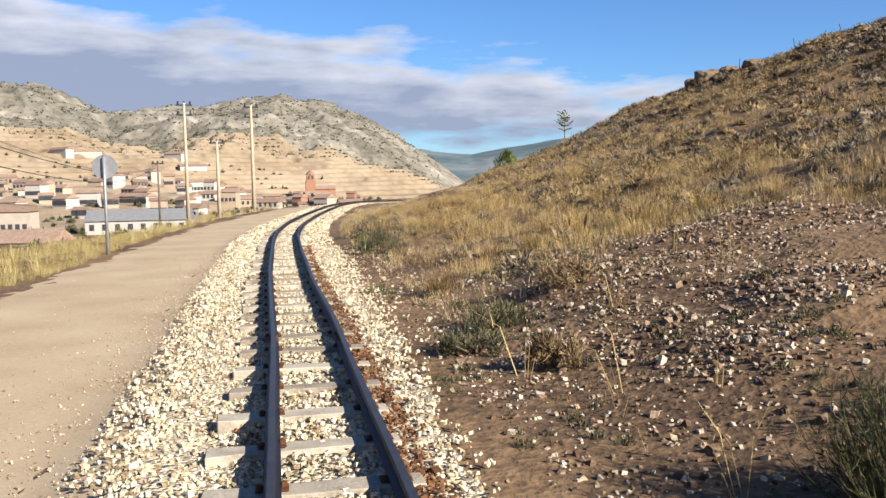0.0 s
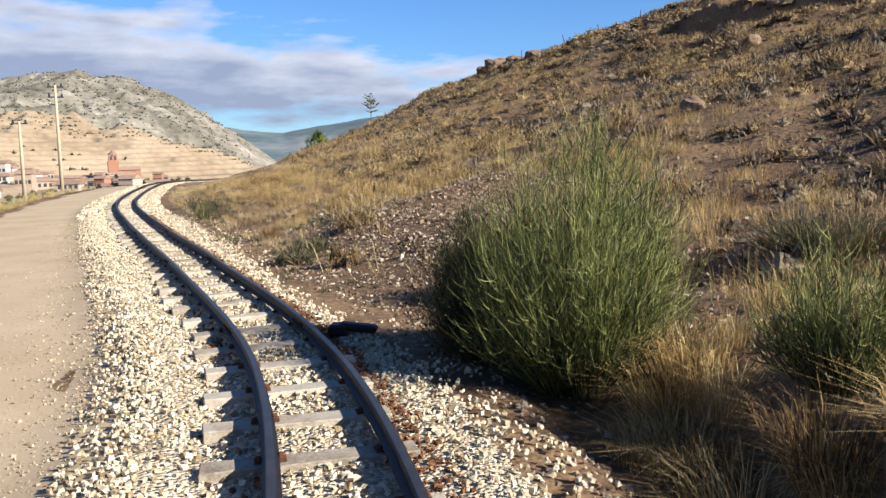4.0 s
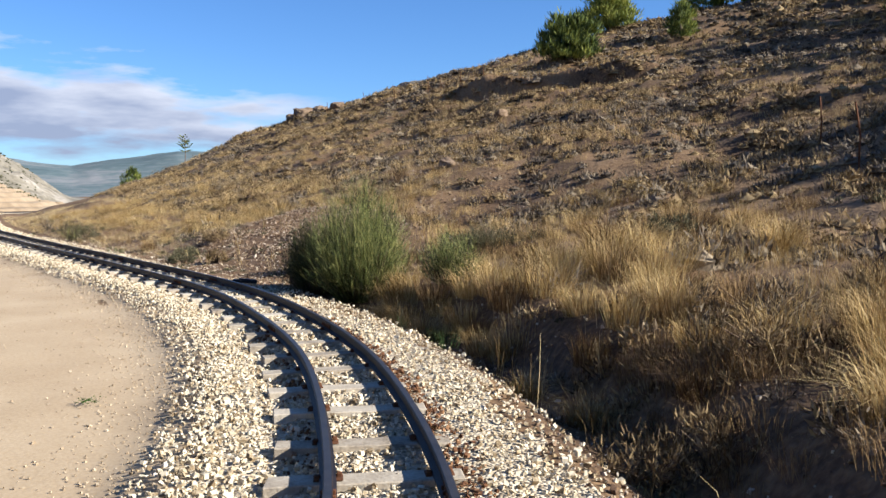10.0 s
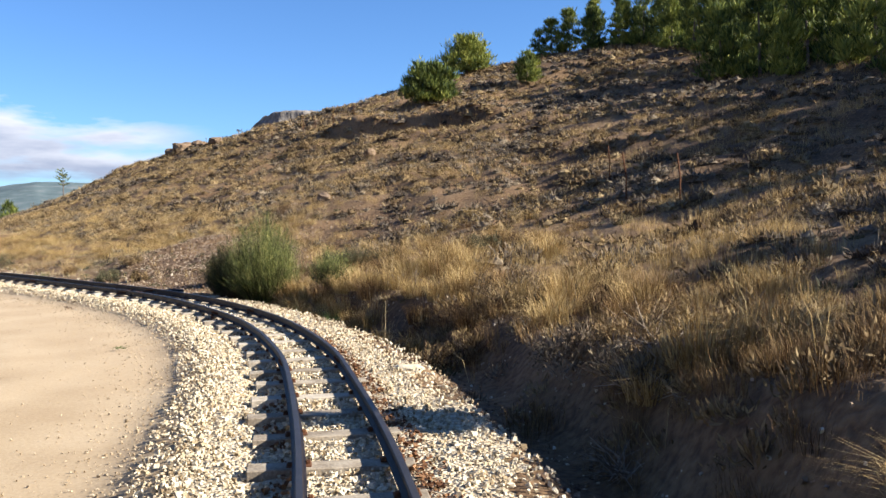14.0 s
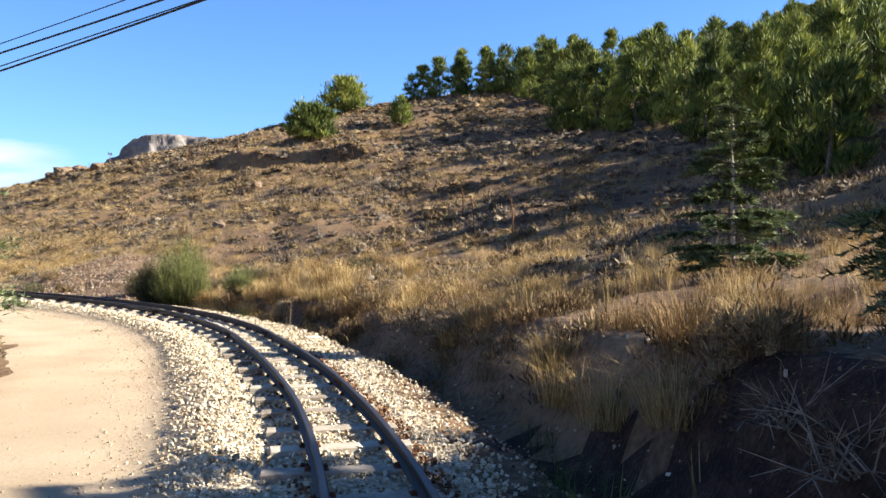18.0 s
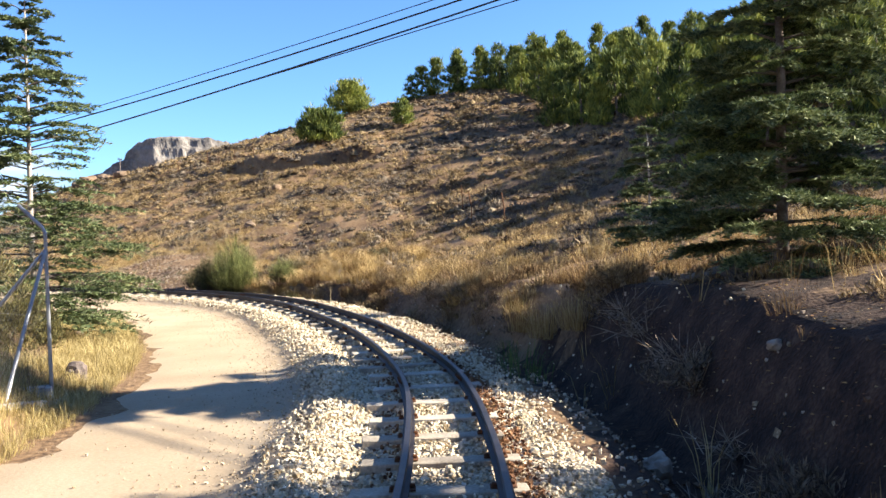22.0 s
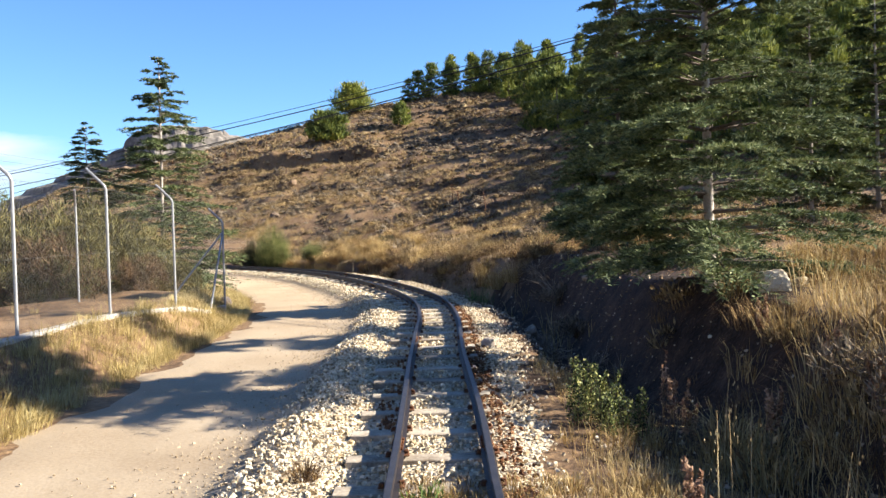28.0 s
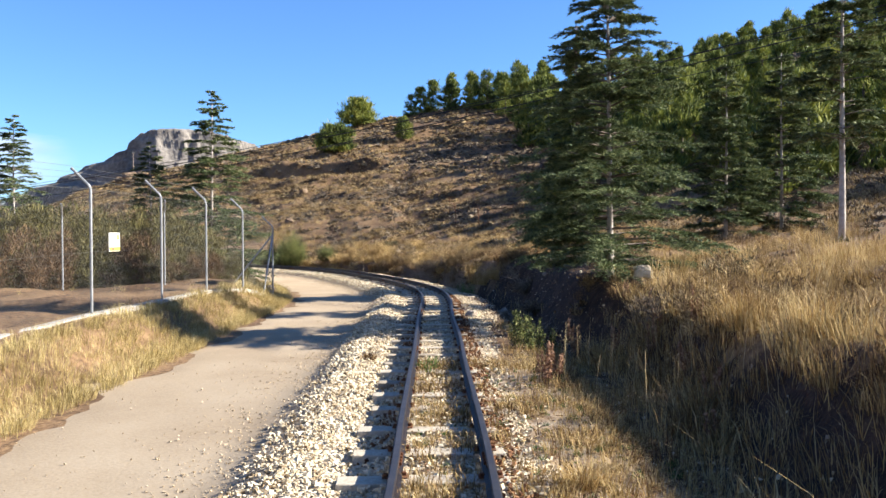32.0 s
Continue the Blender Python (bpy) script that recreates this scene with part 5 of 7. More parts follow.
# ---- broom bushes ----
def broom_stems(n, height, radius, seed, width=0.0055, twigs=13, fuzz=1.0):
    """Upright rush-like stems that fan out, each with finer branchlets."""
    g = np.random.default_rng(seed)
    groups = 46
    which = g.integers(0, groups, n)
    ga, gl, gh = g.uniform(0, 2 * np.pi, groups), radius * np.sqrt(g.random(groups)), g.uniform(0.78, 1.06, groups)
    a = ga[which] + g.normal(0, 0.13, n)
    lean = np.clip(gl[which] * g.uniform(0.75, 1.2, n) + g.normal(0, 0.07 * radius, n), 0.02, radius * 1.1)
    h = height * (1 - 0.30 * (lean / radius) ** 2) * g.uniform(0.38, 1.05, n) * gh[which]
    d = np.stack([np.cos(a), np.sin(a)], 1)
    base = d * (0.40 * lean)[:, None]
    tip = np.c_[base + d * (lean * 0.62)[:, None] + g.normal(0, 0.09 * radius, (n, 2)), h]
    base = np.c_[base, np.zeros(n)]
    mid = base + (tip - base) * 0.5 + np.c_[d * (0.10 * lean)[:, None] + g.normal(0, 0.05 * radius, (n, 2)), 0.02 * h]
    vs, fs, k = [], [], 0

    def blade(p0, p1, p2, w):
        nonlocal k
        t = p2 - p0
        side = np.cross(t, g.normal(0, 1, t.shape))
        side /= np.linalg.norm(side, axis=1)[:, None] + 1e-9
        side = side * w * 0.5
        v = np.stack([p0 - side, p0 + side, p1 - side * 0.8, p1 + side * 0.8, p2], 1)
        vs.append(v.reshape(-1, 3))
        fs.append((np.array([(0, 1, 3), (0, 3, 2), (2, 3, 4)])[None] + (k + np.arange(len(t)) * 5)[:, None, None]).reshape(-1, 3))
        k += v.shape[0] * 5

    blade(base, mid, tip, width)
    for _ in range(twigs):
        u = g.uniform(0.22, 0.97, n)[:, None]
        p0 = np.where(u < 0.5, base + (mid - base) * (u * 2), mid + (tip - mid) * (u * 2 - 1))
        out = (tip - base) / h[:, None] * 0.75 + g.normal(0, 0.50 * fuzz, (n, 3))
        ln = (0.10 * height ** 0.5 * g.uniform(0.5, 1.3, n))[:, None]
        blade(p0, p0 + out * ln * 0.5, p0 + out * ln + np.array([0, 0, 0.03]), width * 0.8)
    return np.vstack(vs), np.vstack(fs)


def broom(at, height, radius, seed, label, n=1500, mat=None, wood=90, width=0.0055, fuzz=1.0):
    ob = thing("broom_bush", (at[0], at[1], gz(at[0], at[1]) - 0.03), label, "bush", turn=seed * 40.0)
    v, f = broom_stems(n, height, radius, seed, width, fuzz=fuzz)
    mesh_np("green_foliage", v, f, mat or M_BROOM, ob)
    v, f = broom_stems(wood, height * 0.6, radius * 0.8, seed + 1, 0.018, 2)
    dead = mesh_np("woody_base", v, f, M_TWIG, ob)
    dead["label"] = "brown woody twigs"
    return ob


broom((2.05, 0.75), 2.12, 0.86, 2, "big green broom bush with rush-like stems beside the rails", 2000, wood=420, width=0.0060)
broom((1.52, 1.55), 1.42, 0.60, 3, "darker low broom crowding against a bigger bush", 900, M_DARKBROOM, 500, 0.006)
broom((2.80, -1.32), 0.95, 0.42, 4, "small green broom growing in withered grass", 420, wood=200)
broom((2.15, 3.75), 0.92, 0.55, 12, "dark green broom at the edge of the rubble", 500, M_DARKBROOM, 300, 0.005)
broom((5.30, 2.40), 0.55, 0.70, 5, "low grey-green broom on the bank", 420, M_OLIVE)


def tufted(c, size, per, g, leaf, slim, up=0.7):
    """Clumps of short twigs round the points c."""
    n = len(c)
    d = g.normal(0, 1, (n, per, 3))
    d /= np.linalg.norm(d, axis=2)[..., None]
    base = c[:, None] + d * (size[:, None, None] * g.random((n, per, 1)) ** 0.6)
    out = d * 0.7 + np.array([0, 0, up]) + g.normal(0, 0.3, d.shape)
    out /= np.linalg.norm(out, axis=2)[..., None]
    s_ = np.cross(out, g.normal(0, 1, d.shape))
    s_ /= np.linalg.norm(s_, axis=2)[..., None]
    ln = leaf * g.uniform(0.6, 1.4, (n, per, 1))
    w = ln * slim * g.uniform(0.7, 1.3, (n, per, 1))
    v = np.stack([base - out * ln * 0.4, base + s_ * w, base + out * ln, base - s_ * w], 2).reshape(-1, 3)
    return v, (np.array([(0, 1, 2), (0, 2, 3)])[None] + (np.arange(n * per) * 4)[:, None, None]).reshape(-1, 3)


def stems(n, height, radius, g, r0=0.012):
    """Bare stems that fork out of one root."""
    out = []
    for k in range(n):
        a = g.uniform(0, 6.283)
        r, h = radius * math.sqrt(g.random()), height * g.uniform(0.5, 1.0)
        tip = np.array([math.cos(a) * r, math.sin(a) * r, h])
        mid = tip * [0.35, 0.35, 0.5] + np.r_[g.normal(0, 0.08 * radius, 2), 0]
        out.append(tube_arrays(np.stack([tip * [0.1, 0.1, 0], mid, tip]), [r0, r0 * 0.7, r0 * 0.3], 4, False))
    v, q = join(out)
    return v, tris_of(q)


def shrub(name, at, height, radius, seed, label, category, mat, clumps=40, per=60, leaf=0.10, slim=0.10, low=0.15, group="", up=0.7, wood=14):
    """A rounded bush: clumps of twigs on forking stems, lumpy and open."""
    g = np.random.default_rng(seed)
    ob = thing(name, (at[0], at[1], gz(at[0], at[1]) - 0.03), label, category, group, seed * 37.0)
    a, u = g.uniform(0, 6.283, clumps), g.random(clumps)
    r = radius * np.sqrt(g.random(clumps)) * (1 + 0.25 * np.sin(2 * a + seed)) * (0.82 + 0.18 * np.sin(u * 3.1))
    top = height * np.sqrt(np.clip(1 - 0.75 * (r / (radius * 1.25)) ** 2, 0.05, 1)) * (0.85 + 0.15 * np.sin(3 * a + seed))
    c = np.stack([r * np.cos(a), r * np.sin(a), top * (low + (0.9 - low) * u ** 0.7)], 1)
    v, f = tufted(c, (0.16 + 0.16 * g.random(clumps)) * radius, per, g, leaf, slim, up)
    v[:, 2] = np.maximum(v[:, 2], -0.02)
    mesh_np("foliage", v, f, mat, ob)["kind"] = "stuff"
    v, f = stems(wood, height * 0.85, radius * 0.9, g)
    mesh_np("stem", v, f, M_TWIG, ob)["label"] = "brown woody stems"
    return ob


# ---- conifers ----
def trunk_mesh(name, height, r0, r1, parent, mat=M_BARK, bend=0.05, seed=0, sides=9):
    g = np.random.default_rng(seed)
    n = 9
    z = np.linspace(-0.25, height, n)
    p = np.c_[np.cumsum(g.normal(0, bend * 0.25, n)), np.cumsum(g.normal(0, bend * 0.25, n)), z]
    p[:, :2] -= p[1, :2]
    v, q = tube_arrays(p, np.linspace(r0, r1, n), sides)
    return mesh_np(name, v, tris_of(q), mat, parent, shade=True), p


def sprays(p0, dirs, lengths, g, per, leaf, width, fan=0.9, droop=0.25):
    """Flat sprays of needle clusters along a set of shoots."""
    n = len(p0)
    u = g.random((n, per, 1))
    base = p0[:, None] + dirs[:, None] * lengths[:, None, None] * u + np.array([0, 0, -droop]) * (lengths[:, None, None] * u ** 2)
    side = np.cross(dirs, np.array([0, 0, 1.0]))
    side /= np.linalg.norm(side, axis=1)[:, None] + 1e-9
    sgn = np.where(g.random((n, per, 1)) < 0.5, -1, 1)
    reach = fan * g.random((n, per, 1)) * 0.35 * lengths[:, None, None] * (1.15 - u)
    base = base + side[:, None] * sgn * reach
    out = dirs[:, None] * 0.55 + side[:, None] * sgn * 0.6 + g.normal(0, 0.3, (n, per, 3)) + np.array([0, 0, 0.12])
    out /= np.linalg.norm(out, axis=2)[..., None]
    wv = np.cross(out, g.normal(0, 0.5, (n, per, 3)) + np.array([0, 0, 1.0]))
    wv /= np.linalg.norm(wv, axis=2)[..., None] + 1e-9
    ln = leaf * g.uniform(0.6, 1.4, (n, per, 1))
    w = width * g.uniform(0.6, 1.3, (n, per, 1))
    b = base.reshape(-1, 3)
    o_, s_, l_, w_ = (k.reshape(-1, k.shape[-1]) for k in (out, wv, ln, w))
    v = np.stack([b - o_ * l_ * 0.5, b + s_ * w_, b + o_ * l_, b - s_ * w_], 1)
    f = (np.array([(0, 1, 2), (0, 2, 3)])[None] + (np.arange(len(b)) * 4)[:, None, None]).reshape(-1, 3)
    return v.reshape(-1, 3), f


def cedar(height, radius, seed, label, bare=0.08, whorls=34, per=15, leaf=0.075, density=1.0, group="cedars beside the track", slim=0.19, bark=None):
    """A cedar: straight trunk, long level limbs with flat sprays, ragged outline."""
    g = np.random.default_rng(seed)
    ob = thing("cedar_tree", (0, 0, 0), label, "tree", group)
    trunk_mesh("trunk", height * 0.99, 0.018 * height ** 0.75, 0.008, ob, bark or M_PALEBARK, seed=seed)
    starts, ends, parts_ = [], [], []
    limb_v = []
    for w in range(whorls):
        u = bare + (1 - bare) * (w + g.random()) / whorls
        hz = u * height * 0.985
        reach = radius * ((1 - u) ** 0.75) * (0.72 + 0.28 * math.sin(min(1, u / 0.22) * 1.57)) + 0.10
        for b in range(g.integers(3, 6) if u < 0.9 else 3):
            a = g.uniform(0, 6.283)
            ln = reach * g.uniform(0.6, 1.18)
            rise = (-0.02 + 0.62 * u) * g.uniform(0.6, 1.3)
            pts = np.array([[0, 0, hz], [math.cos(a) * ln * 0.45, math.sin(a) * ln * 0.45, hz + rise * ln * 0.38], [math.cos(a) * ln, math.sin(a) * ln, hz + rise * ln * 0.42 - 0.07 * ln]])
            limb_v.append(tube_arrays(pts, [0.012 + 0.012 * ln * (1 - u), 0.009, 0.004], 4, False))
            # side shoots along the limb
            k = max(6, int(17 * ln / radius * density + 5))
            t = np.sqrt(g.uniform(0.02, 1.0, k))
            q = np.where(t[:, None] < 0.45, pts[0] + (pts[1] - pts[0]) * (t[:, None] / 0.45), pts[1] + (pts[2] - pts[1]) * ((t[:, None] - 0.45) / 0.55))
            turn = a + g.choice([-1, 1], k) * g.uniform(0.25, 1.0, k)
            d = np.stack([np.cos(turn), np.sin(turn), g.normal(0.02, 0.12, k)], 1)
            parts_.append(sprays(q, d, ln * g.uniform(0.16, 0.34, k) + 0.06, g, per, leaf * 1.1, leaf * slim))
    lv, lq = join(limb_v)
    limbs = mesh_np("branchwork", lv, tris_of(lq), M_BARK, ob)
    limbs["kind"] = "stuff"
    v, f = join(parts_)
    mesh_np("crown", v, f, M_CEDAR, ob)
    return ob


def put(ob, x, y, turn=0.0, lean=(0, 0), scale=1.0, lift=0.0):
    ob.matrix_world = pose(x, y, gz(x, y) - 0.05 + lift, lean[0], lean[1], turn) @ Matrix.Scale(scale, 4)
    return ob


put(cedar(5.9, 1.75, 1, "tall blue-green cedar with ragged limbs on the bank", 0.045, 54, 64, 0.050, 1.25, slim=0.15), -9.18, -28.47, 20, (0, -2.2))
put(cedar(6.6, 1.25, 2, "dark green cedar standing over the cutting", 0.03, 60, 52, 0.058, 1.4, slim=0.16, bark=M_BARK), -2.8, -22.2, 70)
c3 = put(cedar(5.6, 1.45, 3, "slim green cedar behind the bank", 0.05, 42, 24, 0.09), 1.0, -24.5, 0, (0, 0), 0.9)
put(cedar(2.7, 0.85, 4, "young pale-green cedar at the edge of the wood", 0.05, 20, 30, 0.07), 3.1, -16.0, 0)
put(cedar(7.6, 1.3, 5, "tall cedar with a pale bare trunk", 0.30, 28, 20, 0.095, 0.75), -1.9, -29.2, 140)
for cx, cy, ct, cs in [(3.2, -25.0, 200, 0.95)]:
    m = pose(cx, cy, gz(cx, cy) - 0.05, 0, 0, ct) @ Matrix.Scale(cs, 4)
    k = copy_thing(c3, m)
    k.matrix_world = m
fir = put(cedar(6.9, 1.85, 6, "slender cedar with open limbs beside the fence corner", 0.02, 50, 26, 0.07, 1.05, "cedars beyond the fence"), -7.25, -9.3, 0)
for cx, cy, ct, cs in [(-8.7, -7.4, 120, 0.72), (-13.7, -9.0, 250, 0.76), (-19.5, -6.0, 30, 0.7)]:
    m = pose(cx, cy, gz(cx, cy) - 0.05, 0, 0, ct) @ Matrix.Scale(cs, 4)
    k = copy_thing(fir, m)
    k.matrix_world = m


def pine(height, radius, seed, clumps=66, per=40, label="yellow-green pine with a rounded crown on the hill", low=0.03, group="pines of the hillside wood", taper=0.55):
    """A young pine: clumps of upright needles over a rounded crown that reaches low."""
    g = np.random.default_rng(seed)
    ob = thing("pine_tree", (0, 0, 0), label, "tree", group)
    trunk_mesh("trunk", height * 0.9, 0.03 * height ** 0.8, 0.015, ob, seed=seed, sides=6)
    u = g.random(clumps) ** 1.15
    prof = np.clip(1.04 - u, 0, 1) ** taper * (0.80 + 0.20 * np.minimum(1, u / 0.15))
    a = g.uniform(0, 6.283, clumps)
    r = radius * prof * g.uniform(0.35, 0.95, clumps) * (1 + 0.18 * np.sin(2 * a + seed))
    c = np.stack([r * np.cos(a), r * np.sin(a), height * (low + (0.96 - low) * u)], 1)
    size = 0.24 * radius + 0.20 * g.random(clumps) * radius
    d = g.normal(0, 1, (clumps, per, 3))
    d[..., 2] = np.abs(d[..., 2]) * 1.1 - 0.25
    d /= np.linalg.norm(d, axis=2)[..., None]
    base = c[:, None] + d * (size[:, None, None] * g.uniform(0.2, 0.75, (clumps, per, 1)))
    out = d * 0.7 + np.array([0, 0, 0.75]) + g.normal(0, 0.2, d.shape)
    out /= np.linalg.norm(out, axis=2)[..., None]
    s_ = np.cross(out, g.normal(0, 1, d.shape))
    s_ /= np.linalg.norm(s_, axis=2)[..., None]
    ln = (0.17 + 0.12 * g.random((clumps, per, 1))) * min(radius, 1.4)
    w = ln * g.uniform(0.07, 0.14, (clumps, per, 1))
    v = np.stack([base - out * ln * 0.4, base + s_ * w, base + out * ln, base - s_ * w], 2).reshape(-1, 3)
    f = (np.array([(0, 1, 2), (0, 2, 3)])[None] + (np.arange(clumps * per) * 4)[:, None, None]).reshape(-1, 3)
    mesh_np("crown", v, f, M_PINE, ob)
    return ob


PINES = [pine(4.4, 1.55, 11), pine(4.0, 1.5, 12), pine(4.8, 1.35, 13), pine(3.6, 1.45, 14)]
solo = [(pine(2.5, 2.0, 21, 150, 44, "low spreading pine on the crest of the hill", 0.05, "lone pines on the crest", 0.30), 26.9, 33.4, 1.0),
        (pine(3.1, 2.35, 22, 160, 44, "rounded lone pine on the crest of the hill", 0.08, "lone pines on the crest", 0.30), 38.0, 45.3, 1.0),
        (pine(2.2, 1.25, 23, 60, 30, "small bright pine on the hillside", 0.05, "lone pines on the crest"), 33.9, 31.7, 1.0)]
for ob, px, py, sc in solo:
    put(ob, px, py, 0, (0, 0), sc)
first = [(43.9, 43.0, 2, 0.7), (46.2, 41.5, 0, 1.15), (48.4, 37.8, 1, 1.05), (51.4, 38.2, 2, 1.05), (49.8, 33.4, 0, 1.1), (54.0, 35.4, 1, 1.2), (56.5, 34.4, 2, 1.2), (35.2, 15.6, 0, 0.95), (31.4, 8.6, 3, 0.8), (34.4, 9.6, 1, 1.1), (33.4, 6.6, 0, 1.05),
         (29.6, 1.6, 2, 0.95), (26.6, -0.2, 1, 0.85), (31.4, 4.2, 0, 1.05), (19.6, -6.4, 2, 0.85), (21.0, -8.0, 0, 0.95), (18.6, -9.8, 1, 0.95), (19.4, -6.9, 3, 0.55), (23.0, -5.0, 3, 1.0), (38.5, 17.5, 2, 1.1), (42, 22, 1, 1.2), (40.5, 19.5, 0, 1.1), (45.5, 27, 2, 1.2), (47, 30.5, 3, 1.2), (45.0, 42.4, 1, 0.95), (47.2, 39.6, 3, 1.2), (49.8, 36.2, 0, 1.2), (52.6, 36.8, 3, 1.25), (50.6, 39.6, 1, 1.1), (55.2, 36.6, 0, 1.3), (58.5, 35.0, 1, 1.3), (48.8, 41.0, 2, 1.1), (53.0, 33.2, 2, 1.2), (36.4, 13.6, 3, 1.0), (37.2, 16.6, 1, 1.0), (33.0, 11.4, 2, 1.0), (13.5, -17.5, 1, 1.0), (15.5, -19.5, 0, 1.1), (12.5, -19.8, 2, 0.85), (17.0, -17.5, 1, 1.1)]
wood = [(x_, y_, k_, s_ * (0.86 if y_ > 25 else 1.0)) for x_, y_, k_, s_ in first]
tries = 0
while len(wood) < 190 and tries < 20000:
    tries += 1
    x_, y_ = random.uniform(13, 92), random.uniform(-62, 40)
    if not bool(forest(np.array([x_]), np.array([y_]))[0]) or x_ < 37 + (y_ - 16) * 0.62 or math.atan2(x_ + 22, y_ + 39) > radians(74):
        continue
    gap = 2.1 if math.hypot(x_ + 10, y_ + 25) < 60 else 2.9
    if all((x_ - a_) ** 2 + (y_ - b_) ** 2 > gap * gap for a_, b_, *_ in wood):
        wood.append((x_, y_, random.randrange(4), random.uniform(0.8, 1.15)))
for n_, (x_, y_, k_, s_) in enumerate(wood):
    m = pose(x_, y_, gz(x_, y_) - 0.08, random.uniform(-4, 4), random.uniform(-4, 4), random.uniform(0, 360)) @ Matrix.Scale(s_, 4)
    if n_ < 4:
        k_ = n_
        PINES[n_].matrix_world = m
    else:
        kk = copy_thing(PINES[k_], m)
        kk.matrix_world = m

# a thin, nearly bare tree on the far crest
bare = thing("poplar_tree", (9.9, 72.0, gz(9.9, 72.0)), "thin half-bare tree alone on the far crest", "tree")
tm, tp = trunk_mesh("trunk", 2.9, 0.06, 0.015, bare, seed=5, sides=6)
g_ = np.random.default_rng(3)
a_ = g_.uniform(0, 6.283, 16)
b0 = np.c_[np.zeros(16), np.zeros(16), g_.uniform(1.5, 2.8, 16)]
b1 = b0 + np.c_[np.cos(a_) * 0.75, np.sin(a_) * 0.75, g_.uniform(0.1, 0.6, 16)] * g_.uniform(0.5, 1.1, 16)[:, None]
lv, lq = join([tube_arrays(np.stack([p0_, (p0_ + p1_) / 2 + [0, 0, 0.05], p1_]), [0.02, 0.014, 0.006], 4, False) for p0_, p1_ in zip(b0, b1)])
mesh_np("branchwork", lv, tris_of(lq), M_BARK, bare)["kind"] = "stuff"
v, f = sprays(b0, (b1 - b0) / np.linalg.norm(b1 - b0, axis=1)[:, None], np.linalg.norm(b1 - b0, axis=1) * 1.1, g_, 26, 0.11, 0.05, 1.3, 0.0)
mesh_np("crown", v, f, M_PINE, bare)
dark = put(pine(1.6, 1.3, 25, 40, 24, "dark round bush on the far crest", 0.0, "lone pines on the crest"), 5.4, 74.0)

# ---- thickets beyond the fence ----
thicket = shrub("thicket_bush", (-12.0, -12.2), 2.55, 1.35, 31, "tall olive-brown broom thicket behind the wire fence", "bush", M_THICKET, 90, 130, 0.105, 0.085, 0.05, up=0.75, wood=40)
russet = shrub("thicket_bush", (-11.9, -13.6), 1.8, 1.05, 33, "withered russet thicket behind the wire fence", "bush", M_RUSSET, 66, 110, 0.09, 0.085, 0.0, up=0.6, wood=50)
for cx, cy, ct, cs in [(-14.4, -13.6, 60, 1.1), (-17.3, -13.2, 130, 1.0), (-9.9, -14.0, 220, 0.6), (-20.6, -13.0, 10, 1.1), (-15.9, -13.4, 290, 0.8)]:
    m = pose(cx, cy, gz(cx, cy) - 0.03, 0, 0, ct) @ Matrix.Scale(cs, 4)
    k = copy_thing(russet, m)
    k.matrix_world = m
for cx, cy, ct, cs in [(-13.4, -12.6, 50, 0.95), (-10.6, -12.9, 100, 0.9), (-14.9, -12.4, 150, 1.05), (-16.4, -12.9, 200, 0.9), (-18.0, -12.2, 240, 1.0), (-12.6, -10.6, 20, 1.1), (-9.7, -11.2, 280, 0.75), (-15.8, -10.6, 320, 1.15), (-19.8, -13.4, 70, 0.9), (-8.7, -13.2, 130, 0.45), (-11.6, -14.0, 300, 0.5), (-21.5, -12.5, 33, 1.0), (-17.2, -9.5, 77, 1.1), (-10.3, -12.2, 15, 1.0), (-10.9, -11.4, 160, 1.1), (-9.2, -12.0, 250, 0.75), (-12.9, -11.6, 95, 1.1), (-14.2, -11.4, 345, 1.15), (-11.4, -12.7, 190, 0.9)]:
    m = pose(cx, cy, gz(cx, cy) - 0.03, 0, 0, ct) @ Matrix.Scale(cs, 4)
    k = copy_thing(thicket, m)
    k.matrix_world = m

# ---- wire fence ----
front = [(-9.28, -16.94), (-11.2, -18.82), (-13.05, -20.64), (-14.9, -22.6), (-16.96, -24.8), (-18.9, -26.8), (-20.9, -28.9), (-22.9, -31.0)]
back = [(-9.28, -16.94), (-11.95, -16.0), (-14.25, -15.1), (-16.9, -14.3), (-19.6, -13.5)]
fence = thing("wire_fence", (-9.28, -16.94, gz(-9.28, -16.94)), "galvanised chain-link fence on cranked posts above a concrete kerb", "fence")
inv = fence.matrix_world.inverted()


def fence_part(name, v, f, mat, label=""):
    m = np.array(inv)
    v = np.c_[v, np.ones(len(v))] @ m.T
    ob = mesh_np(name, v[:, :3], f, mat, fence)
    if label:
        ob["label"] = label
    return ob


FENCE_H = 1.95
for run, inward in ((front, np.array([-0.70, 0.71])), (back[1:], np.array([-0.35, -0.93]))):
    for (px, py) in run:
        z0 = gz(px, py) - 0.1
        tip = np.array([px, py, 0]) + np.r_[inward, 0] * 0.30
        pts = [(px, py, z0), (px, py, z0 + FENCE_H * 0.6), (px, py, z0 + FENCE_H + 0.06), (px + inward[0] * 0.03, py + inward[1] * 0.03, z0 + FENCE_H + 0.12), (tip[0], tip[1], z0 + FENCE_H + 0.38)]
        v, q = tube_arrays(pts, 0.022, 8)
        fence_part("post", v, tris_of(q), M_GALV)
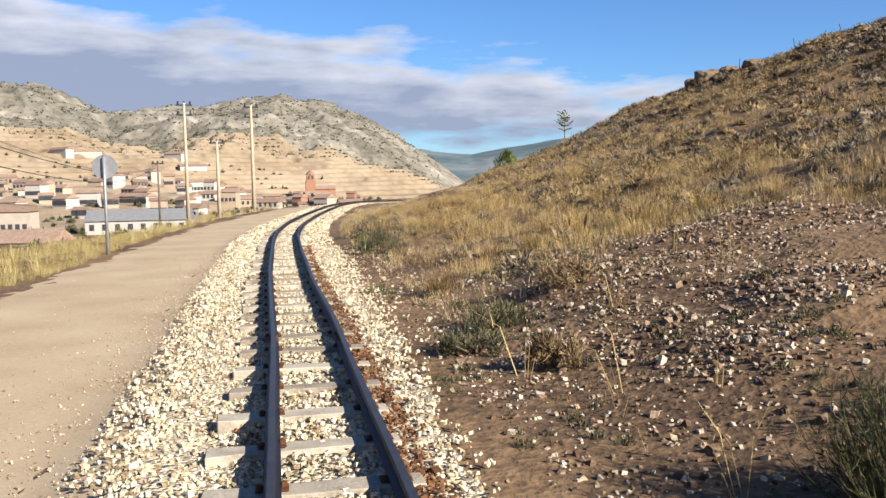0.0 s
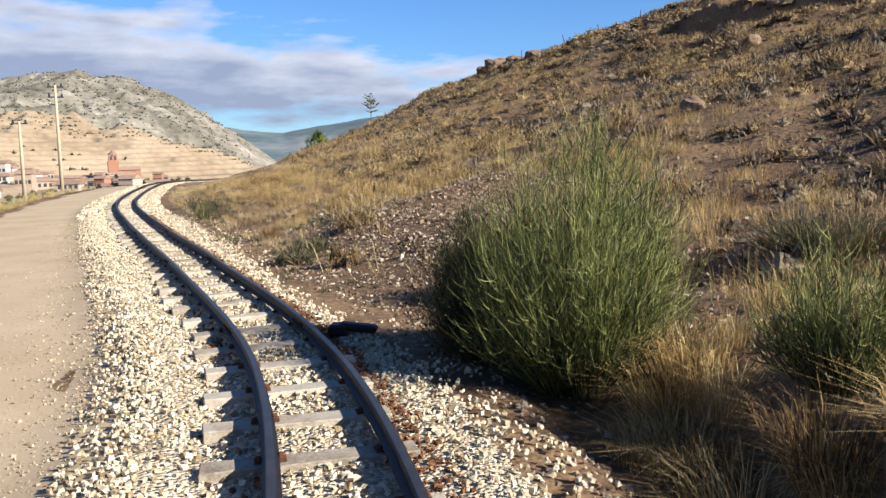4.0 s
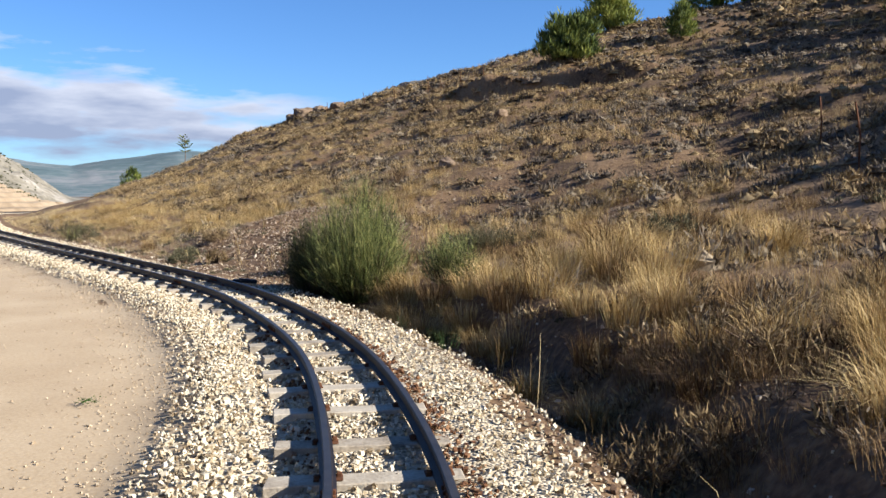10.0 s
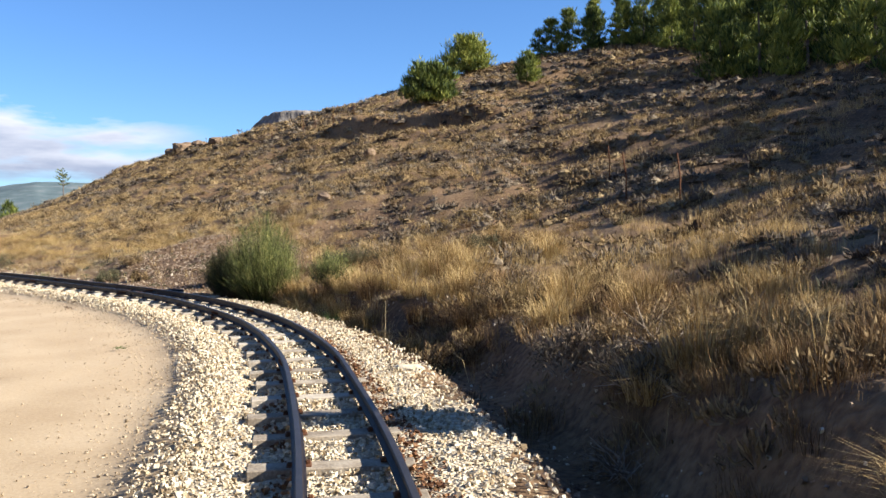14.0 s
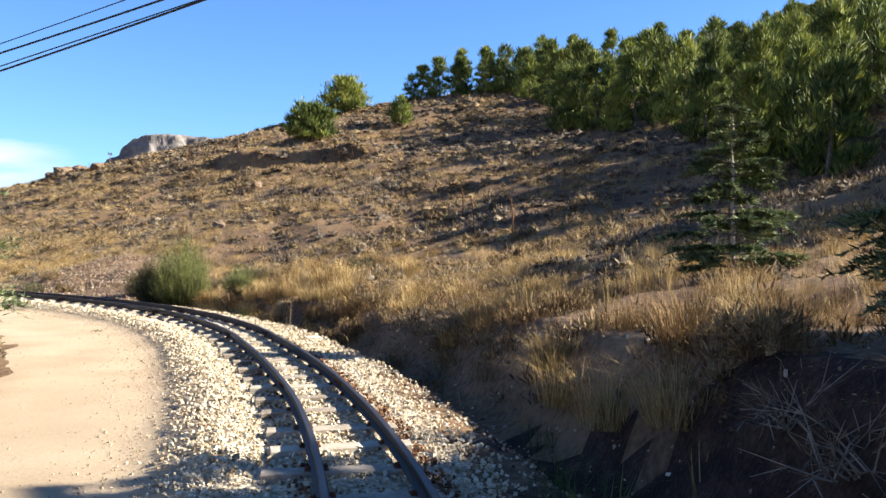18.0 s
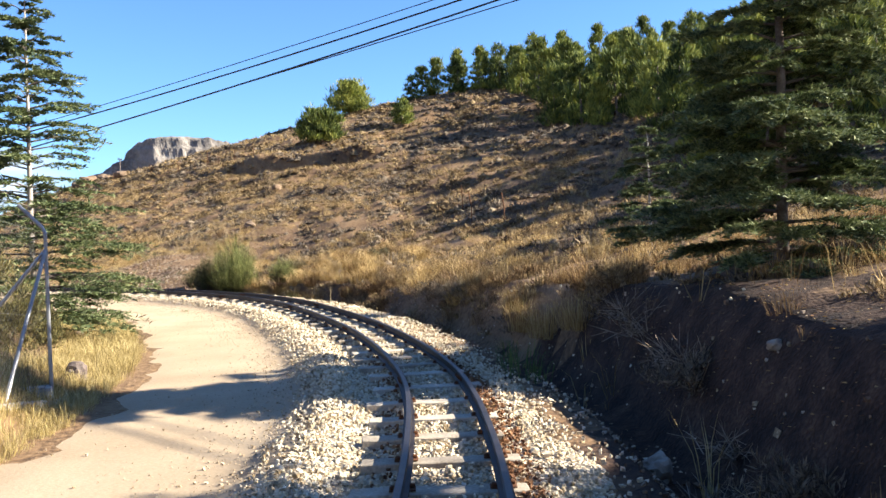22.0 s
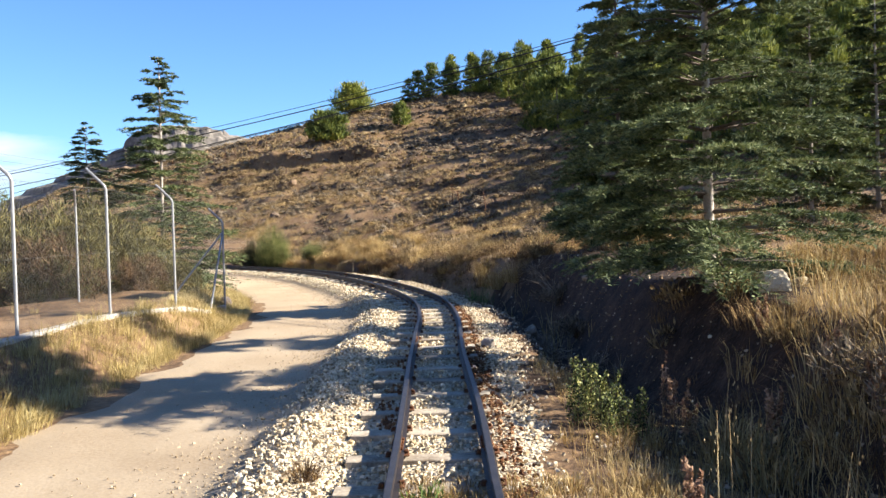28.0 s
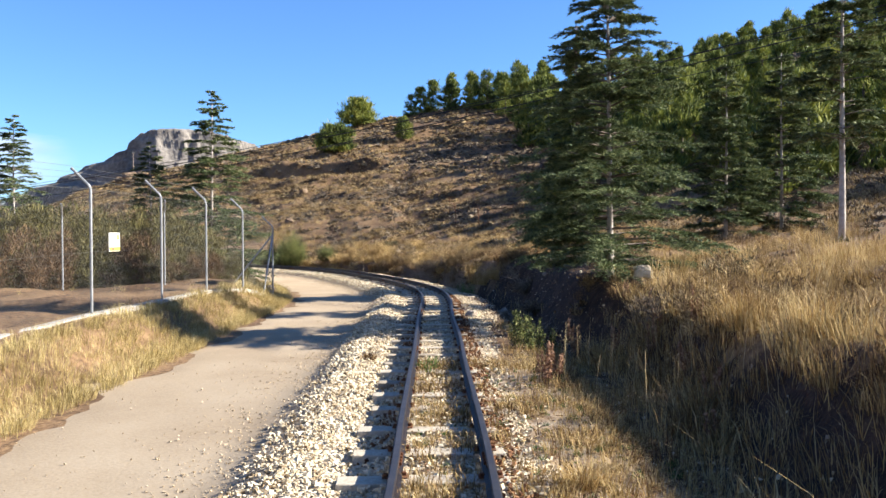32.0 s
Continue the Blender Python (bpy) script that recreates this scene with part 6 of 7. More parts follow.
# braces at the corner
cx, cy = front[0]
z0 = gz(cx, cy)
for bx, by in (((front[1][0] - cx) * 0.38, (front[1][1] - cy) * 0.38), ((back[1][0] - cx) * 0.5, (back[1][1] - cy) * 0.5)):
    v, q = tube_arrays([(cx + bx, cy + by, z0 - 0.05), (cx + bx * 0.5, cy + by * 0.5, z0 + 0.85), (cx, cy, z0 + 1.72)], 0.021, 7)
    fence_part("brace", v, tris_of(q), M_GALV)


def ribbon_wires(a, b, radius):
    """Thin three-sided wires from points a to points b."""
    ok = np.linalg.norm(b - a, axis=1) > 1e-3
    a, b = a[ok], b[ok]
    d = b - a
    d = d / (np.linalg.norm(d, axis=1)[:, None] + 1e-9)
    u_ = np.cross(d, np.array([0.3, 0.5, 0.81]))
    u_ /= np.linalg.norm(u_, axis=1)[:, None]
    w_ = np.cross(d, u_)
    vs = []
    for e in (a, b):
        for k in range(3):
            vs.append(e + radius * (math.cos(2.094 * k) * u_ + math.sin(2.094 * k) * w_))
    v = np.stack(vs, 1)
    q = np.array([(0, 1, 4), (0, 4, 3), (1, 2, 5), (1, 5, 4), (2, 0, 3), (2, 3, 5)])
    return v.reshape(-1, 3), (q[None] + (np.arange(len(a)) * 6)[:, None, None]).reshape(-1, 3)


for run in (front, back):
    for (ax, ay), (bx, by) in zip(run[:-1], run[1:]):
        za, zb = gz(ax, ay) - 0.02, gz(bx, by) - 0.02
        if run is back:
            za, zb = gz(*back[0]) - 0.02, gz(*back[0]) - 0.02
        ln = math.hypot(bx - ax, by - ay)
        A_, B_ = [], []
        t = np.arange(-FENCE_H, ln, 0.068)
        for sgn in (1, -1):
            lo, hi = np.maximum(t, 0), np.minimum(t + FENCE_H, ln)
            z_lo, z_hi = lo - t, hi - t
            if sgn < 0:
                z_lo, z_hi = FENCE_H - z_lo, FENCE_H - z_hi
            for arr, k_, z_ in ((A_, lo, z_lo), (B_, hi, z_hi)):
                fr = k_ / ln
                arr.append(np.c_[ax + (bx - ax) * fr, ay + (by - ay) * fr, za + (zb - za) * fr + z_])
        v, f = ribbon_wires(np.vstack(A_), np.vstack(B_), 0.0008)
        ob = fence_part("wire_mesh", v, f, M_WIRE, "grey diamond wire mesh")
        ob["kind"] = "stuff"
        hi_ = []
        for dz, inn in ((0.0, 0), (0.98, 0), (1.93, 0), (2.08, 0.12), (2.18, 0.2), (2.28, 0.28)):
            off = np.array([-0.70, 0.71]) if run is front else np.array([-0.35, -0.93])
            hi_.append(((ax + off[0] * inn, ay + off[1] * inn, za + dz), (bx + off[0] * inn, by + off[1] * inn, zb + dz)))
        for a_, b_ in hi_:
            v, f = ribbon_wires(np.array([a_]), np.array([b_]), 0.0022)
            fence_part("strand", v, f, M_WIRE)
        bm = bmesh.new()
        ang = math.degrees(math.atan2(by - ay, bx - ax))
        tall = 0.0 if run is front else 0.16
        add_box(bm, (ln + 0.02, 0.18, 0.34 + tall), ((ax + bx) / 2, (ay + by) / 2, (za + zb) / 2 - 0.115 + tall / 2), (0, -math.degrees(math.atan2(zb - za, ln)), ang), bevel=0.015)
        kb = part("kerb", bm, M_CONCRETE, fence, "weathered concrete footing")
        kb.matrix_parent_inverse = inv

M_SIGNWHITE = material("white_enamel", [(0.511, 0.511, 0.489), (0.584, 0.584, 0.569)], 4, 0.5, 0, 30)
M_YELLOW = material("faded_yellow_paint", [(0.511, 0.365, 0.044), (0.584, 0.438, 0.073)], 4, 0.5, 0, 30)
M_REDPAINT = material("faded_red_paint", [(0.402, 0.073, 0.044), (0.474, 0.117, 0.073)], 4, 0.5, 0, 30)
M_INK = material("dark_ink", [(0.03, 0.03, 0.03), (0.06, 0.06, 0.06)], 4, 0.6, 0, 30)
sx_, sy_ = -16.4, -24.2
sign = thing("notice_board", (sx_, sy_, 1.31), "small white notice with a yellow foot wired to the fence", "sign", turn=46.5)
bm = bmesh.new()
add_box(bm, (0.42, 0.008, 0.30), (0, -0.02, 0.22), bevel=0.002)
panel = part("panel", bm, M_SIGNWHITE, sign)
bm = bmesh.new()
add_box(bm, (0.40, 0.004, 0.06), (0, -0.026, 0.11))
part("colour_band", bm, M_YELLOW, panel)
bm = bmesh.new()
add_box(bm, (0.10, 0.004, 0.05), (-0.07, -0.030, 0.11))
part("red_mark", bm, M_REDPAINT, panel)
for k in range(3):
    bm = bmesh.new()
    add_box(bm, (0.20 - 0.03 * (k % 2), 0.003, 0.014), (-0.06, -0.0265, 0.19 + 0.05 * k))
    part("text_bar", bm, M_INK, panel)
bm = bmesh.new()
add_box(bm, (0.07, 0.003, 0.09), (0.13, -0.0285, 0.30))
part("symbol", bm, M_YELLOW, panel)

# ---- overhead cables ----
POLE_END = np.array([-40.0, 127.0])
cables = thing("overhead_line", (0, 0, 0), "sagging black overhead cables crossing above the railway", "cable")
near_s = np.linspace(-14.0, 26.0, 50)
for x0, bearing, z0, fall, curve, rad in ((0.5, -16.0, 6.80, -0.1166, 0.00107, 0.009), (1.25, -18.0, 7.04, -0.1459, 0.00164, 0.017), (0.25, -16.0, 6.50, -0.1359, 0.00130, 0.017), (0.6, -18.5, 6.25, -0.1080, 0.00010, 0.010)):
    c_, s_ = math.cos(radians(bearing)), math.sin(radians(bearing))
    p = np.c_[x0 + s_ * near_s, -25.0 + c_ * near_s, z0 + fall * near_s + curve * near_s ** 2]
    # beyond the railway the span goes on to the pole in the valley
    u = np.linspace(0, 1, 60)[1:, None]
    run = np.linalg.norm(POLE_END - p[-1, :2])
    dip = (fall + 2 * curve * 26.0) * run
    far = np.c_[p[-1, :2] + (POLE_END - p[-1, :2]) * u, p[-1, 2] + dip * u + (4.45 - p[-1, 2] - dip) * u ** 2]
    v, q = tube_arrays(np.vstack([p, far]), rad, 5)
    mesh_np("cable", v, tris_of(q), M_CABLE, cables, shade=True)


def utility_pole(at, height, label, mat, arms=1, lean=0.0, r=0.11, turn=20.0, group="utility poles"):
    ob = thing("utility_pole", (at[0], at[1], at[2]), label, "utility pole", group, turn)
    v, q = tube_arrays([(0, 0, -0.6), (lean * 0.5, 0, height / 2), (lean, 0, height)], [r * 1.35, r * 1.1, r * 0.8], 9)
    mesh_np("pole", v, tris_of(q), mat, ob, shade=True)
    for k in range(arms):
        zc = height - 0.25 - 1.1 * k
        bm = bmesh.new()
        add_box(bm, (1.7, 0.16, 0.16), (lean, 0, zc), bevel=0.01)
        crossarm = part("crossarm", bm, M_CABLE, ob)
        for xx in (-0.65, 0.0, 0.65):
            bm = bmesh.new()
            bmesh.ops.create_cone(bm, cap_ends=True, segments=8, radius1=0.13, radius2=0.09, depth=0.42, matrix=Matrix.Translation((lean + xx, 0, zc + 0.2)))
            part("insulator", bm, M_CABLE, crossarm, "dark insulator")
    return ob


M_POLE = material("pale_concrete_pole", [(0.307, 0.241, 0.161), (0.394, 0.321, 0.219), (0.453, 0.38, 0.27)], 2, 0.9, 0.2, 30)
utility_pole((4.8, -38.4, gz(4.8, -38.4)), 8.2, "weathered timber pole carrying the overhead cables", M_BARK, 1, 0, 0.12, 16)
utility_pole((-40.0, 127.0, -4.2), 8.8, "weathered brown timber pole beside the road", M_BARK, 1, 0, 0.13, 16)
for px, py, h_, ar in ((-28.2, 99.6, 13.8, 2), (-21.1, 100.8, 13.0, 2), (-25.2, 101.5, 9.4, 1)):
    zb = gz(px, py)
    utility_pole((px, py, zb), h_, "tall pale concrete pole with dark insulators", M_POLE, ar, 0, 0.17, 25)
utility_pole((67.2, 183.2, 10.5), 12.0, "distant pole with crossarm behind the crest", M_BARK, 1, 0, 0.11, 40)

# a round road sign seen from behind
rs = thing("road_sign", (-8.35, 22.3, gz(-8.35, 22.3)), "round road sign on a steel post, its grey back turned", "sign", turn=8)
v, q = tube_arrays([(0, 0, -0.3), (0, 0, 1.2), (0, 0, 2.42)], 0.04, 8)
mesh_np("post", v, tris_of(q), M_GALV, rs, shade=True)
bm = bmesh.new()
bmesh.ops.create_cone(bm, cap_ends=True, segments=32, radius1=0.30, radius2=0.30, depth=0.02, matrix=pose(0, 0.065, 2.18, 90))
part("disc", bm, M_GALV, rs, "plain grey metal disc")
bm = bmesh.new()
add_box(bm, (0.05, 0.03, 0.56), (0, 0.042, 2.18), bevel=0.005)
part("clamp_bar", bm, M_GALV, rs)

# leaning stakes with a strand of wire along the crest
# the last three, lower on the slope, stand for tall dry stalks
for k, (px, py, h_) in enumerate([(20.6, 46.4, 1.2), (21.9, 43.4, 1.3), (23.4, 41.4, 1.1), (24.2, 39.6, 1.5), (19.6, 50.0, 1.0), (19.2, 58.0, 1.0), (22.5, 42.6, 1.0), (12.0, -0.6, 1.3), (11.5, -3.0, 1.2), (14.2, 2.4, 1.1)]):
    st = thing("fence_stake", (px, py, gz(px, py)), "thin old fence stake or tall dry stalk on the hillside", "stake", "old fence stakes")
    v, q = tube_arrays([(0, 0, -0.2), (0.02, 0, h_ * 0.5), (random.uniform(-0.15, 0.15), 0.03, h_)], 0.022, 5)
    mesh_np("shaft", v, tris_of(q), M_RUST, st)

# ---- the village ----
M_WALLS = [material("sunlit_plaster", [(0.336, 0.277, 0.212), (0.423, 0.365, 0.299)], 0.6, 0.9, 0.1, 6), material("white_plaster", [(0.38, 0.35, 0.299), (0.453, 0.423, 0.372)], 0.6, 0.9, 0.1, 6), material("brick_wall", [(0.263, 0.124, 0.073), (0.336, 0.182, 0.117)], 0.6, 0.9, 0.1, 6), material("ochre_plaster", [(0.321, 0.241, 0.168), (0.394, 0.307, 0.226)], 0.6, 0.9, 0.1, 6)]
M_ROOFS = [material("clay_tiles", [(0.204, 0.124, 0.084), (0.277, 0.186, 0.131), (0.336, 0.245, 0.186)], 1.2, 0.9, 0.3, 9), material("brown_tiles", [(0.175, 0.11, 0.073), (0.263, 0.182, 0.131)], 1.2, 0.9, 0.3, 9), material("grey_sheet_roof", [(0.146, 0.146, 0.146), (0.219, 0.219, 0.219)], 1.2, 0.7, 0.1, 9)]
M_DARKGLASS = material("dark_window", [(0.03, 0.03, 0.035), (0.07, 0.07, 0.08)], 2, 0.25, 0, 10, spec=0.5)


def valley_z(x, y):
    r_, a_ = math.hypot(x, y), math.degrees(math.atan2(x, y))
    zm = float(mountain_height(np.array([a_]), np.array([r_]), np.array([x]), np.array([y]))[0]) if r_ > 150 else -99.0
    return max(zm, float(land(x, y)[0]))


def house(at, w, d, h, wall, roof, turn, windows=0, label="village house with a clay-tiled roof", name="house"):
    ob = thing(name, at, label, "house", "village houses", turn)
    bm = bmesh.new()
    add_box(bm, (w, d, h + 4), (0, 0, h / 2 - 2))
    part("wall", bm, wall, ob)
    bm = bmesh.new()
    e, rise = 0.35, 0.26 * d
    vs = [bm.verts.new(p) for p in [(-w / 2 - e, -d / 2 - e, h), (w / 2 + e, -d / 2 - e, h), (w / 2 + e, d / 2 + e, h), (-w / 2 - e, d / 2 + e, h), (-w / 2 - e, 0, h + rise), (w / 2 + e, 0, h + rise)]]
    for fc in ((0, 1, 5, 4), (2, 3, 4, 5), (1, 2, 5), (3, 0, 4), (3, 2, 1, 0)):
        bm.faces.new([vs[k] for k in fc])
    part("roof", bm, roof, ob)
    rows = max(1, int(h // 2.8))
    for k in range(windows):
        bm = bmesh.new()
        col = (k % max(1, windows // rows)) + 0.5
        xx = -w / 2 + w * col / max(1, windows // rows)
        zz = 1.5 + 2.8 * (k // max(1, windows // rows))
        if zz > h - 0.8:
            continue
        add_box(bm, (1.0, 0.12, 1.3), (xx, -d / 2 - 0.02, zz))
        part("window", bm, M_DARKGLASS, ob)
    return ob


def polar(a_, r_):
    return r_ * math.sin(radians(a_)), r_ * math.cos(radians(a_))


vr = random.Random(5)
spots = []
for k in range(150):
    if k < 75:
        a_, r_ = vr.uniform(-32, -15), vr.choice([vr.uniform(265, 330), vr.uniform(320, 410), vr.uniform(350, 425)]) if k > 4 else vr.uniform(500, 540)
    else:
        a_, r_ = vr.uniform(-15.5, -5.5), vr.uniform(330, 470)
    x_, y_ = polar(a_, r_)
    if any((x_ - p) ** 2 + (y_ - q) ** 2 < 45 for p, q in spots):
        continue
    spots.append((x_, y_))
    big = r_ < 260
    w_, d_, h_ = vr.uniform(3.6, 7.5), vr.uniform(3.6, 5.5), vr.choice([1.9, 2.4, 2.8, 4.2])
    if k <= 4:
        w_, d_, h_ = vr.uniform(9, 15), 5, 2.2
    wall, roof = vr.choice(M_WALLS if k >= 75 else M_WALLS[:2] + M_WALLS[3:]), vr.choice(M_ROOFS[:2])
    house((x_, y_, valley_z(x_, y_)), w_, d_, h_, wall, roof, vr.uniform(-35, 35), 6 if r_ < 330 else 4, "%s village house with a %s roof" % ({0: "sunlit cream", 1: "white", 2: "red brick", 3: "ochre"}[M_WALLS.index(wall)], {0: "clay-tiled", 1: "brown-tiled"}[M_ROOFS.index(roof)]))
x_, y_ = polar(-18.6, 205)
house((x_, y_, valley_z(x_, y_)), 21, 9, 2.8, M_WALLS[1], M_ROOFS[2], 8, 8, "long low shed with a grey sheet roof", "shed")
x_, y_ = polar(-25.5, 190)
house((x_, y_, valley_z(x_, y_) - 2.6), 19, 9, 2.8, M_WALLS[0], M_ROOFS[0], -6, 8, "long low hall with an orange clay roof", "shed")
x_, y_ = polar(-26.0, 235)
house((x_, y_, valley_z(x_, y_) - 1), 13, 7, 5.0, M_WALLS[0], M_ROOFS[1], 4, 8, "two-storey cream house with a brown roof")
# church with a brick tower
x_, y_ = polar(-8.3, 465)
zc = -8.0
church = thing("church", (x_, y_, zc), "brick church tower rising over the village roofs", "church", turn=12)
bm = bmesh.new()
add_box(bm, (5.0, 5.0, 11.5), (0, 0, 3.8))
part("tower", bm, M_WALLS[2], church)
bm = bmesh.new()
add_box(bm, (4.0, 4.0, 3.0), (0, 0, 11.0))
part("belfry", bm, M_WALLS[2], church)
for xx in (-0.9, 0.9):
    bm = bmesh.new()
    add_box(bm, (0.9, 0.2, 1.8), (xx, -2.0, 11.0))
    part("bell_opening", bm, M_DARKGLASS, church)
bm = bmesh.new()
bmesh.ops.create_cone(bm, cap_ends=True, segments=8, radius1=2.6, radius2=0.2, depth=2.6, matrix=Matrix.Translation((0, 0, 13.8)))
part("spire", bm, M_ROOFS[1], church)
bm = bmesh.new()
add_box(bm, (10, 7, 9), (7.5, 1, 0.5))
part("nave", bm, M_WALLS[2], church)
bm = bmesh.new()
vs = [bm.verts.new(p) for p in [(2.2, -3, 5.0), (12.8, -3, 5.0), (12.8, 5, 5.0), (2.2, 5, 5.0), (2.2, 1, 6.8), (12.8, 1, 6.8)]]
for fc in ((0, 1, 5, 4), (2, 3, 4, 5), (1, 2, 5), (3, 0, 4)):
    bm.faces.new([vs[k] for k in fc])
part("nave_roof", bm, M_ROOFS[0], church)
# village trees and field bushes, far off
n = 460
a_ = np.radians(rng.uniform(-34, -4, n))
r_ = rng.uniform(140, 520, n)
x, y = r_ * np.sin(a_), r_ * np.cos(a_)
zz = np.array([valley_z(p, q) for p, q in zip(x, y)])
tv, tf = dome(110, 90, 0.24, 0.085)
v, f = scatter(tv, tf, np.c_[x, y, zz], np.c_[rng.uniform(0.7, 1.7, n), rng.uniform(0.7, 1.7, n), rng.uniform(1.0, 2.6, n)], rng.uniform(0, 6, n))
tagged(mesh_np("village_trees", v, f, M_FARTREE), "dark trees and bushes among the village houses", "trees", kind="stuff")
n = 4200
a_ = np.radians(rng.uniform(-34, 0, n))
r_ = rng.uniform(560, 880, n)
x, y = r_ * np.sin(a_), r_ * np.cos(a_)
zz = mountain_height(np.degrees(a_), r_, x, y)
tv, tf = dome(14, 91, 0.5, 0.25)
v, f = scatter(tv, tf, np.c_[x, y, zz], rng.uniform(0.4, 1.25, n), rng.uniform(0, 6, n))
tagged(mesh_np("mountain_scrub", v, f, M_FARTREE), "dark scrub dotted over the grey mountain", "scrub", kind="stuff")

# hedges and weeds along the edges of the terraces
n = 16000
a_ = np.radians(rng.uniform(-34, -3, n))
r_ = rng.uniform(330, 640, n)
x, y = r_ * np.sin(a_), r_ * np.cos(a_)
zz = mountain_height(np.degrees(a_), r_, x, y)
k_ = (zz + 1.3 * fbm(x / 45, y / 45, 3, 33)) / STEP
edge = (np.abs(k_ - np.floor(k_) - 0.5) < 0.30) & (value_noise(x / 25, y / 25, 8) > 0.38)
x, y, zz = x[edge], y[edge], zz[edge]
tv, tf = dome(10, 92, 0.5, 0.25)
v, f = scatter(tv, tf, np.c_[x, y, zz - 0.1], np.c_[rng.uniform(0.8, 2.2, len(x)), rng.uniform(0.5, 0.9, len(x)), rng.uniform(0.3, 0.8, len(x))], -np.arctan2(x, y))
tagged(mesh_np("terrace_hedges", v, f, M_SHRUB), "low brown hedges along the field terraces", "hedges", kind="stuff")

# ---- single plants along the bank ----
def dock(at, height, label, seed=0, mat=None, green=False):
    """A dried seed-head plant: a few upright stalks with clustered heads."""
    g = np.random.default_rng(seed)
    ob = thing("dock_plant", (at[0], at[1], gz(at[0], at[1]) - 0.02), label, "plant")
    n = g.integers(3, 6)
    stalks, heads = [], []
    for k in range(n):
        a = g.uniform(0, 6.283)
        r = 0.10 * height * g.random()
        h = height * g.uniform(0.65, 1.0)
        tip = np.array([math.cos(a) * (r + 0.13 * h), math.sin(a) * (r + 0.13 * h), h])
        base = np.array([math.cos(a) * r, math.sin(a) * r, 0])
        stalks.append(tube_arrays(np.stack([base, base + (tip - base) * 0.5 + [0, 0, 0.04], tip]), [0.006, 0.005, 0.003], 4, False))
        m = 60 if not green else 150
        u = g.uniform(0.45 if not green else 0.1, 1.0, m)[:, None]
        c = base + (tip - base) * u + g.normal(0, 0.022 + 0.02 * green, (m, 3)) * (1.2 - u)
        d = g.normal(0, 1, (m, 3)) + [0, 0, 0.7]
        d /= np.linalg.norm(d, axis=1)[:, None]
        s_ = np.cross(d, g.normal(0, 1, (m, 3)))
        s_ /= np.linalg.norm(s_, axis=1)[:, None]
        ln = g.uniform(0.012, 0.026, (m, 1)) * (1 - 0.25 * green)
        v = np.stack([c - d * ln, c + s_ * ln * 0.5, c + d * ln, c - s_ * ln * 0.5], 1).reshape(-1, 3)
        heads.append((v, (np.array([(0, 1, 2), (0, 2, 3)])[None] + (np.arange(m) * 4)[:, None, None]).reshape(-1, 3)))
    v, q = join(stalks)
    mesh_np("stalk", v, tris_of(q), M_TWIG, ob)["kind"] = "stuff"
    v, f = join(heads)
    mesh_np("seed_head" if not green else "leafage", v, f, mat or M_TWIG, ob)["kind"] = "stuff"
    return ob


M_SEED = material("brown_seed_heads", [(0.146, 0.073, 0.04), (0.263, 0.146, 0.084), (0.38, 0.248, 0.161)], 6, 0.9, 0, 40, per_island=0.5, through_light=0.2)
for k, (px, py, h) in enumerate([(-11.3, -29.3, 0.75), (-11.5, -29.6, 0.6), (-14.45, -31.7, 0.48), (-14.2, -31.5, 0.55), (-14.65, -31.95, 0.40), (-14.0, -31.45, 0.5), (-14.3, -31.8, 0.44), (-11.9, -30.7, 0.6), (-12.2, -31.6, 0.5), (-12.7, -31.9, 0.62), (-11.6, -31.0, 0.55), (-13.6, -33.0, 0.5), (-14.4, -33.8, 0.55), (-12.9, -32.7, 0.6), (-15.2, -34.3, 0.4), (-10.6, -29.9, 0.5), (-11.9, -30.0, 0.45)]):
    dock((px, py), h, "dried dock plant with rust-brown seed heads", 60 + k, M_SEED)
for k, (px, py, h) in enumerate([(-12.2, -29.3, 0.55), (-12.0, -29.0, 0.62), (-11.8, -29.4, 0.5), (-12.4, -29.6, 0.42), (-11.7, -28.8, 0.5)]):
    dock((px, py), h, "leafy green weed beside the track", 90 + k, M_BROOM, True)
for k, (px, py, h) in enumerate([(-12.15, -29.15, 0.6), (-12.3, -29.45, 0.52), (-11.9, -29.2, 0.58), (-12.1, -29.5, 0.5), (-12.35, -29.2, 0.45)]):
    dock((px, py), h, "leafy green weed beside the track", 110 + k, M_BROOM, True)
# short dry grass on the bare soil between the ballast and the ditch
verge_rng = np.random.default_rng(77)
x, y = verge_rng.uniform(-17, -10, 5200), verge_rng.uniform(-36, -26, 5200)
o = offset_of(x, y) + 0.25 * fbm(x / 0.7, y / 0.7, 3, 91)
m = (o > 1.05) & (o < 2.0)
x, y = x[m], y[m]
plant("dry_verge_grass", x, y, [blades(16, 1.0, 0.42, 0.9, 0.022, 900 + k) for k in range(5)], verge_rng.uniform(0.09, 0.26, len(x)), M_STRAW, "short dry straw-coloured grass between the ballast and the ditch", "grass")
# taller withered grass standing in the ditch
x, y = verge_rng.uniform(-19, -9, 2600), verge_rng.uniform(-39, -30.5, 2600)
o = offset_of(x, y) + 0.3 * fbm(x / 0.7, y / 0.7, 3, 92)
m = (o > 2.0) & (o < 3.5)
x, y = x[m], y[m]
plant("ditch_grass", x, y, [blades(14, 1.0, 0.30, 0.9, 0.012, 950 + k) for k in range(5)], verge_rng.uniform(0.25, 0.62, len(x)), M_STRAW, "tall withered grass standing in the ditch", "grass")
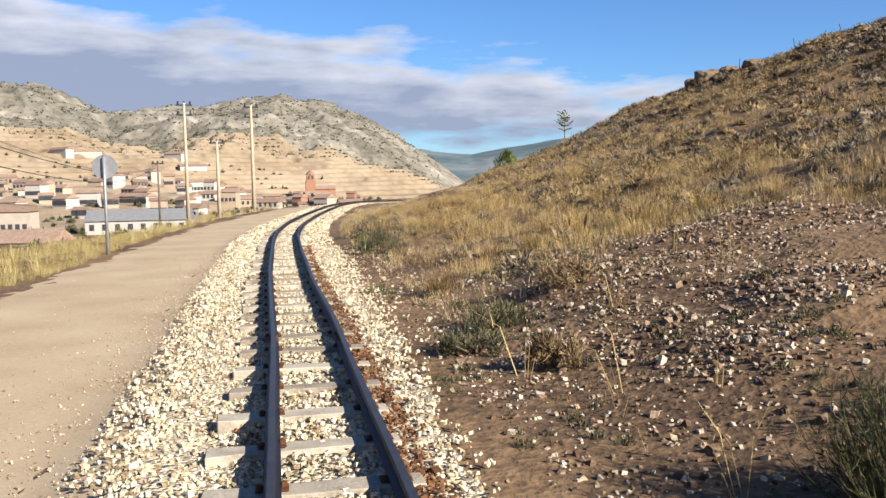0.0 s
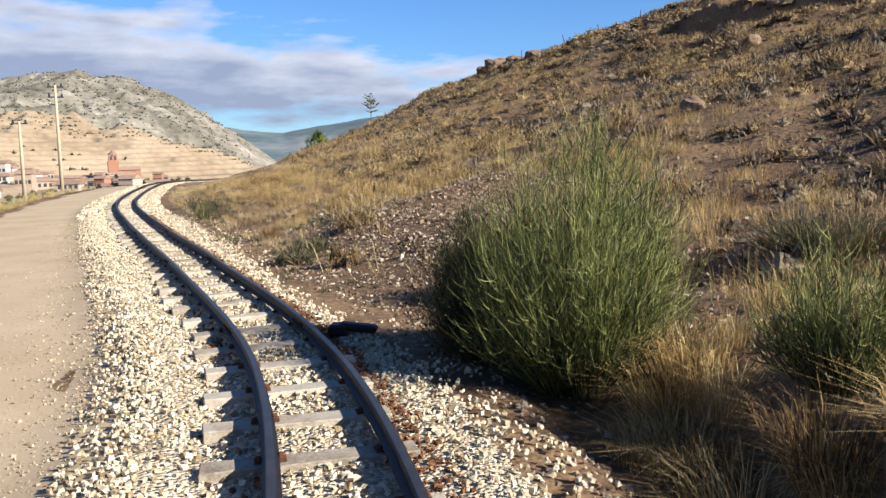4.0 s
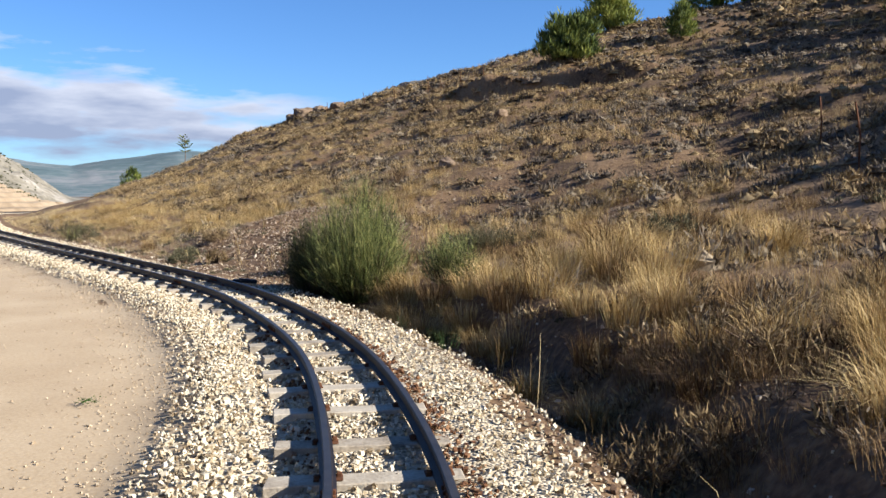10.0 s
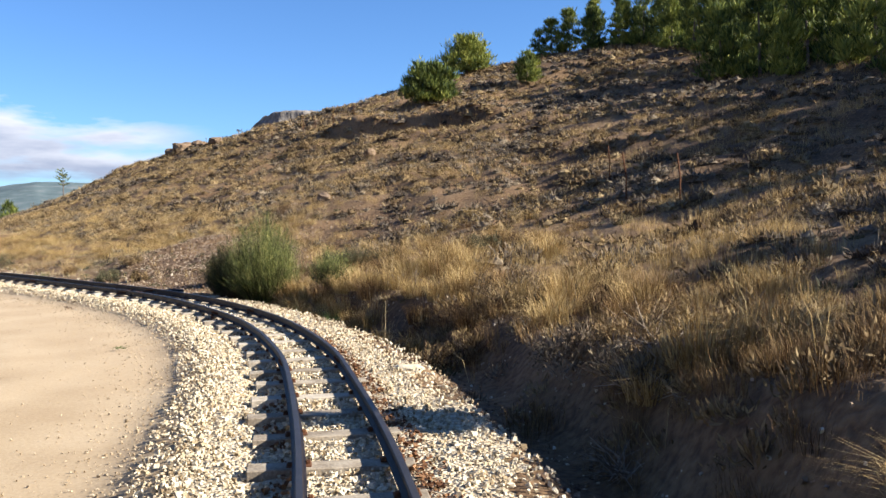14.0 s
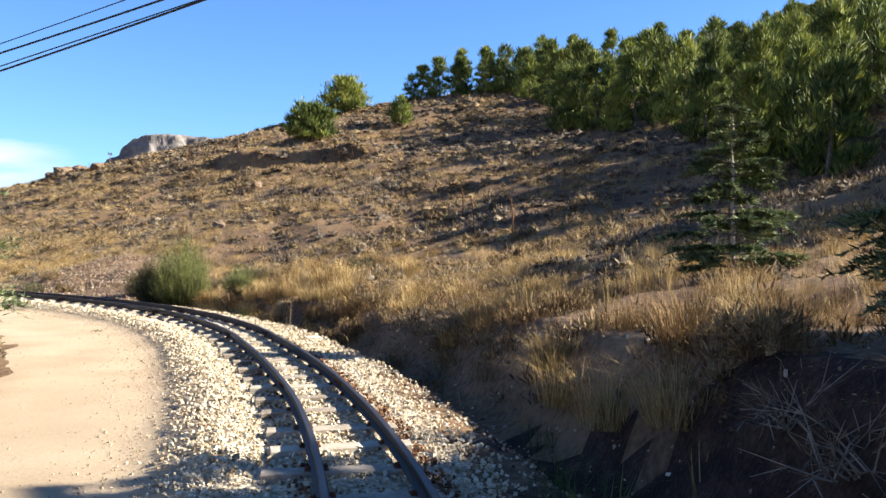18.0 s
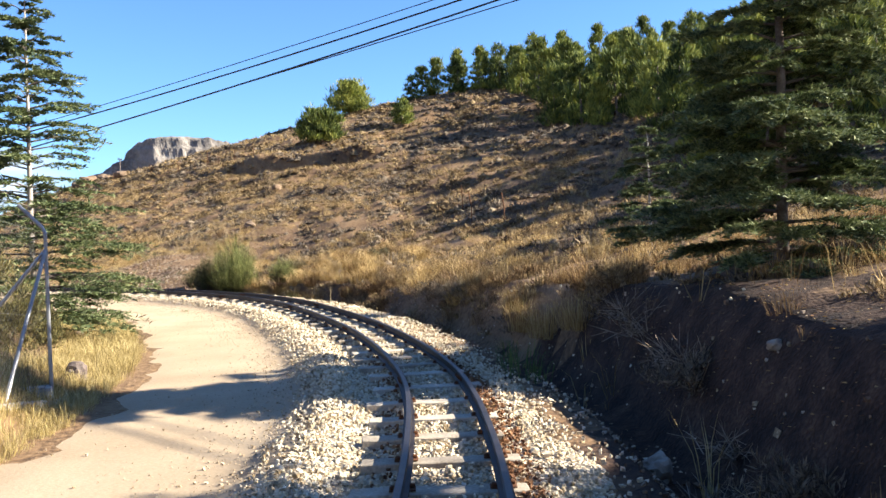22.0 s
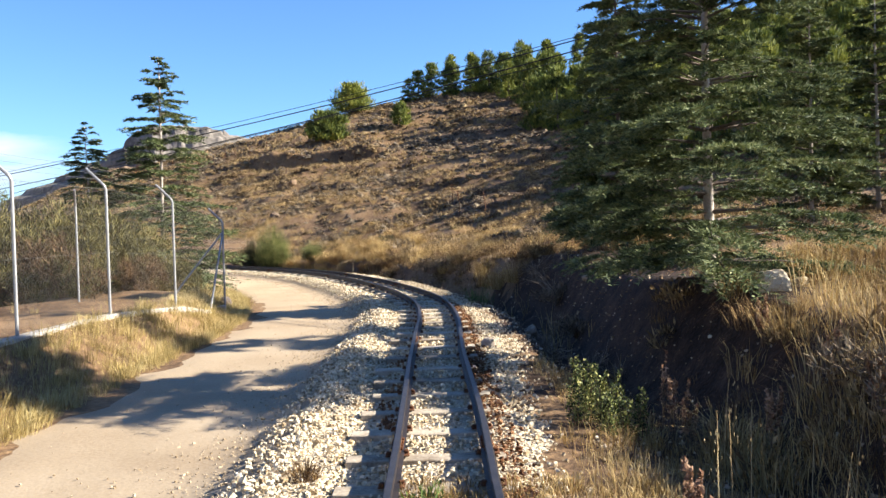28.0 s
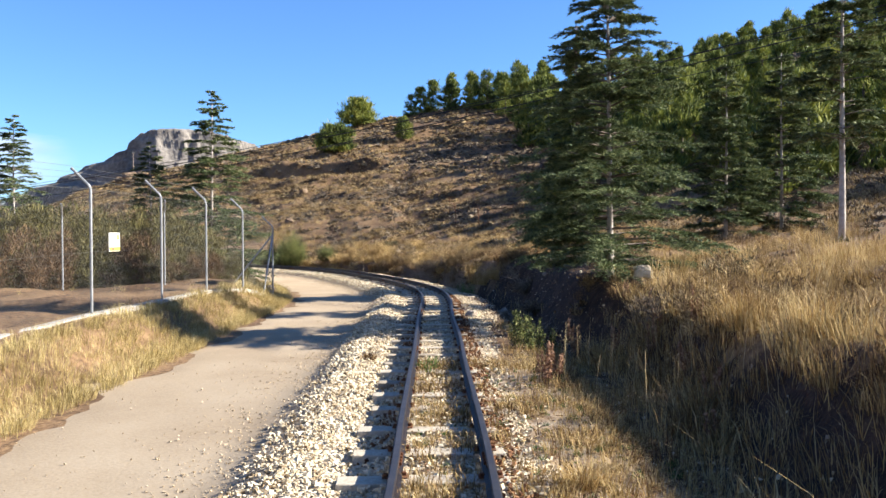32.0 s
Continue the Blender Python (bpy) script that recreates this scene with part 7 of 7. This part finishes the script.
# stalks and dead stems
stem_spots = rng.uniform(0, 1, (150, 2))
s = S_NORTH + 12 + (S_SOUTH + 3 - S_NORTH - 12) * stem_spots[:, 0]
o = 1.7 + 3.2 * stem_spots[:, 1] ** 1.5
xy = on_line(s, o)
plant("dead_stalks", xy[:, 0], xy[:, 1], [blades(5, 1.0, 0.10, 0.9, 0.012, 70 + k) for k in range(4)], rng.uniform(0.4, 0.85, len(s)), M_GRASS, "long pale dead stalks leaning over the ditch", "stalks")
for k, (px, py, sc) in enumerate([(4.58, -2.66, 0.85), (4.9, -2.3, 0.7), (4.2, -2.9, 0.65), (2.41, -6.25, 0.62), (2.75, -6.5, 0.6), (2.03, -4.43, 0.5), (1.33, -7.11, 0.38), (1.40, -6.01, 0.36), (2.0, -6.2, 0.5), (2.52, -0.14, 0.55), (2.45, -0.7, 0.5), (2.35, -1.9, 0.45), (2.1, -1.2, 0.5), (2.6, -2.3, 0.55), (2.0, -2.5, 0.45), (3.1, -2.2, 0.5), (2.2, -3.4, 0.4), (3.3, -1.2, 0.5), (1.95, -0.6, 0.45), (2.1, -0.9, 0.6), (2.4, -1.7, 0.7), (2.25, -2.9, 0.6), (1.9, -1.8, 0.6), (2.7, -2.9, 0.7), (2.5, -3.6, 0.65), (2.0, -3.9, 0.5), (2.9, -3.9, 0.65), (2.3, -0.2, 0.6), (1.75, -2.7, 0.45), (2.9, -3.2, 0.5), (2.6, -5.1, 0.5), (3.2, -5.6, 0.55), (1.75, -8.0, 0.45), (2.3, -7.4, 0.5),
                                  (1.9, -9.69, 0.6), (2.73, -10.46, 0.7), (3.3, -10.2, 0.65), (0.24, -13.62, 0.75), (0.6, -14.0, 0.7), (-0.04, -13.29, 0.5), (1.6, -11.4, 0.6), (-2.49, -18.2, 0.75), (-2.89, -19.18, 0.7), (-1.97, -17.2, 0.7), (-2.2, -18.8, 0.65), (-1.5, -16.6, 0.6), (-2.5, -19.7, 0.6),
                                  (4.2, -3.4, 0.8), (3.9, -4.0, 0.75), (4.9, -3.1, 0.8), (3.6, -3.2, 0.75), (4.4, -4.3, 0.8), (3.4, -2.6, 0.65), (3.7, -4.9, 0.7), (3.9, -2.2, 0.7), (3.0, -6.2, 0.65), (3.3, -6.9, 0.7), (2.7, -7.9, 0.65), (3.1, -8.6, 0.7), (2.5, -9.2, 0.6), (5.3, -1.6, 0.75), (7.2, 1.9, 0.7), (6.2, -4.4, 0.7), (8.4, 0.4, 0.8), (6.8, -2.0, 0.7), (3.6, 16.0, 0.7), (2.6, 17.4, 0.6), (1.69, 15.05, 0.55), (-0.03, 12.29, 0.45), (2.3, 15.2, 0.6), (4.4, 15.0, 0.6), (-11.98, -30.39, 0.5), (-14.87, -33.94, 0.6), (-14.4, -33.7, 0.5),
                                  (-14.13, -34.72, 0.6), (-13.4, -33.6, 0.6), (-12.3, -33.9, 0.6), (-11.2, -33.2, 0.7), (-10.2, -32.0, 0.6), (-17.25, -34.65, 0.3), (-14.95, -29.12, 0.22)]):
    tuft = mesh_np("straw_clump", *blades(340, sc, sc * 0.38, 1.0, 0.0065, 300 + k, 0.35), M_STRAW if k % 4 else M_GREYGRASS)
    tuft.matrix_world = pose(px, py, gz(px, py) - 0.03, random.uniform(-8, 8), random.uniform(-8, 8))
    tagged(tuft, "big clump of dry straw-coloured grass on the bank" if k % 4 else "big clump of withered brown grass on the bank", "grass", "straw clumps on the bank")
# withered shrubs standing along the bank
for k, (px, py, h_, r_, kind_) in enumerate([(0.92, -8.56, 0.42, 0.40, 0), (1.25, -8.77, 0.45, 0.42, 0), (0.54, -11.71, 0.55, 0.50, 1), (0.1, -12.9, 0.50, 0.55, 1), (0.9, -12.3, 0.5, 0.5, 0), (-2.83, -19.77, 0.45, 0.5, 0), (-10.05, -31.7, 0.62, 0.85, 0), (-9.2, -30.9, 0.5, 0.6, 2), (-11.6, -33.0, 0.5, 0.6, 0), (-12.6, -32.6, 0.5, 0.55, 0), (-12.0, -31.6, 0.45, 0.5, 1),
                                             (6.28, -2.0, 0.5, 0.5, 2), (1.40, 10.14, 0.45, 0.4, 0), (0.94, 7.37, 0.35, 0.28, 0), (0.57, 9.37, 0.30, 0.42, 2), (0.3, 8.3, 0.28, 0.4, 2), (-1.76, 20.9, 0.7, 0.6, 2), (-1.3, 19.4, 0.6, 0.5, 2), (2.9, 4.6, 0.4, 0.5, 2), (-7.06, -24.66, 0.4, 0.4, 1), (-5.2, -22.6, 0.4, 0.45, 1), (2.4, -8.1, 0.5, 0.55, 0), (3.2, -7.2, 0.5, 0.6, 1)]):
    shrub("withered_shrub", (px, py), h_, r_, 400 + k, ("brown withered shrub on the stony bank", "tangled grey-brown dead shrub on the bank", "low olive-grey shrub on dry soil")[kind_], "shrub", (M_DRYSHRUB, M_SHRUB, M_OLIVE)[kind_], 30, 46, 0.055, 0.11, 0.1, "withered shrubs on the bank")


def dead_branches(at, reach, seed, label):
    """A tangle of bare grey twigs lying on the bank."""
    g = np.random.default_rng(seed)
    out = []
    for k in range(34):
        a, e = g.uniform(0, 6.283), g.uniform(0.05, 0.9)
        p0 = np.r_[g.normal(0, 0.15 * reach, 2), 0.02]
        d = np.array([math.cos(a) * math.cos(e), math.sin(a) * math.cos(e), math.sin(e)])
        ln = reach * g.uniform(0.4, 1.0)
        p1, p2 = p0 + d * ln * 0.5 + [0, 0, 0.05 * reach], p0 + d * ln + [0, 0, -0.08 * reach]
        out.append(tube_arrays(np.stack([p0, p1, p2]), [0.007, 0.005, 0.002], 4, False))
        for q_ in range(3):
            d2 = d + g.normal(0, 0.6, 3)
            out.append(tube_arrays(np.stack([p1, p1 + d2 * ln * 0.15, p1 + d2 * ln * 0.32]), [0.004, 0.003, 0.0015], 3, False))
    v, q = join(out)
    ob = mesh_np("brushwood", v, tris_of(q), M_DEADWOOD)
    ob.matrix_world = pose(at[0], at[1], gz(at[0], at[1]))
    return tagged(ob, label, "brushwood", "brushwood on the bank")


M_DEADWOOD = material("bleached_dead_wood", [(0.095, 0.069, 0.047), (0.204, 0.161, 0.117), (0.307, 0.256, 0.197)], 4, 0.9, 0, 30, per_island=0.5)
for k, (px, py, sz) in enumerate([(-3.97, -21.03, 0.7), (-3.5, -20.4, 0.6), (-4.6, -21.8, 0.55), (-7.63, -24.51, 0.45), (-7.0, -23.9, 0.4), (-8.4, -25.3, 0.4), (-6.2, -23.6, 0.5), (-0.04, -13.29, 0.55), (0.35, -13.0, 0.6), (-0.6, -13.6, 0.4), (-5.0, -22.4, 0.5), (-9.3, -27.2, 0.45), (3.1, -3.9, 0.5), (-8.8, -26.4, 0.5)]):
    dead_branches((px, py), sz, 500 + k, "tangle of bleached dead twigs on the dark bank")
# wild oats, thin stalks with hanging pale seeds
def oat(seed):
    g = np.random.default_rng(seed)
    lean = g.normal(0, 0.10, 2)
    top = np.r_[lean, 1.0]
    v, q = tube_arrays(np.stack([[0, 0, 0], top * [0.4, 0.4, 0.55], top]), [0.005, 0.004, 0.002], 3, False)
    out = [(v, tris_of(q))]
    for k in range(9):
        c = top * g.uniform(0.72, 1.0) + np.r_[g.normal(0, 0.045, 2), -0.02]
        w = np.array([0.005, 0.0, 0.0])
        out.append((np.stack([c + [0, 0, 0.016], c + w, c - [0, 0, 0.024], c - w + [0, 0.005, 0]]), np.array([(0, 1, 2), (0, 2, 3)])))
    return join(out)


for cx, cy, n_, r_ in ((-14.2, -33.6, 26, 0.6), (-13.2, -32.6, 20, 0.6), (-12.4, -31.6, 14, 0.6), (2.9, -3.7, 14, 0.5), (1.9, -6.4, 12, 0.4)):
    x, y = cx + rng.normal(0, r_, n_), cy + rng.normal(0, r_, n_)
    m = offset_of(x, y) > 1.3
    plant("wild_oats", x[m], y[m], [oat(800 + k) for k in range(5)], rng.uniform(0.40, 0.75, m.sum()), M_PALE, "thin wild oat stalks with pale hanging seeds", "oats")
# a scrap of paper in the ditch and a dark iron shoe on the rail's outer side
bm = bmesh.new()
bmesh.ops.create_grid(bm, x_segments=3, y_segments=3, size=0.07)
for v_ in bm.verts:
    v_.co.z = 0.02 * noise.noise(v_.co * 14)
scrap = part("paper_scrap", bm, M_SIGNWHITE)
bmesh_mod = scrap.modifiers.new("thick", "SOLIDIFY")
bmesh_mod.thickness = 0.002
scrap.matrix_world = pose(-10.3, -26.5, gz(-10.3, -26.5) + 0.035, 12, 8, 40)
tagged(scrap, "scrap of white paper lying in the ditch", "litter")
shoe = thing("rail_stop", (0.40, 2.42, -0.01), "dark iron lever shoe lying beside the rail", "fitting", turn=-18)
bm = bmesh.new()
add_box(bm, (0.34, 0.13, 0.07), (0.16, 0, 0.085), (0, 6, 0), bevel=0.02)
part("arm", bm, M_RAIL, shoe)
bm = bmesh.new()
add_box(bm, (0.16, 0.20, 0.10), (-0.02, 0, 0.07), bevel=0.02)
part("block", bm, M_RAIL, shoe)
